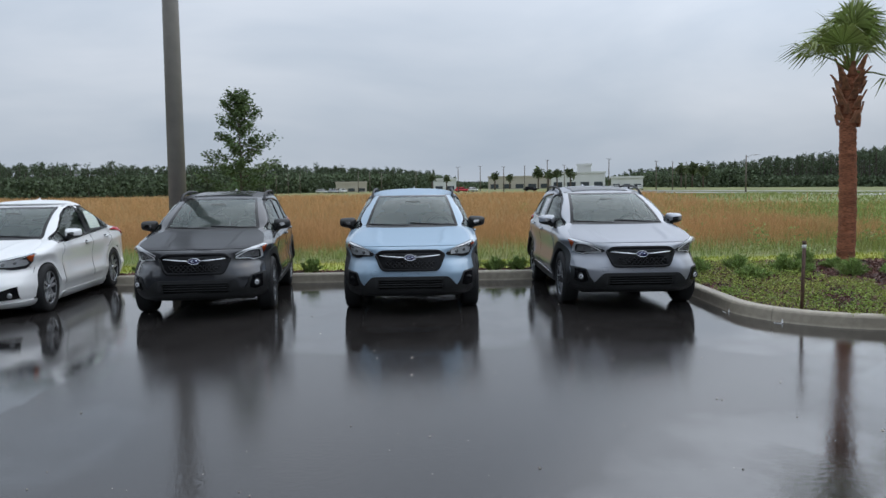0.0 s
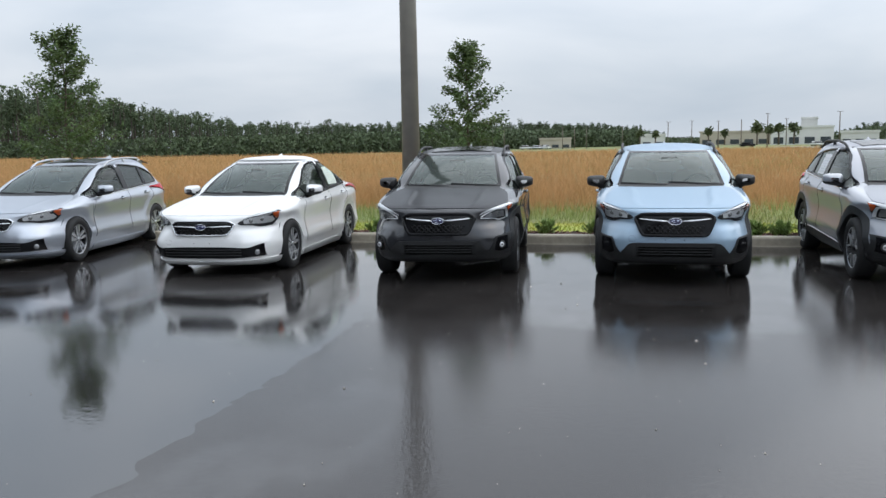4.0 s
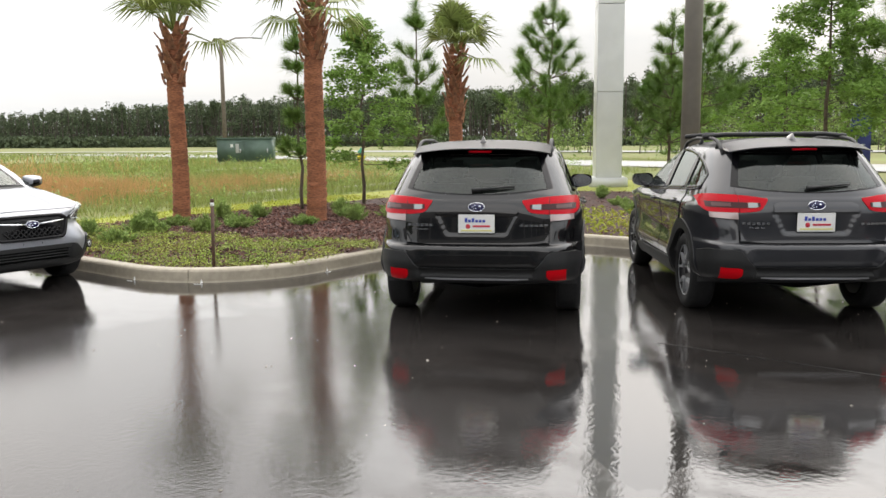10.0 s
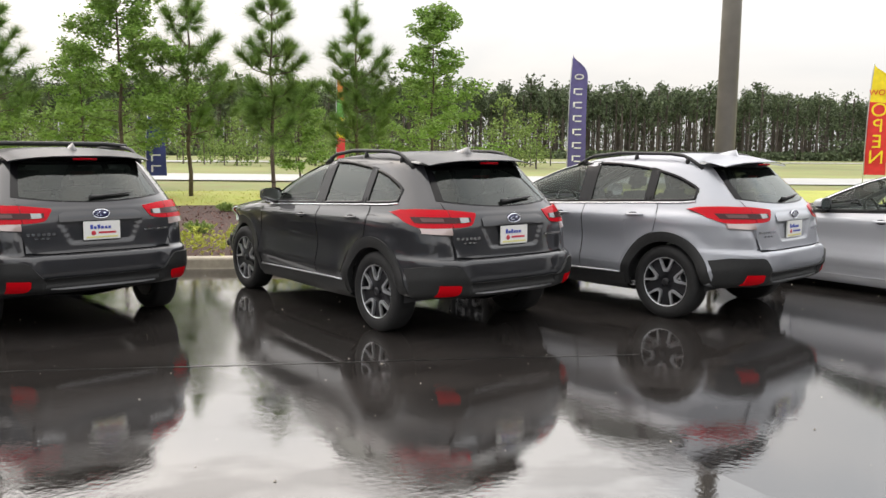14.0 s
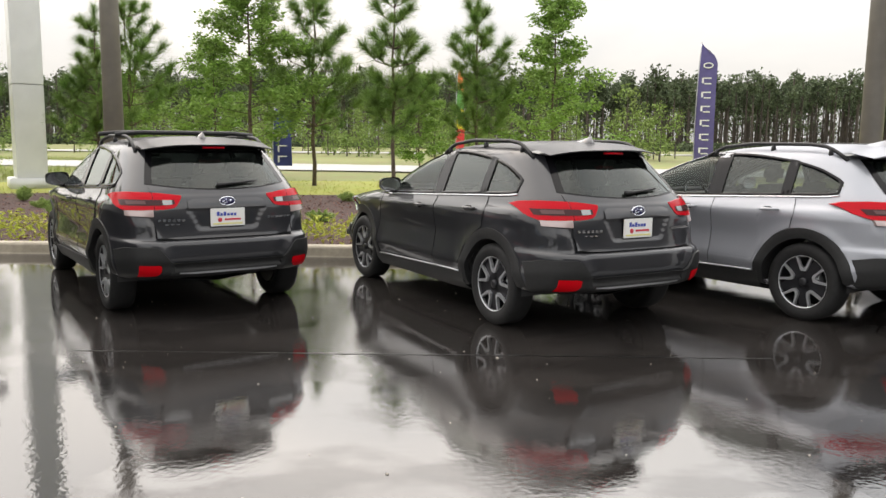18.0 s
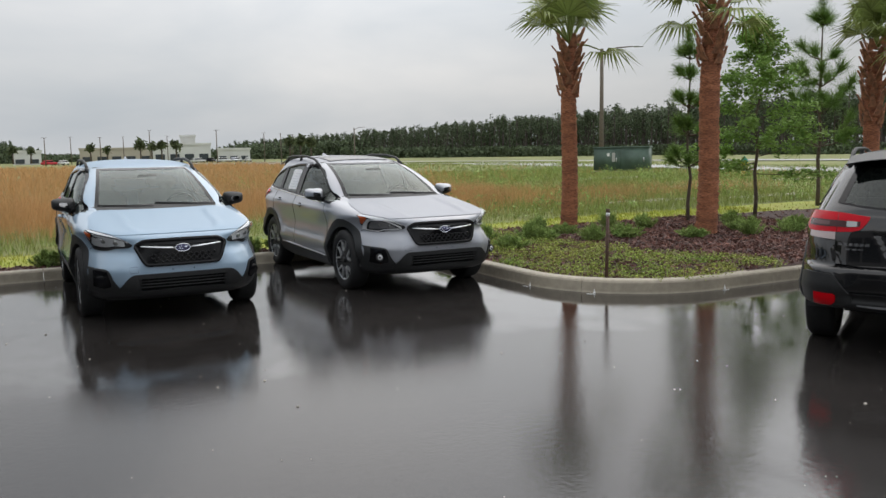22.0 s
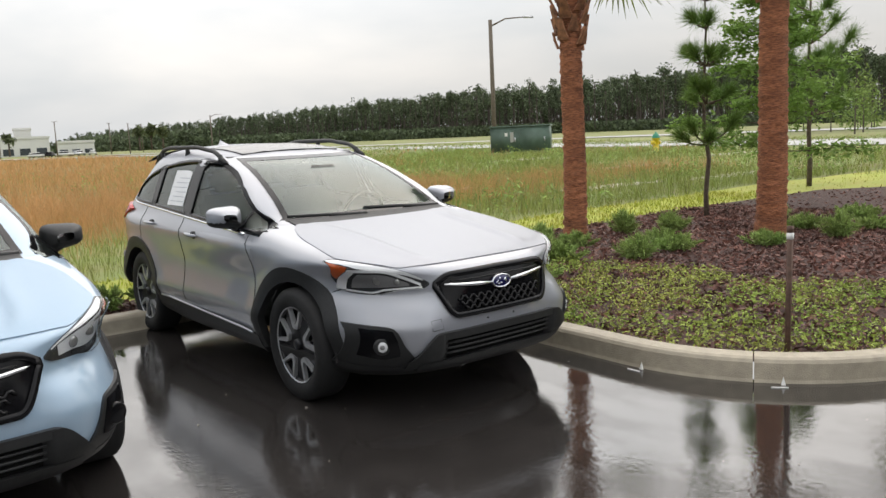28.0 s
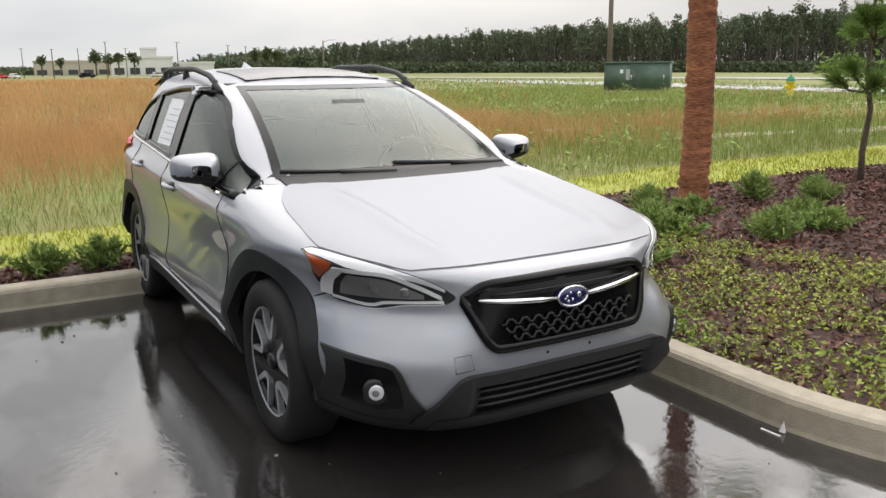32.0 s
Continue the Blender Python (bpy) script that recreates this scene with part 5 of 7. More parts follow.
        obj("rear_wiper", *joined(tube(pts, [.022, .016, .014, .012, .011, .010, .008], 6)), BLACK_PLASTIC, car)

# ---- ground, kerbs, beds and roads ----
from mathutils import geometry

def arc(cx, cy, r, a0, a1, n=10):
    return [(cx + r * math.cos(radians(a0 + (a1 - a0) * i / n)), cy + r * math.sin(radians(a0 + (a1 - a0) * i / n))) for i in range(n + 1)]


KERB = [(-70, 13.95), (-20, 13.95), (2.4, 13.95)] + [(3.0, 13.95)] + arc(3.43, 13.45, .5, 90, 0, 6) + [(3.93, 12.0)] + arc(5.45, 10.30, 1.52, 180, 270, 14) + [(7.2, 8.78), (8.62, 8.78)] + arc(8.62, 7.98, .8, 90, 0, 8) + [(9.42, 4.0), (9.42, -20), (9.42, -70)]
BED_EDGE = [(-70, 14.85), (3.0, 14.85), (6.6, 14.85), (9.0, 14.8), (12.0, 15.1), (15.2, 15.0), (18.0, 13.0), (19.0, 9.0), (19.2, 3.0), (17.5, -2.0), (13.5, -5.0), (10.6, -7.0), (10.6, -70)]
LAWN_EDGE = [(-70, 16.0), (2.0, 16.1), (6.6, 16.1), (9.4, 16.5), (13.0, 16.6), (16.5, 16.8), (20.5, 16.2), (24.0, 12.0)]


def path_gap(line, x, y):
    """Distance from a place to a line of points."""
    best = 1e9
    for (ax, ay), (bx, by) in zip(line, line[1:]):
        dx, dy = bx - ax, by - ay
        t = max(0.0, min(1.0, ((x - ax) * dx + (y - ay) * dy) / (dx * dx + dy * dy + 1e-9)))
        best = min(best, math.hypot(x - ax - dx * t, y - ay - dy * t))
    return best


def inside(poly, x, y):
    hit = False
    for (ax, ay), (bx, by) in zip(poly, poly[1:] + poly[:1]):
        if (ay > y) != (by > y) and x < (bx - ax) * (y - ay) / (by - ay) + ax:
            hit = not hit
    return hit


LOT = KERB + [(-70, -70)]
BED = BED_EDGE + [(-70, -70)]
LAWN = LAWN_EDGE + [(24.5, 8.0), (25.5, 0.0), (26.0, -12), (26, -70), (-70, -70)]


def rise(x, y):
    """Height of the land: level with the kerb's back, a little higher towards the road."""
    e = max(0.0, y - 14.0) if x < 5 else max(0.0, max(x - 9.6, 0), max(y - 14.0, 0))
    if x >= 5 and y > 14:
        e = math.hypot(max(0, x - 9.6), max(0, y - 14.0))
    low = .10 + .14 * smooth(3.0, 24.0, e) - 1.15 * smooth(45.0, 210.0, e)
    bump = .03 * noise.noise(Vector((x * .25, y * .25, 0))) * smooth(1.0, 6.0, e)
    bed = .07 * smooth(.3, 2.0, e) * (1 - smooth(3, 8, e))
    mound = .10 * smooth(.2, 1.6, path_gap(KERB[3:22], x, y)) if 3.9 < x < 11 and 8.7 < y < 15 and not inside(LOT, x, y) else 0
    return low + bump + (mound * .6 if 3.9 < x < 11 and 8.7 < y < 15 else bed * .3)


def build_ground():
    pts, edges = [], []
    def chain(line, close=False):
        n0 = len(pts)
        for p in line:
            pts.append(Vector(p))
        for i in range(len(line) - 1):
            edges.append((n0 + i, n0 + i + 1))
    def dense(line, step):
        out = [line[0]]
        for a, b in zip(line, line[1:]):
            n = max(1, int(math.dist(a, b) / step))
            if math.dist(a, b) > 40:
                n = 20
            out += [(a[0] + (b[0] - a[0]) * i / n, a[1] + (b[1] - a[1]) * i / n) for i in range(1, n + 1)]
        return out
    back = offset_line(KERB, .10)
    chain(dense(back, .8))
    rng = random.Random(3)
    wob = lambda line: [(x + .08 * noise.noise(Vector((x, y, 5))), y + .10 * noise.noise(Vector((x, y, 9)))) for x, y in dense(line, .7)]
    chain(wob(BED_EDGE))
    chain(wob(LAWN_EDGE))
    lot2 = back + [(-70, -70)]
    xs = [-70 + i * 1.5 for i in range(94)]
    for x in xs:
        for y in xs:
            X, Y = x + rng.uniform(-.3, .3), y + rng.uniform(-.3, .3)
            if not inside(lot2, X, Y) and path_gap(back, X, Y) > .4:
                pts.append(Vector((X, Y)))
    for r in (110, 150, 220, 330, 500, 800, 1300, 2200):
        for k in range(48):
            a = 2 * math.pi * k / 48
            pts.append(Vector((r * math.cos(a), r * math.sin(a))))
    for x, y in ((-71, -71), (-71, 13), (9, -71)):
        pts.append(Vector((x, y)))
    v, e, f, *_ = geometry.delaunay_2d_cdt(pts, edges, [], 0, 1e-4)
    verts = [(p.x, p.y, rise(p.x, p.y)) for p in v]
    faces = []
    for t in f:
        cx, cy = sum(v[i].x for i in t) / 3, sum(v[i].y for i in t) / 3
        if inside(lot2, cx, cy):
            continue
        slot = 0 if inside(BED, cx, cy) else 1 if inside(LAWN, cx, cy) else 2
        faces.append((tuple(t), slot))
    g = obj("ground", verts, faces, [MULCH, LIME, SOIL])
    return tagged(g, "grassy open field with a mulched planting bed and clipped lawn strip", "ground", kind="structure")


def offset_line(line, d):
    """The line moved to its left by d."""
    out = []
    for i, (x, y) in enumerate(line):
        a, b = line[max(0, i - 1)], line[min(len(line) - 1, i + 1)]
        t = Vector((b[0] - a[0], b[1] - a[1])).normalized()
        out.append((x - t.y * d, y + t.x * d))
    return out


build_ground()
PUDDLES = [
    [(-2.9, 8.8), (-2.8, 6.8), (-2.85, 5.4), (-2.8, 3.9), (-3.2, 3.7), (-6, 6.6), (-7.5, 7.2), (-7.2, 8.2), (-5.5, 8.9)],
    [(-.6, 13.7), (.9, 13.75), (1.85, 13.8), (1.82, 13.4), (1.6, 13.2), (1.2, 13.3), (.8, 13.1), (.3, 13.35)],
    [(3.45, 10.9), (3.84, 10.9), (3.84, 9.9), (3.45, 10.05), (3.3, 10.35)],
    [(4.3, 7.35), (4.7, 7.2), (4.0, 6.5), (3.8, 6.8)],
    [(2.0, 3.2), (2.6, 4.1), (4.3, 4.4), (3.9, 3.5), (3.0, 3.0)],
    [(6.2, -3.2), (5.1, -4), (3.8, -3.9), (1.5, -1.4), (2, -.5), (2.6, -.3), (4.2, -1.4)],
]


def ragged(line, seed):
    """A closed shore line with small bays."""
    out = []
    for (ax, ay), (bx, by) in zip(line, line[1:] + line[:1]):
        n = max(2, int(math.hypot(bx - ax, by - ay) / .07))
        for i in range(n):
            x, y = ax + (bx - ax) * i / n, ay + (by - ay) * i / n
            k = .10 * noise.noise(Vector((x * 3.5, y * 3.5, seed))) + .05 * noise.noise(Vector((x * 11, y * 11, seed)))
            out.append((x + k, y + k * .6))
    return out


def build_lot():
    """The asphalt sheet, ending under the kerb, with standing water in its dips."""
    rim = offset_line(KERB, .06) + [(9.48, -90), (-90, -90), (-90, 14.01)]
    rim = [p for p in rim if p[1] > -70 or p[1] < -89]
    pts, edges = [], []
    shores = [ragged(p, i) for i, p in enumerate(PUDDLES)]
    for line in [rim] + shores:
        n0 = len(pts)
        pts.extend(Vector(p) for p in line)
        edges += [(n0 + i, n0 + (i + 1) % len(line)) for i in range(len(line))]
    v, _, f, *_ = geometry.delaunay_2d_cdt(pts, edges, [], 0, 1e-5)
    faces = []
    for t in f:
        c = sum((v[i] for i in t), Vector((0, 0))) / 3
        if inside(rim, c.x, c.y):
            faces.append((tuple(t), 1 if any(inside(s, c.x, c.y) for s in shores) else 0))
    lot = obj("parking_lot", [(p.x, p.y, 0) for p in v], faces, [ASPHALT, PUDDLE], smooth=False)
    tagged(lot, "rain-wet black asphalt parking lot with puddles mirroring cars and sky", "parking lot", kind="structure")


build_lot()


def build_kerb():
    """Cast kerb in lengths with open joints, rounded front edge."""
    prof = [(-.015, -.02), (0, .02), (.010, .118), (.022, .138), (.042, .149), (.15, .152), (.162, .140), (.165, .02)]
    top = thing("kerb", pose(0, 0, 0), "grey cast concrete kerb round the parking lot, wet and stained", "kerb", kind="structure")
    line = [KERB[0]]
    for a, b in zip(KERB, KERB[1:]):
        n = max(1, int(math.dist(a, b) / .35)) if math.dist(a, b) < 30 else 18
        line += [(a[0] + (b[0] - a[0]) * i / n, a[1] + (b[1] - a[1]) * i / n) for i in range(1, n + 1)]
    run, piece, pieces = 0.0, [line[0]], []
    for a, b in zip(line, line[1:]):
        piece.append(b)
        run += math.dist(a, b)
        if run > 2.9:
            pieces.append(piece)
            piece, run = [b], 0.0
    if len(piece) > 1:
        pieces.append(piece)
    full = {p: i for i, p in enumerate(line)}
    for pc in pieces:
        offs = []
        for x, y in pc:
            i = full[(x, y)]
            a, b = line[max(0, i - 1)], line[min(len(line) - 1, i + 1)]
            t = Vector((b[0] - a[0], b[1] - a[1])).normalized()
            offs.append((x, y, t))
        vs, fs = [], []
        m = len(prof)
        for j, (x, y, t) in enumerate(offs):
            g = .004 if j == 0 else -.004 if j == len(offs) - 1 else 0
            for d, z in prof:
                vs.append((x - t.y * d + t.x * g, y + t.x * d + t.y * g, z))
        for j in range(len(offs) - 1):
            for k in range(m - 1):
                p = j * m + k
                fs.append((p, p + m, p + m + 1, p + 1))
        fs += [tuple(range(m)), tuple(range((len(offs) - 1) * m + m - 1, (len(offs) - 1) * m - 1, -1))]
        obj("kerb_length", vs, fs, CONCRETE, top, smooth=False)


build_kerb()


def ribbon(name, line, width, z, mat, label, category):
    l, r = offset_line(line, width / 2), offset_line(line, -width / 2)
    vs = [(x, y, rise(x, y) + z) for x, y in l] + [(x, y, rise(x, y) + z) for x, y in r]
    n = len(line)
    return tagged(obj(name, vs, [(i, i + n, i + n + 1, i + 1) for i in range(n - 1)][:], mat, smooth=False), label, category, kind="structure")


ribbon("road", [(30.5, -150), (31, -60), (32, -20), (33, 0), (35, 20), (38.5, 45), (42, 80), (46, 140), (40, 260)], 6.5, .05, ROAD, "pale grey wet road beyond the field", "road")
ribbon("road_far", [(120, -160), (90, -60), (70, 0), (62, 30), (60, 60), (62, 110), (60, 240)], 7.0, .06, ROAD, "pale grey distant road in front of the woods", "road")


# a seam between two lanes of paving
seam = [(4.60 + .012 * noise.noise(Vector((0, k * .7, 4))), 4.2 - .1 * k) for k in range(52)]
vs = [(x - .006 - .003 * ((k * 7) % 3), y, .003) for k, (x, y) in enumerate(seam)] + [(x + .006, y, .003) for x, y in seam]
n = len(seam)
tagged(obj("paving_seam", vs, [(i, i + n, i + n + 1, i + 1) for i in range(n - 1)], material("seam_tar", (0.008, 0.008, 0.008), 0.4), smooth=False), "narrow dark seam between two paving lanes", "seam", kind="structure")


def build_grit():
    """Pale grit, bark crumbs and leaf bits washed over the asphalt."""
    r = np.random.default_rng(19)
    n = 900
    x, y = r.uniform(-9, 9.2, n), r.uniform(-5, 13.6, n)
    keep = np.array([inside(LOT, a, b) for a, b in zip(x, y)])
    x, y = x[keep], y[keep]
    n = len(x)
    s = .0035 + .009 * r.random(n) ** 4
    vs, fs = [], []
    for i in range(n):
        a = r.uniform(0, 6.28) + np.arange(4) * 1.57
        k = s[i] * r.uniform(.6, 1.3, 4)
        base = len(vs)
        vs += [(x[i] + k[j] * math.cos(a[j]), y[i] + k[j] * math.sin(a[j]), .002) for j in range(4)] + [(x[i], y[i], .003 + s[i] * .7)]
        fs += [(base + j, base + (j + 1) % 4, base + 4) for j in range(4)]
    tagged(obj("asphalt_grit", vs, fs, material("pale_grit", (0.34, 0.31, 0.27), 0.6, obj_vary=.7), smooth=False), "pale grit and bark crumbs scattered on wet asphalt", "debris", kind="stuff")


build_grit()

# ---- the cars on the lot ----
SILVER = paint("silver_paint", (0.335, 0.347, 0.38), 0.5, 0.05, 1.0)
BLUE = paint("light_blue_paint", (0.29, 0.395, 0.50), 0.3, 0.03)
GREY = paint("dark_grey_paint", (0.026, 0.027, 0.031), 0.3, 0.05, 1.0)
BLACK = paint("black_paint", (0.003, 0.003, 0.0035), 0.0, 0.0, 1.0)
WHITE = paint("white_paint", (0.80, 0.80, 0.79), 0.0)
PEARL = paint("pearl_silver_paint", (0.46, 0.47, 0.50), 0.3, 0.05)
ICE = paint("ice_silver_paint", (0.42, 0.45, 0.50), 0.7, 0.05)
TXT = ((.585, .36, .845, .022), (.53, .40, .815, .012), (-.36, -.60, .845, .018))
front, second = "cars parked nose out along the field", "cars parked nose in along the bed"


def ahead(x, y, heading, d=0.0):
    return pose(x + d * math.cos(radians(heading)), y + d * math.sin(radians(heading)), 0, 0, 0, heading)


make_car("crossover_car", ahead(2.844, 12.563, -89.07), "silver crossover with black cladding and roof rails, beaded with rain", "crossover", SILVER, roof_glass=True, sticker="white", group=front)
make_car("crossover_car", ahead(0, 12.5, -89.66), "light blue crossover with black mirrors, black cladding and roof rails", "crossover", BLUE, "five", mirror="black", lamps="halogen", fog=False, trim="black", group=front)
make_car("crossover_car", ahead(-2.814, 12.412, -84.7), "wet dark grey crossover with black mirrors and bright headlamps", "crossover", GREY, mirror="black", roof_glass=True, trim="black", group=front)
make_car("sedan_car", ahead(-5.78, 12.45, -86), "white four-door sedan with a window sheet and black wheels", "sedan", WHITE, "five", rails="", sticker="green", trim="black", lamps="halogen", group=front)
make_car("hatchback_car", ahead(-9.33, 12.59, -81), "pale silver five-door hatchback with silver roof rails", "hatch", ICE, "five", rails="silver", roof_glass=True, trim="chrome", lamps="halogen", group=front)
make_car("wagon_car", ahead(-13.2, 12.9, -80), "white wagon with dark tinted windows and black roof rails", "crossover", WHITE, "five", trim="black", group=front)
make_car("crossover_car", ahead(6.051, 6.639, 28.8, .12), "black crossover seen with red tail lamps and a white dealer plate", "crossover", BLACK, plate="red", mirror="paint", trim="black", rear_badges=TXT, group=second)
make_car("crossover_car", ahead(7.546, 4.512, 34.0, .12), "dark grey crossover with black roof cross bars and a dealer plate", "crossover", GREY, plate="red", bars=True, trim="black", rear_badges=TXT, group=second)
make_car("crossover_car", ahead(7.178, .962, 29.4, .06), "dark grey crossover with bright window moulding and two-tone wheels", "crossover", GREY, plate="red", rear_badges=TXT, group=second)
make_car("crossover_car", ahead(7.47, -1.679, 33.8, .06), "silver crossover with black cladding and tinted rear windows", "crossover", SILVER, plate="blue", rear_badges=TXT, group=second)
make_car("sedan_car", ahead(7.24, -5.2, 30.4), "silver-white sports sedan with black wheels and a window sheet", "sedan", PEARL, "black", rails="", sticker="green", trim="black", group=second)
make_car("crossover_car", ahead(7.3, -8.9, 30), "black crossover with dark windows beyond the white sedan", "crossover", BLACK, trim="black", group=second)

# ---- plants ----
GRASS_BROWN = leafy("tall_dry_grass", (0.50, 0.275, 0.122), (0.38, 0.235, 0.105), 0.7, 0.3, 0.2)
GRASS_GREEN = leafy("field_grass", (0.165, 0.235, 0.058), (0.25, 0.255, 0.08), 0.6, 0.3, 0.45)
LAWN_BLADE = leafy("lawn_blades", (0.27, 0.33, 0.045), (0.36, 0.34, 0.07), 0.6, 0.3, 0.35)
PINE_LEAF = leafy("pine_needles", (0.105, 0.195, 0.045), (0.165, 0.25, 0.065), 0.5, 0.2, 0.35)
SOFT_LEAF = leafy("cypress_leaves", (0.145, 0.26, 0.05), (0.20, 0.30, 0.085), 0.5, 0.35, 0.35)
OAK_LEAF = leafy("oak_leaves", (0.075, 0.12, 0.045), (0.12, 0.155, 0.06), 0.45, 0.2, 0.4)
PALM_LEAF = leafy("palm_leaves", (0.145, 0.20, 0.05), (0.22, 0.25, 0.085), 0.4, 0.25, 0.35)
COVER_LEAF = leafy("groundcover_leaves", (0.21, 0.30, 0.065), (0.38, 0.38, 0.10), 0.45, 0.2, 0.5)
SHRUB_LEAF = leafy("shrub_leaves", (0.20, 0.31, 0.09), (0.29, 0.37, 0.12), 0.45, 0.25, 0.4)
FAR_LEAF = leafy("far_wood_leaves", (0.066, 0.092, 0.052), (0.105, 0.128, 0.072), 0.7, 0.15, 0.5)
FAR_LEAF_LIGHT = leafy("far_edge_leaves", (0.125, 0.195, 0.052), (0.18, 0.23, 0.075), 0.8, 0.15, 0.35)
BARK = material("pine_bark", (0.10, 0.075, 0.055), 0.9, scale=18, vary=0.35, bump=0.8, bump_scale=40)
FAR_BARK = material("far_bark", (0.085, 0.070, 0.060), 0.9, scale=1, vary=0.3)
PALM_BARK = material("palm_trunk", (0.33, 0.125, 0.058), 0.85, scale=30, second=(0.15, 0.058, 0.032), vary=0.35, big=0.08, bump=1.0, bump_scale=40)
PALM_BOOT = material("palm_boots", (0.30, 0.135, 0.07), 0.8, scale=14, second=(0.12, 0.06, 0.035), vary=0.35, obj_vary=0.35, bump=0.5, bump_scale=30)
CHIP = material("mulch_chips", (0.18, 0.080, 0.060), 0.6, scale=3, second=(0.075, 0.037, 0.030), vary=0.3, obj_vary=0.6)
for node in [k for k in PALM_BARK.node_tree.nodes if k.type == "TEX_NOISE"]:
    flat = PALM_BARK.node_tree.nodes.new("ShaderNodeMapping")
    flat.inputs["Scale"].default_value = (0.6, 0.6, 2.6)
    source = node.inputs["Vector"].links[0].from_socket
    PALM_BARK.node_tree.links.new(source, flat.inputs[0])
    PALM_BARK.node_tree.links.new(flat.outputs[0], node.inputs["Vector"])
rg = np.random.default_rng(5)


def blades(x, y, height, width, lean, seed_rng, base=None):
    """Bent grass blades at the given places: two joined pieces each."""
    n = len(x)
    z = base if base is not None else np.array([rise(a, b) for a, b in zip(x, y)])
    a = seed_rng.uniform(0, 2 * np.pi, n)
    wx, wy = np.cos(a) * width / 2, np.sin(a) * width / 2
    b = seed_rng.uniform(0, 2 * np.pi, n)
    lx, ly = np.cos(b) * lean * height, np.sin(b) * lean * height
    v = np.empty((n, 5, 3))
    v[:, 0] = np.c_[x - wx, y - wy, z - .01]
    v[:, 1] = np.c_[x + wx, y + wy, z - .01]
    v[:, 2] = np.c_[x + wx * .7 + lx * .35, y + wy * .7 + ly * .35, z + height * .6]
    v[:, 3] = np.c_[x - wx * .7 + lx * .35, y - wy * .7 + ly * .35, z + height * .6]
    v[:, 4] = np.c_[x + lx, y + ly, z + height * (1 - .25 * lean)]
    i = np.arange(n)[:, None] * 5
    quads = (i + np.array([0, 1, 2, 3])).tolist()
    tris = (i + np.array([3, 2, 4])).tolist()
    return v.reshape(-1, 3), quads + tris


def stuff(name, verts, faces, mat, label, category):
    return tagged(obj(name, np.asarray(verts), faces, mat, smooth=False), label, category, kind="stuff")


def spots(n, x0, x1, y0, y1, ok):
    x, y = rg.uniform(x0, x1, n), rg.uniform(y0, y1, n)
    keep = np.array([ok(a, b) for a, b in zip(x, y)], bool)
    return x[keep], y[keep]


def dryness(x, y):
    """How dry and tall the field is: the north field is, the strip by the lawn and the ground towards the road are not."""
    n = noise.noise(Vector((x * .16, y * .16, 2.0))) + .5 * noise.noise(Vector((x * .5, y * .5, 7.0)))
    north = smooth(17.2, 21.0, y + 1.6 * n) * (1 - smooth(7.0, 15.0, x - .18 * max(0, y - 20)))
    patch = .45 * smooth(.10, .40, n) * smooth(17, 20, y) * (1 - smooth(22, 34, x)) if x > 5 else 0
    return max(0.0, min(1.0, max(north * (1.0 + .25 * n), patch)))


outside_lawn = lambda x, y: not inside(LAWN, x, y)


def build_field():
    sets = [(125000, -26, 20, 15.9, 27, .006, .72), (70000, -62, 34, 26, 48, .014, .80), (42000, -110, 48, 46, 105, .045, .85)]
    bv, bf, gv, gf = [], [], [], []
    for n, x0, x1, y0, y1, wd, hh in sets:
        x, y = spots(n, x0, x1, y0, y1, outside_lawn)
        dry = np.array([dryness(a, b) for a, b in zip(x, y)])
        pick = rg.random(len(x)) < dry
        h = hh * rg.uniform(.55, 1.1, len(x)) * (.55 + .45 * dry)
        for sel, V, F, hs in ((pick, bv, bf, h), (~pick, gv, gf, h * .48)):
            v, f = blades(x[sel], y[sel], hs[sel], wd * (1.0 if V is bv else 1.1), rg.uniform(.15, .95, sel.sum()), rg)
            off = sum(len(q) for q in V)
            V.append(v)
            F += [[i + off for i in q] for q in f]
    # greener ground east of the field
    for n, x0, x1, y0, y1, wd, hh in ((62000, 9, 40, 14, 44, .012, .27),):
        x, y = spots(n, x0, x1, y0, y1, lambda a, b: not inside(BED, a, b) and (a > 9) and (not inside(LAWN, a, b) or a > 19) and not 29 < a < 37)
        v, f = blades(x, y, hh * rg.uniform(.5, 1.2, len(x)), wd, rg.uniform(.1, .6, len(x)), rg)
        off = sum(len(q) for q in gv)
        gv.append(v)
        gf += [[i + off for i in q] for q in f]
    stuff("tall_grass", np.concatenate(bv), bf, GRASS_BROWN, "tall rust-brown dry grass of the open field", "grass")
    stuff("field_grass", np.concatenate(gv), gf, GRASS_GREEN, "green field grass beside the dry grass", "grass")
    strip = lambda a, b: inside(LAWN, a, b) and not inside(BED, a, b)
    parts = []
    for n, x0, x1, y0, y1 in ((26000, -14, 14, 14.5, 17.0), (9000, 12, 27, -6, 18), (9000, -40, -10, 14.6, 16.4)):
        x, y = spots(n, x0, x1, y0, y1, strip)
        parts.append(np.c_[x, y])
    xy = np.concatenate(parts)
    v, f = blades(xy[:, 0], xy[:, 1], rg.uniform(.03, .085, len(xy)), .012, rg.uniform(.2, .9, len(xy)), rg)
    stuff("lawn_grass", v, f, LAWN_BLADE, "short yellow-green clipped lawn strip behind the kerb", "grass")


build_field()


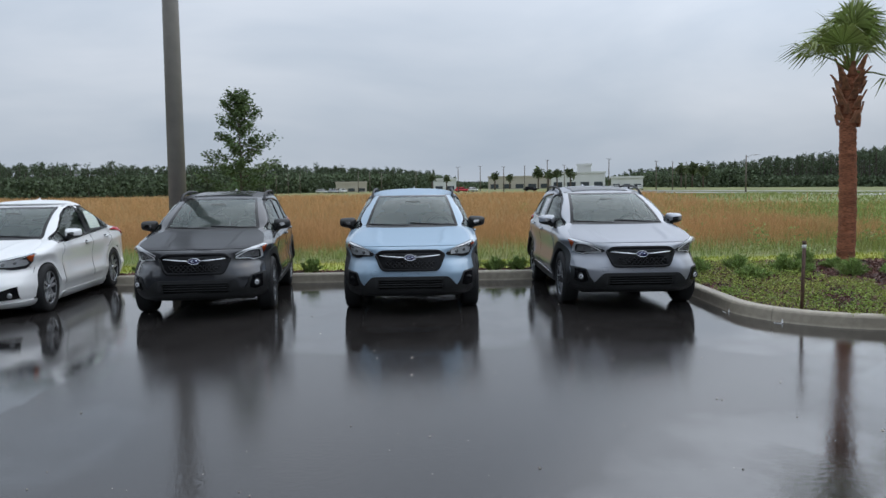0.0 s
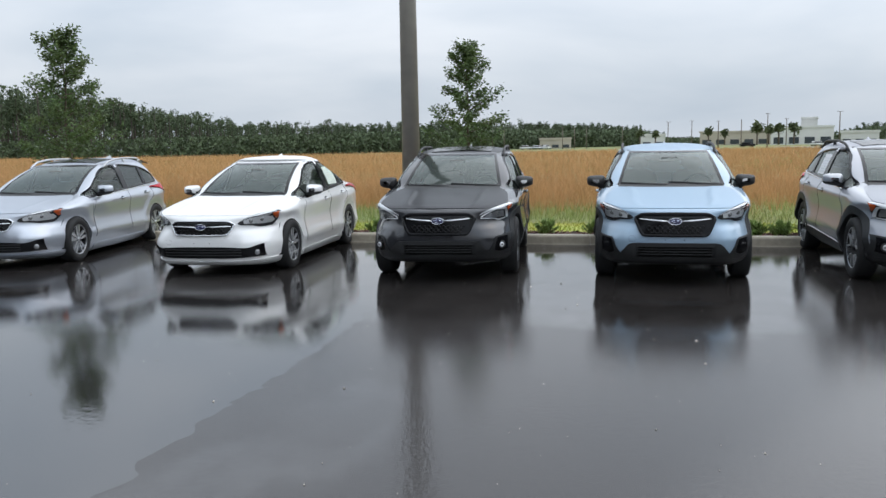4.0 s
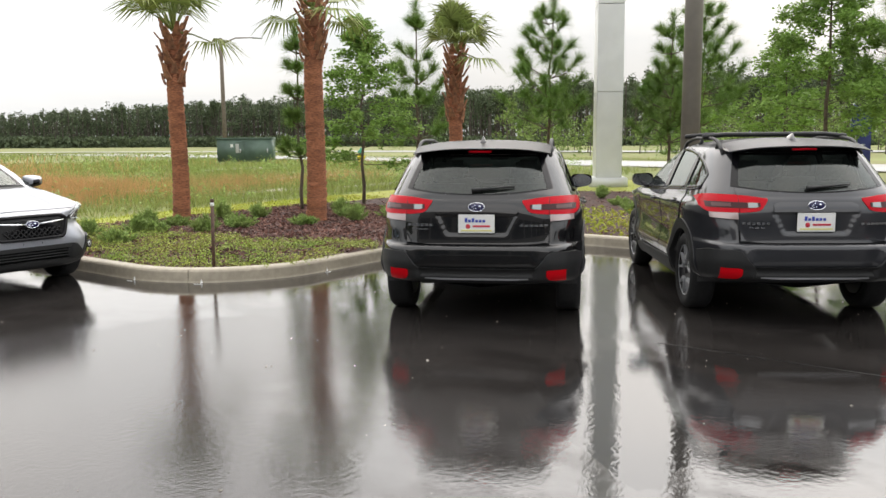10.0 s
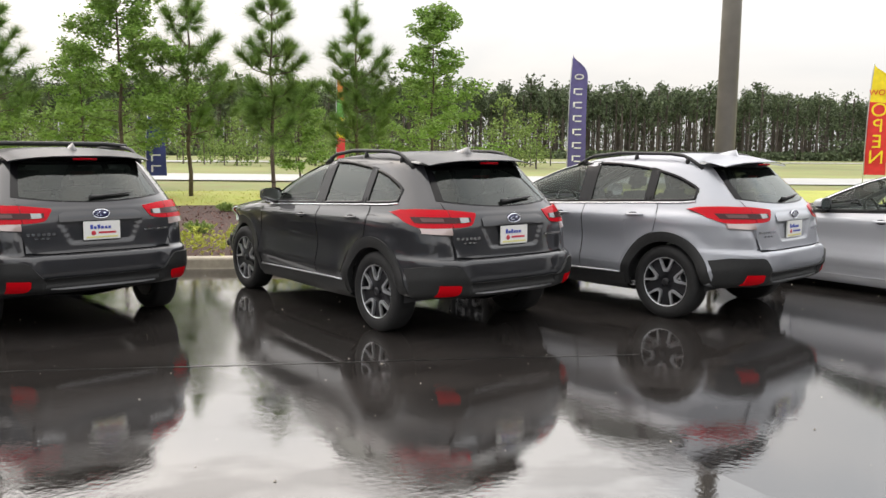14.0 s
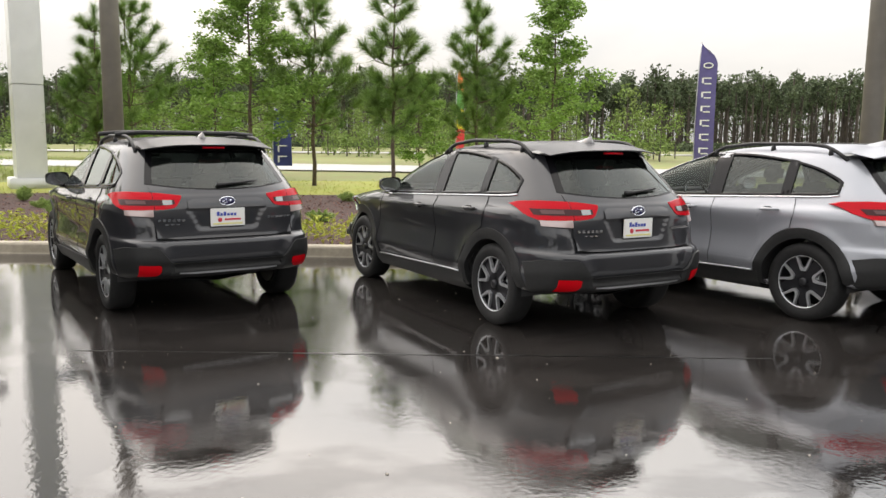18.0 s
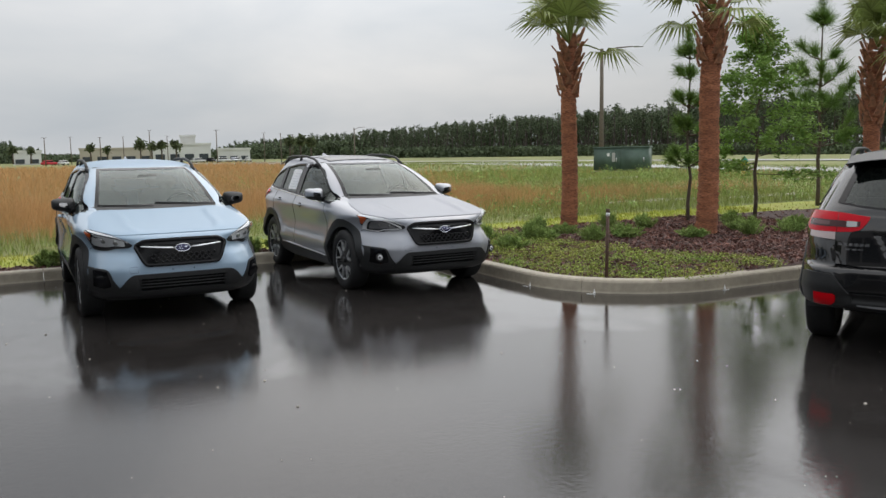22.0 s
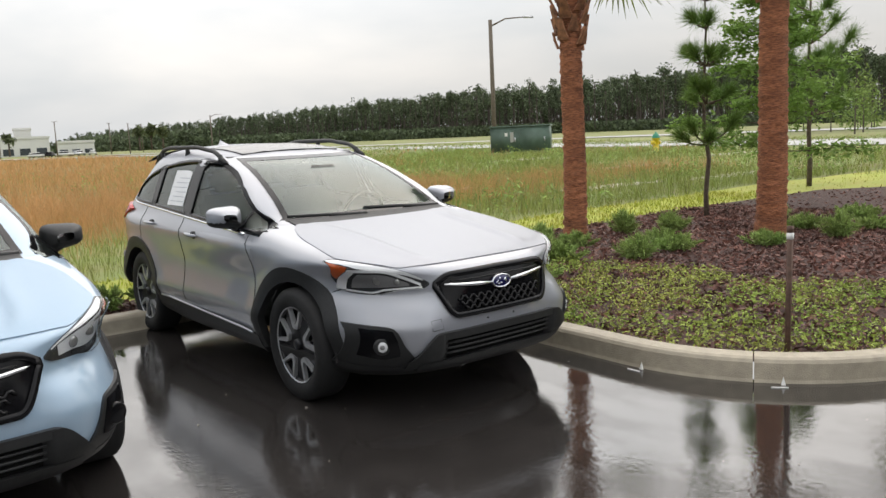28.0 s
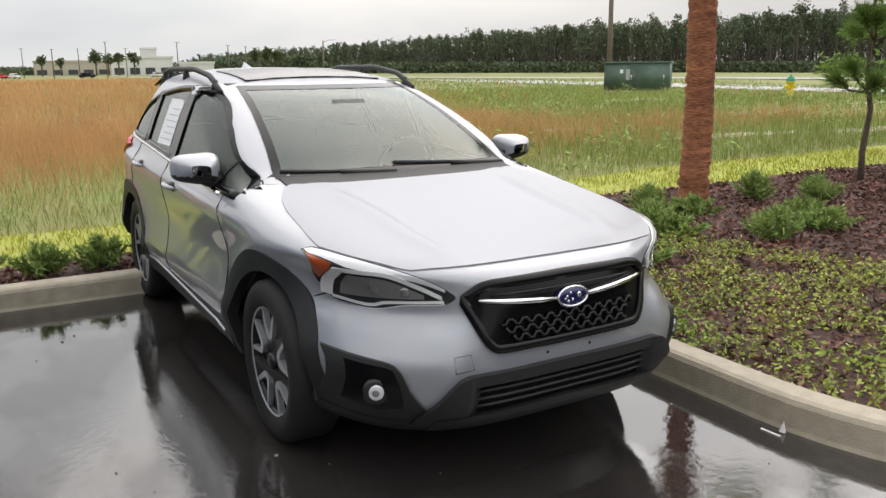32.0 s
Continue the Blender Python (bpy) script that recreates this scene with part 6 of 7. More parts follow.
def leaf_cloud(centres, n, spread, size, seed_rng, flat=.5, long=1.6):
    """Small pointed leaves (four corners) scattered about centres."""
    c = centres[seed_rng.integers(0, len(centres), n)]
    p = c + seed_rng.normal(0, spread, (n, 3))
    d = seed_rng.normal(0, 1, (n, 3))
    d[:, 2] *= flat
    d /= np.linalg.norm(d, axis=1)[:, None]
    e = np.cross(d, seed_rng.normal(0, 1, (n, 3)))
    e /= np.linalg.norm(e, axis=1)[:, None] + 1e-9
    s = size * seed_rng.uniform(.6, 1.3, n)[:, None]
    v = np.stack([p - d * s * long / 2, p + e * s * .32, p + d * s * long / 2, p - e * s * .32], 1)
    f = (np.arange(n)[:, None] * 4 + np.arange(4)).tolist()
    return v.reshape(-1, 3), f


def needles(points, ways, n, length, width, seed_rng, spread=.55):
    """Tufts of thin needles: at each point n of them, fanning about its way."""
    P = np.repeat(points, n, 0)
    W = np.repeat(ways, n, 0) + seed_rng.normal(0, spread, (len(points) * n, 3))
    W /= np.linalg.norm(W, axis=1)[:, None]
    L = length * seed_rng.uniform(.6, 1.1, len(P))[:, None]
    s = np.cross(W, seed_rng.normal(0, 1, W.shape))
    s /= np.linalg.norm(s, axis=1)[:, None] + 1e-9
    v = np.stack([P - s * width / 2, P + s * width / 2, P + W * L + np.c_[np.zeros((len(P), 2)), -L * .12]], 1)
    return v.reshape(-1, 3), (np.arange(len(P))[:, None] * 3 + np.arange(3)).tolist()


def crooked(a, b, bend, seed_rng, n=5):
    a, b = Vector(a), Vector(b)
    return [a.lerp(b, i / n) + Vector(seed_rng.normal(0, bend, 3)) * math.sin(math.pi * i / n) for i in range(n + 1)]


def pine(height, seed, sparse=1.0, wide=1.0):
    """A young long-needled pine: straight stem, whorls of rising limbs, bottle-brush needles."""
    r = np.random.default_rng(seed)
    stem = crooked((0, 0, -.1), (r.normal(0, .04), r.normal(0, .04), height * .97), .03, r, 8)
    trunk = tube(stem, [.055 * (1 - .82 * i / 8) * height / 5 for i in range(9)], 8)
    limbs, pts, ways = [], [], []
    for k in range(9):
        pts.append((stem[8].x, stem[8].y, height * (.86 + .14 * k / 8)))
        ways.append((0, 0, 1))
    levels = int(5 * sparse) + 3
    for li in range(levels):
        low = li / (levels - 1)
        z = height * (.30 + .56 * low + r.uniform(-.02, .02))
        reach = wide * height * (.22 * (1 - .62 * low ** 1.3))
        m = 5 if low < .7 else 3
        for k in range(m):
            a = 2 * math.pi * (k + r.uniform(-.35, .35)) / m + li * 1.3
            far = reach * r.uniform(.6, 1.15)
            tip = Vector((math.cos(a) * far, math.sin(a) * far, z + far * r.uniform(.25, .95)))
            base = Vector((0, 0, z))
            mid = base.lerp(tip, .6) - Vector((0, 0, far * .16))
            path = [base, base.lerp(mid, .6), mid, mid.lerp(tip, .6), tip]
            limbs.append(tube(path, [.018, .015, .012, .009, .006], 5, False))
            for u in (.55, .68, .78, .86, .92, .97, 1.0):
                j = min(3, int(u * 4))
                q = path[j].lerp(path[j + 1], u * 4 - j)
                pts.append(tuple(q))
                ways.append(tuple((tip - mid).normalized() * .9 + Vector((0, 0, .45))))
            if far > .5:
                side = Vector((-math.sin(a), math.cos(a), .5)) * (1 if k % 2 else -1) * far * .28
                twig = [mid, mid + side * .6, mid + side]
                limbs.append(tube(twig, [.008, .006, .004], 4, False))
                for u in (.4, .7, .9, 1.0):
                    pts.append(tuple(mid.lerp(mid + side, u)))
                    ways.append(tuple(side.normalized() + Vector((0, 0, .6))))
    v, f = needles(np.array(pts), np.array(ways), 52, .42 * height / 5, .010, r, .66)
    return joined(trunk, *limbs), (v, f)


def airy_tree(height, seed, leaf=.055, count=3600, width=.30, droop=.12, start=.22):
    """A light-crowned young tree: stem, many thin limbs, small leaves along them."""
    r = np.random.default_rng(seed)
    stem = crooked((0, 0, -.1), (0, 0, height * .98), .03, r, 8)
    wood = [tube(stem, [.045 * (1 - .85 * i / 8) * height / 4 for i in range(9)], 7)]
    centres = [(0, 0, height * q) for q in (.9, .95, 1.0)]
    for k in range(34):
        u = start + (1 - start) * (k / 34) ** .9
        z = height * u
        reach = height * width * (1 - .82 * u ** 1.5) * r.uniform(.7, 1.25)
        a = k * 2.4 + r.uniform(-.4, .4)
        tip = (math.cos(a) * reach, math.sin(a) * reach, z + reach * r.uniform(-.05, .45) - droop * reach)
        path = crooked((0, 0, z), tip, .05 * reach, r, 4)
        wood.append(tube(path, [.014, .011, .009, .006, .003], 4, False))
        for q in np.linspace(.25, 1, 8):
            j = min(3, int(q * 4))
            centres.append(tuple(path[j].lerp(path[j + 1], q * 4 - j)))
    v, f = leaf_cloud(np.array(centres), count, .07 * height / 4, leaf, r)
    return joined(*wood), (v, f)


def plant(name, parts, mats, m, label, category, group="", names=("trunk", "crown")):
    t = thing(name, m, label, category, group)
    (wv, wf), (lv, lf) = parts
    obj(names[0], wv, wf, mats[0], t)
    obj(names[1], np.asarray(lv), lf, mats[1], t, smooth=False)
    return t


def on_land(x, y, turn=0, tilt=0.0):
    return pose(x, y, rise(x, y), tilt, 0, turn)


def build_near_trees():
    g = "young pines on the bed"
    lab = "young long-needled pine on the mulched bed"
    for x, y, h, seed, sparse, wide, turn in ((10.15, 14.0, 3.65, 11, .45, .55, 20), (15.9, 15.6, 4.9, 12, .5, .7, 70), (19.6, 13.8, 5.4, 13, .9, 1.0, 0), (19.2, 10.0, 4.4, 14, 1.0, .9, 40), (22.3, 10.3, 5.5, 13, .9, 1.0, 130), (22.5, 5.2, 5.8, 15, 1.0, 1.0, 10), (18.7, 2.7, 5.3, 16, .8, .8, 200), (20.7, .6, 5.1, 17, 1.0, .9, 90)):
        plant("pine_tree", pine(h, seed, sparse, wide), (BARK, PINE_LEAF), on_land(x, y, turn), lab, "tree", g)
    g = "feathery young trees"
    lab = "feathery light green young cypress on the bed"
    for x, y, h, seed, n in ((12.3, 14.3, 4.0, 21, 3200), (21.2, 6.7, 6.0, 22, 5200), (21.5, -1.5, 5.2, 23, 3600), (24.6, 8.6, 4.3, 24, 4200), (23.5, 2.2, 3.2, 25, 2600), (26.5, 12.2, 3.4, 26, 2600)):
        plant("cypress_tree", airy_tree(h, seed, .085 if h > 4.5 else .068, int(n * 2.8), .40, .05), (BARK, SOFT_LEAF), on_land(x, y, seed * 31), lab, "tree", g)
    for x, y, h, seed in ((-4.0, 18.7, 3.55, 31), (-12.1, 16.3, 3.9, 32)):
        plant("oak_sapling", airy_tree(h, seed, .052, 10000, .28, -.35, .14), (BARK, OAK_LEAF), on_land(x, y, seed * 17), "slender young oak with dark green leaves beyond the kerb", "tree", "young oaks")


build_near_trees()


def palm(x, y, radius, boots_from, top, lean, seed, fronds=15, turn=0.0):
    """A transplanted cabbage palm: ringed red-brown trunk, crossed leaf boots under a crown of fans."""
    r = np.random.default_rng(seed)
    t = thing("palm_tree", on_land(x, y), "cabbage palm with a red-brown trunk and criss-crossed leaf boots", "tree", "palms on the bed")
    spine = lambda z: Vector((lean[0] * z / top + .02 * math.sin(z * 2), lean[1] * z / top, z))
    n, sides = 96, 22
    vs, fs = [], []
    for i in range(n + 1):
        z = -.15 + (top + .15) * i / n
        flare = 1 + .10 * math.exp(-max(z, 0) * 3)
        for k in range(sides):
            a = 2 * math.pi * k / sides
            rr = radius * flare * (1 - .10 * z / top) * (1 + .045 * math.sin(z * 62 + 1.2 * math.sin(a * 2 + z)) + .035 * r.normal())
            p = spine(z)
            vs.append((p.x + rr * math.cos(a), p.y + rr * math.sin(a), z))
    for i in range(n):
        for k in range(sides):
            a, b = i * sides + k, i * sides + (k + 1) % sides
            fs.append((a, b, b + sides, a + sides))
    obj("trunk", vs, fs, PALM_BARK, t)
    z, k = boots_from, 0
    while z < top + .12:
        u = (z - boots_from) / (top - boots_from)
        a = k * 2.399 + r.uniform(-.15, .15)
        c = spine(z) + Vector((math.cos(a), math.sin(a), 0)) * radius * .80
        out, up = Vector((math.cos(a), math.sin(a), 0)), Vector((0, 0, 1))
        side = Vector((-math.sin(a), math.cos(a), 0))
        w, ln, flare = .055 + .02 * r.random(), .17 + .10 * r.random(), .03 + .13 * (u * (1.6 - u)) * r.uniform(.6, 1.4)
        pts = []
        for s_ in (-1, 1):
            for (q, ww, oo) in ((0, 1.2, .02), (.5, .75, .045 + flare * .35), (1, .42, .04 + flare)):
                for th in (0, .028):
                    pts.append(tuple(c + side * s_ * w * ww + up * (ln * q) + out * (oo + th)))
        f = [(1, 3, 9, 7), (3, 5, 11, 9), (0, 6, 8, 2), (2, 8, 10, 4), (0, 2, 3, 1), (2, 4, 5, 3), (6, 7, 9, 8), (8, 9, 11, 10), (4, 10, 11, 5)]
        obj("leaf_boot", pts, f, PALM_BOOT, t, smooth=False)
        z += .030
        k += 1
    for k in range(fronds):
        a = k * 2.399 + r.uniform(-.3, .3) + turn
        el = radians(r.choice([80, 70, 60, 45, 25, -10]) + r.uniform(-8, 8)) if k > 3 else radians(75 + 4 * k)
        d = Vector((math.cos(a) * math.cos(el), math.sin(a) * math.cos(el), math.sin(el)))
        base = spine(top) + Vector((0, 0, .05))
        ln = r.uniform(.55, .85)
        hub = base + d * ln + Vector((0, 0, -.06 * ln))
        stalk = tube([base, base + d * ln * .5 + Vector((0, 0, .02)), hub], [.022, .014, .010], 5)
        side = d.cross(Vector((0, 0, 1))).normalized()
        nrm = side.cross(d).normalized()
        lv, lf = [], []
        m = 30
        for q in range(m):
            b = radians(-105 + 210 * q / (m - 1))
            w = (d * math.cos(b) + side * math.sin(b)).normalized()
            L = r.uniform(.55, .78) * (1 - .25 * abs(q / (m - 1) - .5))
            tang = (side * math.cos(b) - d * math.sin(b)) * .020
            mid = hub + w * L * .55 + nrm * .03
            tip = hub + w * L + Vector((0, 0, -L * r.uniform(.15, .45)))
            i0 = len(lv)
            lv += [tuple(hub), tuple(mid + tang), tuple(mid - tang), tuple(tip)]
            lf += [(i0, i0 + 1, i0 + 2), (i0 + 1, i0 + 3, i0 + 2)]
        obj("frond", *joined(stalk, (lv, lf)), PALM_LEAF, t, smooth=False)
    return t


palm(7.16, 13.80, .140, 2.30, 3.15, (.03, 0), 41)
palm(8.72, 12.13, .168, 2.68, 3.55, (.04, -.02), 42)
palm(12.5, 11.9, .145, 1.75, 3.10, (.05, 0), 43, 16, .6)


def build_bed_cover():
    isl = KERB[3:22]
    def band_ok(a, b):
        if inside(LOT, a, b) or not (3.9 < a < 10.5 and 8.7 < b < 14.8):
            return False
        d = path_gap(isl, a, b)
        edge = 2.15 + .35 * noise.noise(Vector((a * 1.2, b * 1.2, 0)))
        thin = noise.noise(Vector((a * 2.2, b * 2.2, 4.0)))
        return .17 < d < edge and thin > -.20
    x, y = spots(84000, 3.9, 10.5, 8.7, 14.6, band_ok)
    c = np.c_[x, y, [rise(a, b) + rg.uniform(.015, .085) for a, b in zip(x, y)]]
    v, f = leaf_cloud(c, len(c), .012, .0225, rg, .55, 1.3)
    stuff("groundcover", v, f, COVER_LEAF, "low yellow-green leafy groundcover along the kerb", "groundcover")
    def strip_ok(a, b):
        return not inside(LOT, a, b) and inside(BED, a, b) and 9.5 < a < 12.3 and -6 < b < 8.7 and path_gap(KERB[-6:], a, b) > .2
    x, y = spots(9000, 9.5, 12.0, -6, 8.7, strip_ok)
    c = np.c_[x, y, [rise(a, b) + rg.uniform(.02, .22) for a, b in zip(x, y)]]
    v, f = leaf_cloud(c, len(c), .02, .05, rg, .6, 1.6)
    stuff("groundcover", v, f, LAWN_BLADE, "yellow-green liriope-like tufts along the far kerb", "groundcover")
    ok = lambda a, b: inside(BED, a, b) and not inside(LOT, a, b) and path_gap(KERB[2:], a, b) > .17
    parts = []
    for n, x0, x1, y0, y1 in ((40000, 3.9, 12, 8.7, 15), (6000, -6, 4, 14.05, 14.95), (9000, 9.5, 19, -4, 15)):
        x, y = spots(n, x0, x1, y0, y1, ok)
        parts.append(np.c_[x, y])
    xy = np.concatenate(parts)
    c = np.c_[xy, [rise(a, b) + rg.uniform(.004, .022) for a, b in xy]]
    v, f = leaf_cloud(c, len(c), .005, .036, rg, .45, 1.9)
    stuff("mulch_chips", v, f, CHIP, "dark red-brown bark mulch chips on the bed", "mulch")


build_bed_cover()


def shrub(seed, height, spread_w, tall):
    """A low shrub: many thin rising stems with narrow leaves."""
    r = np.random.default_rng(seed)
    stems, pts, ways = [], [], []
    for k in range(30):
        a, q = r.uniform(0, 2 * math.pi), r.uniform(.1, 1)
        tip = Vector((math.cos(a) * q * spread_w, math.sin(a) * q * spread_w, height * (1.05 - .5 * q) * r.uniform(.7, 1.1)))
        base = Vector((tip.x * .2, tip.y * .2, -.02))
        stems.append(tube([base, base.lerp(tip, .5) + Vector((0, 0, .03)), tip], [.005, .004, .002], 4, False))
        for u in np.linspace(.3, 1, 9):
            pts.append(tuple(base.lerp(tip, u)))
            ways.append(tuple((tip - base).normalized() + Vector((0, 0, .3))))
    v, f = needles(np.array(pts), np.array(ways), 6, .11 if tall else .075, .013 if tall else .022, r, .7)
    return joined(*stems), (v, f)


def build_shrubs():
    kinds = []
    for k in range(4):
        t = plant("shrub", shrub(50 + k, (.26, .19, .28, .16)[k], (.22, .28, .20, .27)[k], k % 2 == 0), (BARK, SHRUB_LEAF), on_land((5.2, 6.0, 6.4, 7.3)[k], (13.4, 12.9, 13.6, 12.4)[k], k * 70), "bushy green shrub on the mulch bed", "shrub", "shrubs on the bed", ("stem", "foliage"))
        kinds.append(t)
    r = random.Random(8)
    places = [(4.6, 13.2), (5.0, 12.5), (5.6, 13.0), (6.9, 13.5), (6.6, 12.2), (7.6, 12.9), (8.0, 13.6), (8.2, 11.9), (8.6, 13.3), (9.5, 12.2), (9.0, 11.4), (9.9, 11.6), (10.0, 12.9), (10.6, 12.0), (10.9, 11.2), (11.3, 12.6), (11.7, 11.8), (12.1, 10.9), (12.9, 11.0), (13.2, 9.8), (12.0, 9.6), (13.6, 8.6), (12.6, 7.9), (14.8, 9.2), (15.5, 7.4), (13.5, 6.2), (16.4, 10.6), (14.6, 4.6), (16.0, 2.6), (12.8, 3.6), (15.0, .4), (13.0, -1.0), (17.4, 6.0), (17.6, 3.8)]
    for i, (x, y) in enumerate(places):
        copy_thing(kinds[i % 4], pose(x + r.uniform(-.15, .15), y + r.uniform(-.15, .15), rise(x, y), 0, 0, r.uniform(0, 360)))
    small = plant("shrub", shrub(60, .24, .20, False), (BARK, SHRUB_LEAF), on_land(-4.75, 14.5), "small dark green shrub behind the kerb between parked cars", "shrub", "shrubs behind the kerb", ("stem", "foliage"))
    for x in (-10.9, -7.6, -7.1, -1.85, -1.05, -.8, .95, 1.35, 1.75, 2.2):
        copy_thing(small, pose(x, 14.48 + r.uniform(-.08, .12), rise(x, 14.5), 0, 0, r.uniform(0, 360)))


build_shrubs()


def build_weeds():
    """Clumps of broad weeds, and bare pale sand where the field was dug over."""
    r = np.random.default_rng(91)
    cs = []
    while len(cs) < 420:
        x, y = r.uniform(4, 40), r.uniform(16.5, 44)
        if outside_lawn(x, y) and not 30 < x < 42 and noise.noise(Vector((x * .2, y * .2, 8))) > -.05:
            cs.append((x, y, rise(x, y) + r.uniform(.05, .28)))
    v, f = leaf_cloud(np.array(cs), 14000, .16, .050, r, .8, 2.2)
    stuff("field_weeds", v, f, SHRUB_LEAF, "clumps of broad green weeds in the field", "weeds")
    sand = material("bare_sand", (0.42, 0.38, 0.31), 0.9, scale=4, vary=.3, bump=.5, bump_scale=12)
    vs, fs = [], []
    for cx, cy, a, b in ((23.0, 31.5, 2.6, .7), (19.5, 24.0, 1.8, .5), (14.5, 19.6, 1.7, .35), (18.6, 18.6, 2.2, .4), (27.0, 24.5, 2.0, .5), (12.2, 22.5, .9, .3)):
        n0 = len(vs)
        vs.append((cx, cy, rise(cx, cy) + .06))
        for k in range(28):
            t = 2 * math.pi * k / 28
            q = 1 + .45 * noise.noise(Vector((math.cos(t) * 2 + cx, math.sin(t) * 2 + cy, 1)))
            x, y = cx + a * q * math.cos(t + .5) , cy + b * q * math.sin(t)
            vs.append((x, y, rise(x, y) + .008))
        fs += [(n0, n0 + 1 + k, n0 + 1 + (k + 1) % 28) for k in range(28)]
    stuff("sand_patch", vs, fs, sand, "bare pale sand patches among the field grass", "sand")


build_weeds()


def build_thicket():
    """A light green belt of saplings and scrub between the road and the tall woods."""
    r = np.random.default_rng(123)
    cs, trunks = [], []
    for k in range(95):
        b, d = radians(r.uniform(-106, -57)), r.uniform(52, 84)
        x, y = -1.3 - d * math.sin(b), 1.7 + d * math.cos(b)
        h = r.uniform(1.2, 4.8)
        z0 = rise(x, y)
        trunks.append(tube([(x, y, z0 - .1), (x + r.normal(0, .1), y, z0 + h * .9)], [.05, .02], 5))
        for _ in range(16):
            u = r.random() ** .8
            cs.append((x + r.normal(0, .9 * (1.15 - u)), y + r.normal(0, .9 * (1.15 - u)), z0 + .2 + h * u))
    v, f = leaf_cloud(np.array(cs), 26000, .22, .17, r, .7, 1.5)
    stuff("sapling_thicket", v, f, FAR_LEAF_LIGHT, "light green belt of saplings before the tall woods", "thicket")
    tv, tf = joined(*trunks)
    stuff("sapling_stems", tv, tf, FAR_BARK, "thin stems in the sapling belt", "thicket")


build_thicket()

# ---- distance: woods, town, poles, cabinet, hydrant, flags, sign column ----
def polar(bearing, d, eye=(-1.0, 2.0)):
    """A place d metres off at a bearing in degrees, to the left of north."""
    return eye[0] - d * math.sin(radians(bearing)), eye[1] + d * math.cos(radians(bearing))


TOPS = [(-150, 2.2), (-132, 2.6), (-124, 3.4), (-116, 4.0), (-102, 4.3), (-94, 4.5), (-75, 4.2), (-58, 3.4), (-48, 2.9), (-37, 2.4), (-32, 2.1), (-26, 1.65), (-21.5, 1.3), (-16, .95), (-13.8, .75), (-13, .35), (-3, .2), (-1.2, .3), (0, .95), (4, 1.15), (10, 1.4), (20, 1.5), (26, 1.7), (32, 2.7), (38, 3.7), (43, 4.1), (60, 4.4), (75, 4.4)]
FARS = [(-150, 200), (-124, 190), (-95, 165), (-60, 205), (-45, 250), (-22, 330), (-8, 470), (4, 380), (12, 310), (36, 190), (60, 140), (75, 140)]


def unit(a):
    return a / np.linalg.norm(a, axis=1)[:, None]


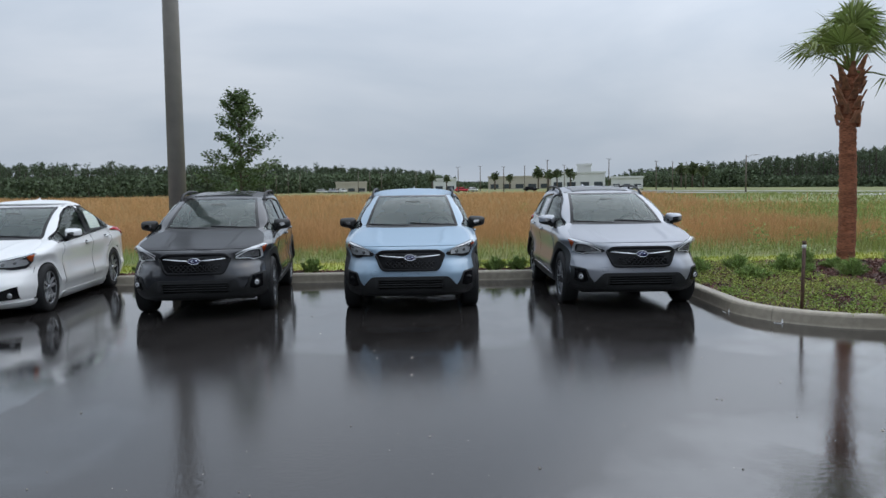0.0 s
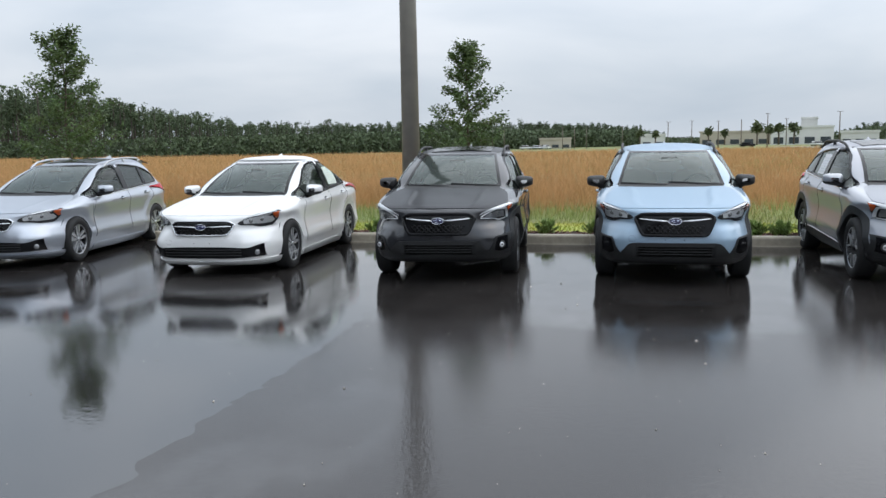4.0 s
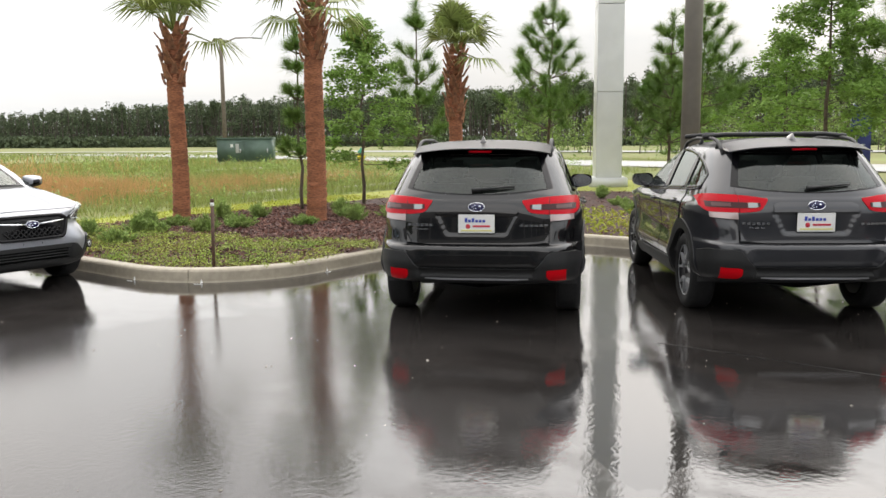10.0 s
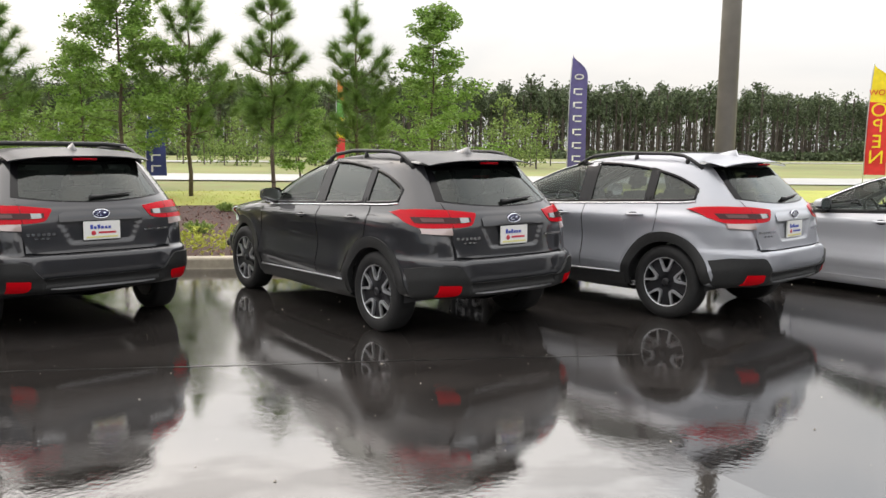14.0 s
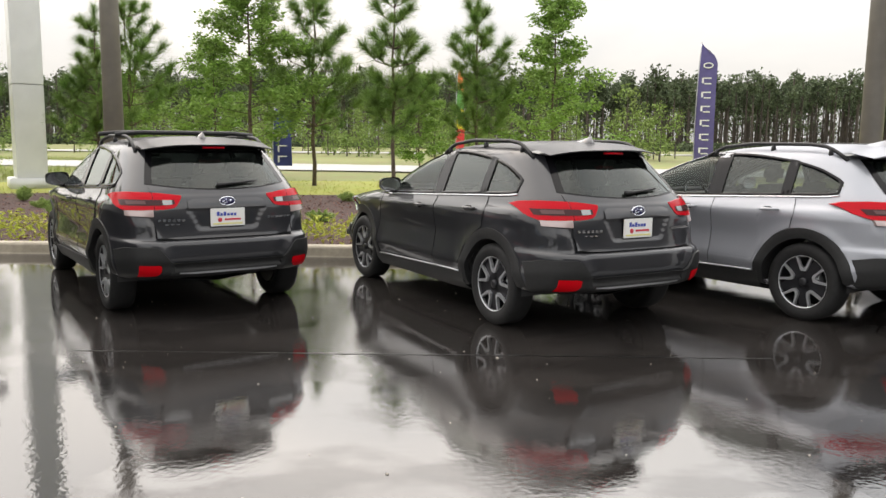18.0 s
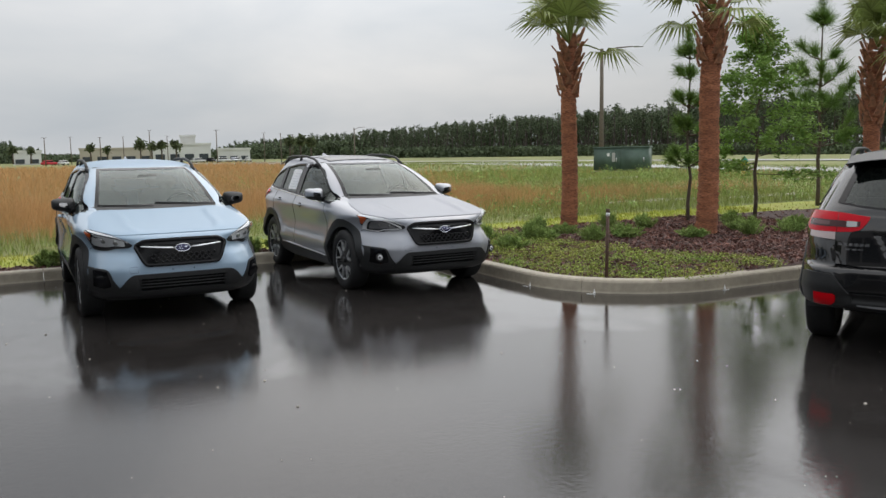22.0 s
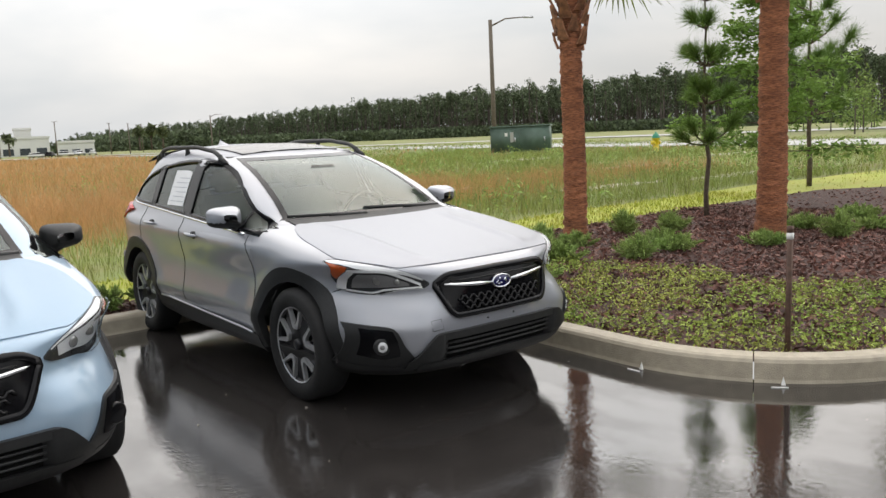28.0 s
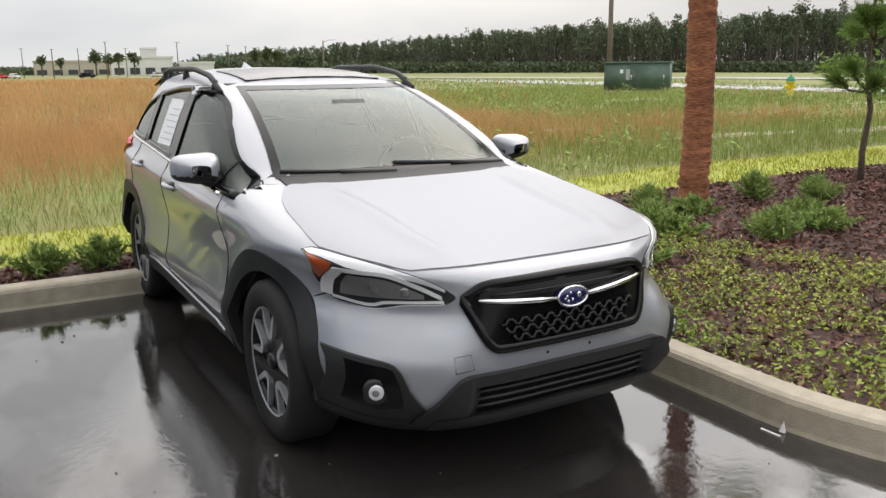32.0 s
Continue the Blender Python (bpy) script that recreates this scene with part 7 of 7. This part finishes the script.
def build_woods():
    r = np.random.default_rng(77)
    tv, tf, lv, lf = [], [], [], []
    nv, ln = 0, 0
    b = -150.0
    while b < 75:
        d0, top = curve_at(FARS, b), curve_at(TOPS, b)
        for row in range(6):
            bb, d = b + r.uniform(-.4, .4), d0 + row * 9 + r.uniform(-5, 5)
            x, y = polar(bb, d)
            h = (1.6 + d0 * math.tan(radians(top))) * r.uniform(.80, 1.06) * (1 + .22 * noise.noise(Vector((bb * .55, row, 3.0))))
            pine_like = r.random() < .7 if b < -60 else r.random() < .45
            rad = .018 * h
            k = np.arange(5) * 2 * np.pi / 5
            ring = np.c_[np.cos(k), np.sin(k)]
            lo = np.c_[x + ring[:, 0] * rad, y + ring[:, 1] * rad, np.full(5, -1.6)]
            hi = np.c_[x + ring[:, 0] * rad * .5, y + ring[:, 1] * rad * .5, np.full(5, h * .93)]
            tv.append(np.r_[lo, hi])
            tf += [[nv + j, nv + (j + 1) % 5, nv + 5 + (j + 1) % 5, nv + 5 + j] for j in range(5)]
            nv += 10
            n = 300
            start = .62 if pine_like else .28
            pick = r.integers(0, 15, n)
            ka, kq, kz = r.uniform(0, 2 * np.pi, 15), np.sqrt(r.random(15)), r.random(15)
            zc = (start + (1 - start) * kz ** .8)[pick]
            wide = h * (.15 if pine_like else .22) * np.sqrt(np.clip(1.08 - zc, .05, 1) * (zc - start + .12) * 3.2)
            p = np.c_[x + np.cos(ka)[pick] * kq[pick] * wide, y + np.sin(ka)[pick] * kq[pick] * wide, zc * h] + r.normal(0, h * .030, (n, 3))
            s = h * .024 * r.uniform(.6, 1.5, n)[:, None]
            e1, e2 = unit(r.normal(0, 1, (n, 3))), unit(r.normal(0, 1, (n, 3)))
            v = np.stack([p + e1 * s, p + e2 * s, p - (e1 + e2) * s * .6], 1)
            lv.append(v.reshape(-1, 3))
            lf += (ln + np.arange(n)[:, None] * 3 + np.arange(3)).tolist()
            ln += 3 * n
        # undergrowth and younger trees close the wood's foot
        for low in range(4):
            bb, d = b + r.uniform(-.4, .4), d0 + (-3 if low < 2 else 45) + r.uniform(-3, 6)
            x, y = polar(bb, d)
            n = 130
            hh = (2.4 if -124 < b < -22 else 5.0) * d0 / 200
            hh = min(hh, .75 * (2.4 + d0 * math.tan(radians(top))))
            if low > 1:
                hh = (1.6 + d0 * math.tan(radians(top))) * r.uniform(.55, .85)
            p = np.c_[x + r.normal(0, 2.2 * d0 / 200, n), y + r.normal(0, 2.2 * d0 / 200, n), hh * r.random(n) - 1.0]
            s = .42 * d0 / 200 * r.uniform(.6, 1.5, n)[:, None]
            e1, e2 = unit(r.normal(0, 1, (n, 3))), unit(r.normal(0, 1, (n, 3)))
            v = np.stack([p + e1 * s, p + e2 * s, p - (e1 + e2) * s * .6], 1)
            lv.append(v.reshape(-1, 3))
            lf += (ln + np.arange(n)[:, None] * 3 + np.arange(3)).tolist()
            ln += 3 * n
        b += .48 * 200 / d0 * .9
    t = stuff("far_wood_trunks", np.concatenate(tv), tf, FAR_BARK, "grey-brown pine trunks at the edge of the distant wood", "woods")
    stuff("far_woods", np.concatenate(lv), lf, FAR_LEAF, "dark green pine woods along the horizon", "woods")


build_woods()


def light_pole(x, y, h, r0, r1, mat, label, group="", arm=0.0, turn=0.0, base=True):
    t = thing("light_pole", pose(x, y, rise(x, y), 0, 0, turn), label, "light pole", group)
    obj("shaft", *tube([(0, 0, -.2), (0, 0, h * .5), (0, 0, h)], [r0, (r0 + r1) / 2, r1], 16), mat, t)
    if base:
        obj("base_plate", *lathe([(r0 * 1.55, -.1), (r0 * 1.55, .05), (r0 * 1.3, .08), (r0, .10)], 20), mat, t)
    if arm:
        obj("arm", *tube([(0, 0, h - .35), (arm * .45, 0, h + .05), (arm, 0, h + .12)], [.05, .04, .03], 6), mat, t)
        obj("lamp_head", *box(arm - .05, arm + .55, -.11, .11, h + .07, h + .15, .03), SATIN, t)
    else:
        obj("lamp_head", *joined(box(.12, .75, -.18, .18, h - .06, h + .04, .03), box(-.75, -.12, -.18, .18, h - .06, h + .04, .03)), mat, t)
    return t


lots = "lot light poles"
light_pole(-4.05, 14.3, 8.5, .155, .115, POLE, "tall tapered brown-grey lot light pole behind the kerb", lots)
light_pole(11.6, 6.6, 8.5, .155, .115, POLE, "tall tapered brown-grey lot light pole on the bed", lots)
light_pole(9.98, -4.27, 8.5, .150, .115, POLE, "tall tapered grey lot light pole beside the parked cars", lots)
light_pole(29.8, 41.3, 7.1, .14, .10, WOODPOLE, "grey street light pole with a long arm by the cabinet", "street lights", 1.9, -25)
light_pole(*polar(-21.5, 150), 6.3, .14, .09, WOODPOLE, "distant grey street light pole with an arm", "street lights", 1.9, 0)
for i, (b, d, h) in enumerate(((-2, 260, 8.0), (-3.5, 300, 9.0), (-5.2, 240, 7.5), (-6.6, 280, 8.5), (-8.2, 250, 9.5), (-9.3, 300, 9.0), (-12.4, 240, 9.2), (-15.5, 260, 8.8), (-16.6, 240, 8.0), (-17.4, 280, 8.6), (1.0, 320, 8.0), (9, 300, 7), (9.8, 300, 7), (10.6, 300, 7), (11.4, 300, 7), (3.4, 300, 7.5), (4.2, 300, 7.5), (5.0, 300, 7.5))):
    light_pole(*polar(b, d), h, .16, .11, WOODPOLE, "distant grey lot light pole near the low buildings", "distant light poles", 0, i * 30, False)


def building(x, y, w, d, h, turn, wall_mat, label, bays):
    t = thing("commercial_building", pose(x, y, -.9, 0, 0, turn), label, "building", "distant buildings")
    obj("wall", *joined(box(-w / 2, w / 2, -d / 2, d / 2, 0, h), box(-w / 2 - .3, w / 2 + .3, -d / 2 - .3, d / 2 + .3, h, h + .8)), wall_mat, t, False)
    obj("roof", *box(-w / 2 + .5, w / 2 - .5, -d / 2 + .5, d / 2 - .5, h + .3, h + .5), CONCRETE, t, False)
    for k in range(bays):
        xx = -w / 2 + w * (k + .5) / bays
        obj("window", *box(xx - w / bays * .32, xx + w / bays * .32, -d / 2 - .12, -d / 2 + .1, .4, h * .45), TINT_WALL, t, False)
    return t


TINT_WALL = material("dark_shop_window", (0.05, 0.06, 0.07), 0.1)
CREAM = material("cream_wall", (0.42, 0.38, 0.31), 0.7, scale=.2, vary=0.06)
OFFWHITE = material("offwhite_wall", (0.60, 0.60, 0.58), 0.6, scale=.2, vary=0.05)
for b, d, w, h, mat, label, bays in ((-6.6, 380, 34, 5.2, CREAM, "low cream commercial building in the distance", 6), (-10.2, 350, 22, 6.3, OFFWHITE, "white boxy commercial building in the distance", 4), (-10.6, 370, 6, 10.0, OFFWHITE, "small raised white block over the far shops", 1), (-1.0, 330, 9, 4.2, OFFWHITE, "small white shop with a blue front", 2), (5.5, 330, 12, 3.4, CREAM, "low far workshop beside parked cars", 3), (-13.5, 330, 12, 4.0, OFFWHITE, "pale low far building among poles", 3)):
    x, y = polar(b, d)
    building(x, y, w, 12, h, b, mat, label, bays)


FAR_PALM_LEAF = leafy("far_palm_leaves", (0.07, 0.095, 0.045), (0.11, 0.12, 0.06), 0.6, 0.2, 0.35)


def far_palm(x, y, h, seed):
    r = np.random.default_rng(seed)
    t = thing("distant_palm", pose(x, y, .3), "small palm tree far off beside the shops", "tree", "distant palms")
    obj("trunk", *tube([(0, 0, -.3), (0, 0, h * .8)], [.22, .18], 6), BARK, t)
    c = np.array([(0, 0, h)])
    v, f = leaf_cloud(np.repeat(c, 2, 0), 130, h * .13, h * .22, r, .8, 2.0)
    obj("crown", np.asarray(v), f, FAR_PALM_LEAF, t, smooth=False)


for i, (b, d, h) in enumerate(((-4.6, 230, 4.6), (-7.6, 235, 5.6), (-8.3, 240, 5.0), (-8.9, 230, 5.2), (-9.8, 235, 5.4), (-.2, 240, 4.4), (-1.2, 245, 4.2), (-5.6, 250, 4.2), (-17.2, 220, 5.8), (-17.9, 225, 6.2), (-18.6, 222, 5.6))):
    far_palm(*polar(b, d), h * .74, 300 + i)


def far_car(x, y, turn, mat, label):
    t = thing("distant_car", pose(x, y, rise(x, y) + .05, 0, 0, turn), label, "car", "distant parked cars")
    vs, fs = joined(box(-2.2, 2.2, -.9, .9, .3, .95, .12), box(-1.7, 1.0, -.78, .78, .95, 1.5, .18))
    obj("body", vs, fs, mat, t)
    obj("window_band", *box(-1.55, .9, -.80, .80, 1.02, 1.36, .04), GLOSS_BLACK, t)
    for px in (-1.35, 1.35):
        for py in (-.85, .85):
            obj("wheel", *moved(lathe([(.33, -.1), (.33, .1), (.0, .1)], 12, "y"), pose(px, py, .33)), RUBBER, t)


for i, (b, d, c) in enumerate(((7.5, 290, 0), (6.7, 290, 1), (6.1, 290, 0), (-11.2, 260, 0), (-12.0, 262, 2), (-12.8, 258, 0), (-13.6, 262, 1), (-14.4, 260, 0), (-2.2, 270, 3), (-3.0, 272, 0), (-7.0, 268, 2))):
    far_car(*polar(b, d), i * 37 % 90, (OFFWHITE, SATIN, GLOSS_BLACK, PLATE_RED)[c], ("small white car parked far off", "small silver car parked far off", "small dark car parked far off", "small red car parked far off")[c])


def utility_cabinet():
    t = thing("utility_cabinet", pose(27.9, 37.1, rise(27.9, 37.1) - .02, 0, 0, -52), "large dark green metal switchgear cabinet in the field", "cabinet")
    obj("body", *box(-1.45, 1.45, -.55, .55, .12, 1.34, .03), BOXGREEN, t)
    obj("plinth", *box(-1.55, 1.55, -.62, .62, -.2, .12, .02), CONCRETE, t)
    obj("lid", *box(-1.50, 1.50, -.60, .60, 1.34, 1.42, .02), BOXGREEN, t)
    for x in (-.72, .72):
        d = obj("door", *box(x - .68, x + .68, -.575, -.548, .20, 1.24, .01), BOXGREEN, t)
        obj("handle", *box(x + .48, x + .54, -.60, -.57, .62, .84, .008), SATIN, d)
    obj("warning_label", *box(-.72, -.58, -.582, -.574, .92, 1.08), PLATE_WHITE, t, False)
    obj("scrape", *box(-.45, -.28, -.582, -.574, .62, 1.10), SATIN, t, False, "pale scraped patch of bare metal")


def hydrant():
    t = thing("fire_hydrant", pose(28.7, 29.5, rise(28.7, 29.5) - .02), "yellow fire hydrant with a green cap", "hydrant")
    obj("barrel", *lathe([(.20, 0), (.20, .06), (.13, .08), (.125, .55), (.17, .57), (.17, .62)], 16), YELLOW, t)
    obj("bonnet", *lathe([(.17, .62), (.15, .72), (.09, .80), (.04, .83), (.04, .89), (0, .89)], 16), material("hydrant_cap", (0.02, 0.22, 0.13), 0.5), t)
    for a in (0, 90, 180):
        obj("outlet", *moved(lathe([(.07, 0), (.07, .17), (.085, .17), (.085, .22), (0, .22)], 12), pose(0, 0, .42, 0, 90, a)), YELLOW, t)


utility_cabinet()
hydrant()


def sign_column(x, y):
    t = thing("sign_column", pose(x, y, rise(x, y) - .02, 0, 0, 32), "tall white panel-clad sign column on a white foot", "sign")
    obj("foot", *box(-.66, .66, -.52, .52, 0, .28, .02), SIGNWHITE, t)
    for i in range(5):
        obj("panel", *box(-.52, .52, -.36, .36, .28 + i * 2.4, .28 + (i + 1) * 2.4 - .012, .012), SIGNWHITE, t, False)
    obj("round_seal", *disc((-.05, -.365, 1.25), (0, -1, 0), .09, 16, .01), SATIN, t)


sign_column(20.6, 12.4)


def marker_post():
    t = thing("marker_post", pose(4.50, 9.47, rise(4.5, 9.47) - .05, 0, 1.2, 0), "thin rusty brown marker post with a pale band", "post")
    obj("stake", *box(-.017, .017, -.014, .014, -.1, .86, .004), RUST, t)
    obj("band", *box(-.019, .019, -.016, .016, .78, .825, .003), PLATE_WHITE, t)
    obj("cap", *box(-.019, .019, -.016, .016, .825, .865, .003), RUST, t)


marker_post()


def kerb_mark(x, y, turn):
    t = thing("kerb_marker", pose(x, y, 0, 0, 0, turn), "small white survey mark at the foot of the kerb", "marker", "kerb markers")
    obj("tip", [(-.013, -.008, .004), (.013, -.008, .004), (0, .004, .055), (-.013, .004, .004), (.013, .004, .004)], [(0, 1, 2), (3, 0, 2), (1, 4, 2), (4, 3, 2)], PLATE_WHITE, t, False)
    obj("strip", *box(-.075, .02, -.05, -.041, .001, .006), PLATE_WHITE, t, False)


kerb_mark(3.905, 10.13, -88)
kerb_mark(4.22, 9.33, -50)
kerb_mark(5.60, 8.76, 0)


def flag(x, y, turn, h, colours, label, word=None):
    """A feather flag: bowed pole, narrow sail with a curved head."""
    t = thing("feather_flag", pose(x, y, rise(x, y), 0, 0, turn), label, "flag", "feather flags")
    edge = lambda v: (.02 + .10 * v**3, h * (.16 + .84 * v))
    obj("pole", *tube([(.0, 0, -.2), (0, 0, h * .2)] + [(edge(v)[0] - .02, 0, edge(v)[1]) for v in (.2, .4, .6, .8, .95, 1.0)], .016, 6), SATIN, t)
    n = 24
    for k, (a, b, mat) in enumerate(colours):
        def at(u, v):
            w = a + (b - a) * v
            wide = .62 * (1 - .12 * w) * (1 - max(0, (w - .82) / .18) ** 2.2)
            x0, z0 = edge(w)
            return x0 + wide * u, .04 * math.sin(u * 3 + w * 6), z0 - .10 * u * w
        obj("sail", *grid(6, n, at), mat, t)
    return t


F_PURPLE = material("flag_purple", (0.10, 0.085, 0.25), 0.8, scale=6, vary=0.12)
F_RED = material("flag_red", (0.60, 0.03, 0.035), 0.8, scale=6, vary=0.12)
F_YELLOW = material("flag_yellow", (0.75, 0.58, 0.03), 0.8, scale=6, vary=0.1)
F_ORANGE = material("flag_orange", (0.70, 0.16, 0.03), 0.8, scale=6, vary=0.12)
F_GREEN = material("flag_green", (0.10, 0.34, 0.08), 0.8, scale=6, vary=0.12)
F_BLUE = material("flag_blue", (0.04, 0.05, 0.20), 0.8, scale=6, vary=0.12)
F_WHITE = material("flag_white", (0.72, 0.72, 0.75), 0.8)


def word_mesh(text, size):
    cu = bpy.data.curves.new("lettering", "FONT")
    cu.body, cu.size, cu.align_x, cu.align_y, cu.extrude = text, size, "CENTER", "CENTER", .004
    tmp = bpy.data.objects.new("lettering", cu)
    scene.collection.objects.link(tmp)
    me = bpy.data.meshes.new_from_object(tmp.evaluated_get(bpy.context.evaluated_depsgraph_get()))
    bpy.data.objects.remove(tmp)
    return me


def letters_on(t, word, zs, size, x, mat, squash=1.0):
    """Upright letters down a flag, one under the other; they face its other side, so from here they read reversed."""
    for ch, z in zip(word, zs):
        ob = new("letter", word_mesh(ch, size))
        ob.data.materials.append(mat)
        ob.parent = t
        ob.matrix_basis = pose(x, -.035, z, 90, 0, 0) @ Matrix.Diagonal((-squash, 1, 1, 1))


fx, fy = polar(-107.9, 29)
p = flag(fx, fy, -107.9, 4.6, ((0, 1, F_PURPLE),), "tall purple feather flag with white marks down it")
for k in range(6):
    z = 3.35 - k * .46
    obj("mark", *joined(box(.16, .46, -.05, -.042, z + .07, z + .11), box(.16, .22, -.05, -.042, z - .07, z + .07), box(.24, .46, -.05, -.042, z - .11, z - .07)), F_WHITE, p, False)
obj("oval_mark", *ring_disc((.34, -.05, 3.85), (0, -1, 0), .14, .02, 20, .55), F_WHITE, p)
fx, fy = polar(-126.4, 30)
p = flag(fx, fy, -126.4, 4.2, ((0, .66, F_RED), (.66, 1, F_YELLOW)), "red and yellow feather flag with yellow OPEN lettering, seen from behind")
letters_on(p, "OPEN", (2.72, 2.22, 1.72, 1.22), .60, .33, F_YELLOW)
ob = new("letter", word_mesh("NOW", .25))
ob.data.materials.append(F_RED)
ob.parent, ob.matrix_basis = p, pose(.34, -.04, 3.28, 90, 0, 0) @ Matrix.Diagonal((-1, 1, 1, 1))
fx, fy = polar(-91.8, 31)
p = flag(fx, fy, -30.0, 4.1, ((0, .3, F_RED), (.3, .52, F_YELLOW), (.52, .72, F_GREEN), (.72, 1, F_ORANGE)), "orange, green, yellow and red feather flag behind the pines")
fx, fy = polar(-79.3, 28)
p = flag(fx, fy, -79.3, 2.3, ((0, 1, F_BLUE),), "dark blue feather flag with white marks")
for z in (.6, .95, 1.3):
    obj("mark", *joined(box(.16, .46, -.05, -.042, z + .07, z + .11), box(.16, .22, -.05, -.042, z - .11, z + .07)), F_WHITE, p, False)


def billboard():
    x, y = polar(-131.0, 150)
    t = thing("billboard", pose(x, y, 0, 0, 0, -131), "red roadside billboard at the edge of the woods", "billboard")
    obj("panel", *box(-2.8, 2.8, -.15, .15, 3.2, 6.0, .03), F_RED, t)
    obj("print_bars", *joined(box(-2.2, -.4, -.2, -.16, 4.2, 5.2), box(.2, 2.2, -.2, -.16, 4.6, 5.0)), material("billboard_print", (.5, .25, .2), .6), t, False)
    for px in (-1.6, 1.6):
        obj("leg", *tube([(px, 0, -.5), (px, 0, 3.3)], .16, 8), WOODPOLE, t)


billboard()


def unseen_block():
    """A plain unseen building, added behind the walker to darken the cars' reflections."""
    t = thing("unseen_building", pose(0, 0, 0), "plain grey unseen building added behind the lot to darken reflections", "building")
    wall = material("unseen_block_panel", (0.17, 0.17, 0.175), 0.5, scale=.5, vary=.08)
    obj("wall", *joined(box(-26, -16, -45, 8, 0, 9.5), box(-16, -2, -45, -34, 0, 9.5)), wall, t, False)
    obj("roof", *joined(box(-25.6, -16.4, -44.6, 7.6, 9.5, 9.9), box(-16.4, -2.4, -44.6, -34.4, 9.5, 9.9)), CONCRETE, t, False)
    for k in range(9):
        obj("window", *box(-16.05, -15.9, -32 + k * 4.4, -28.2 + k * 4.4, .4, 4.2), TINT_WALL, t, False)


unseen_block()
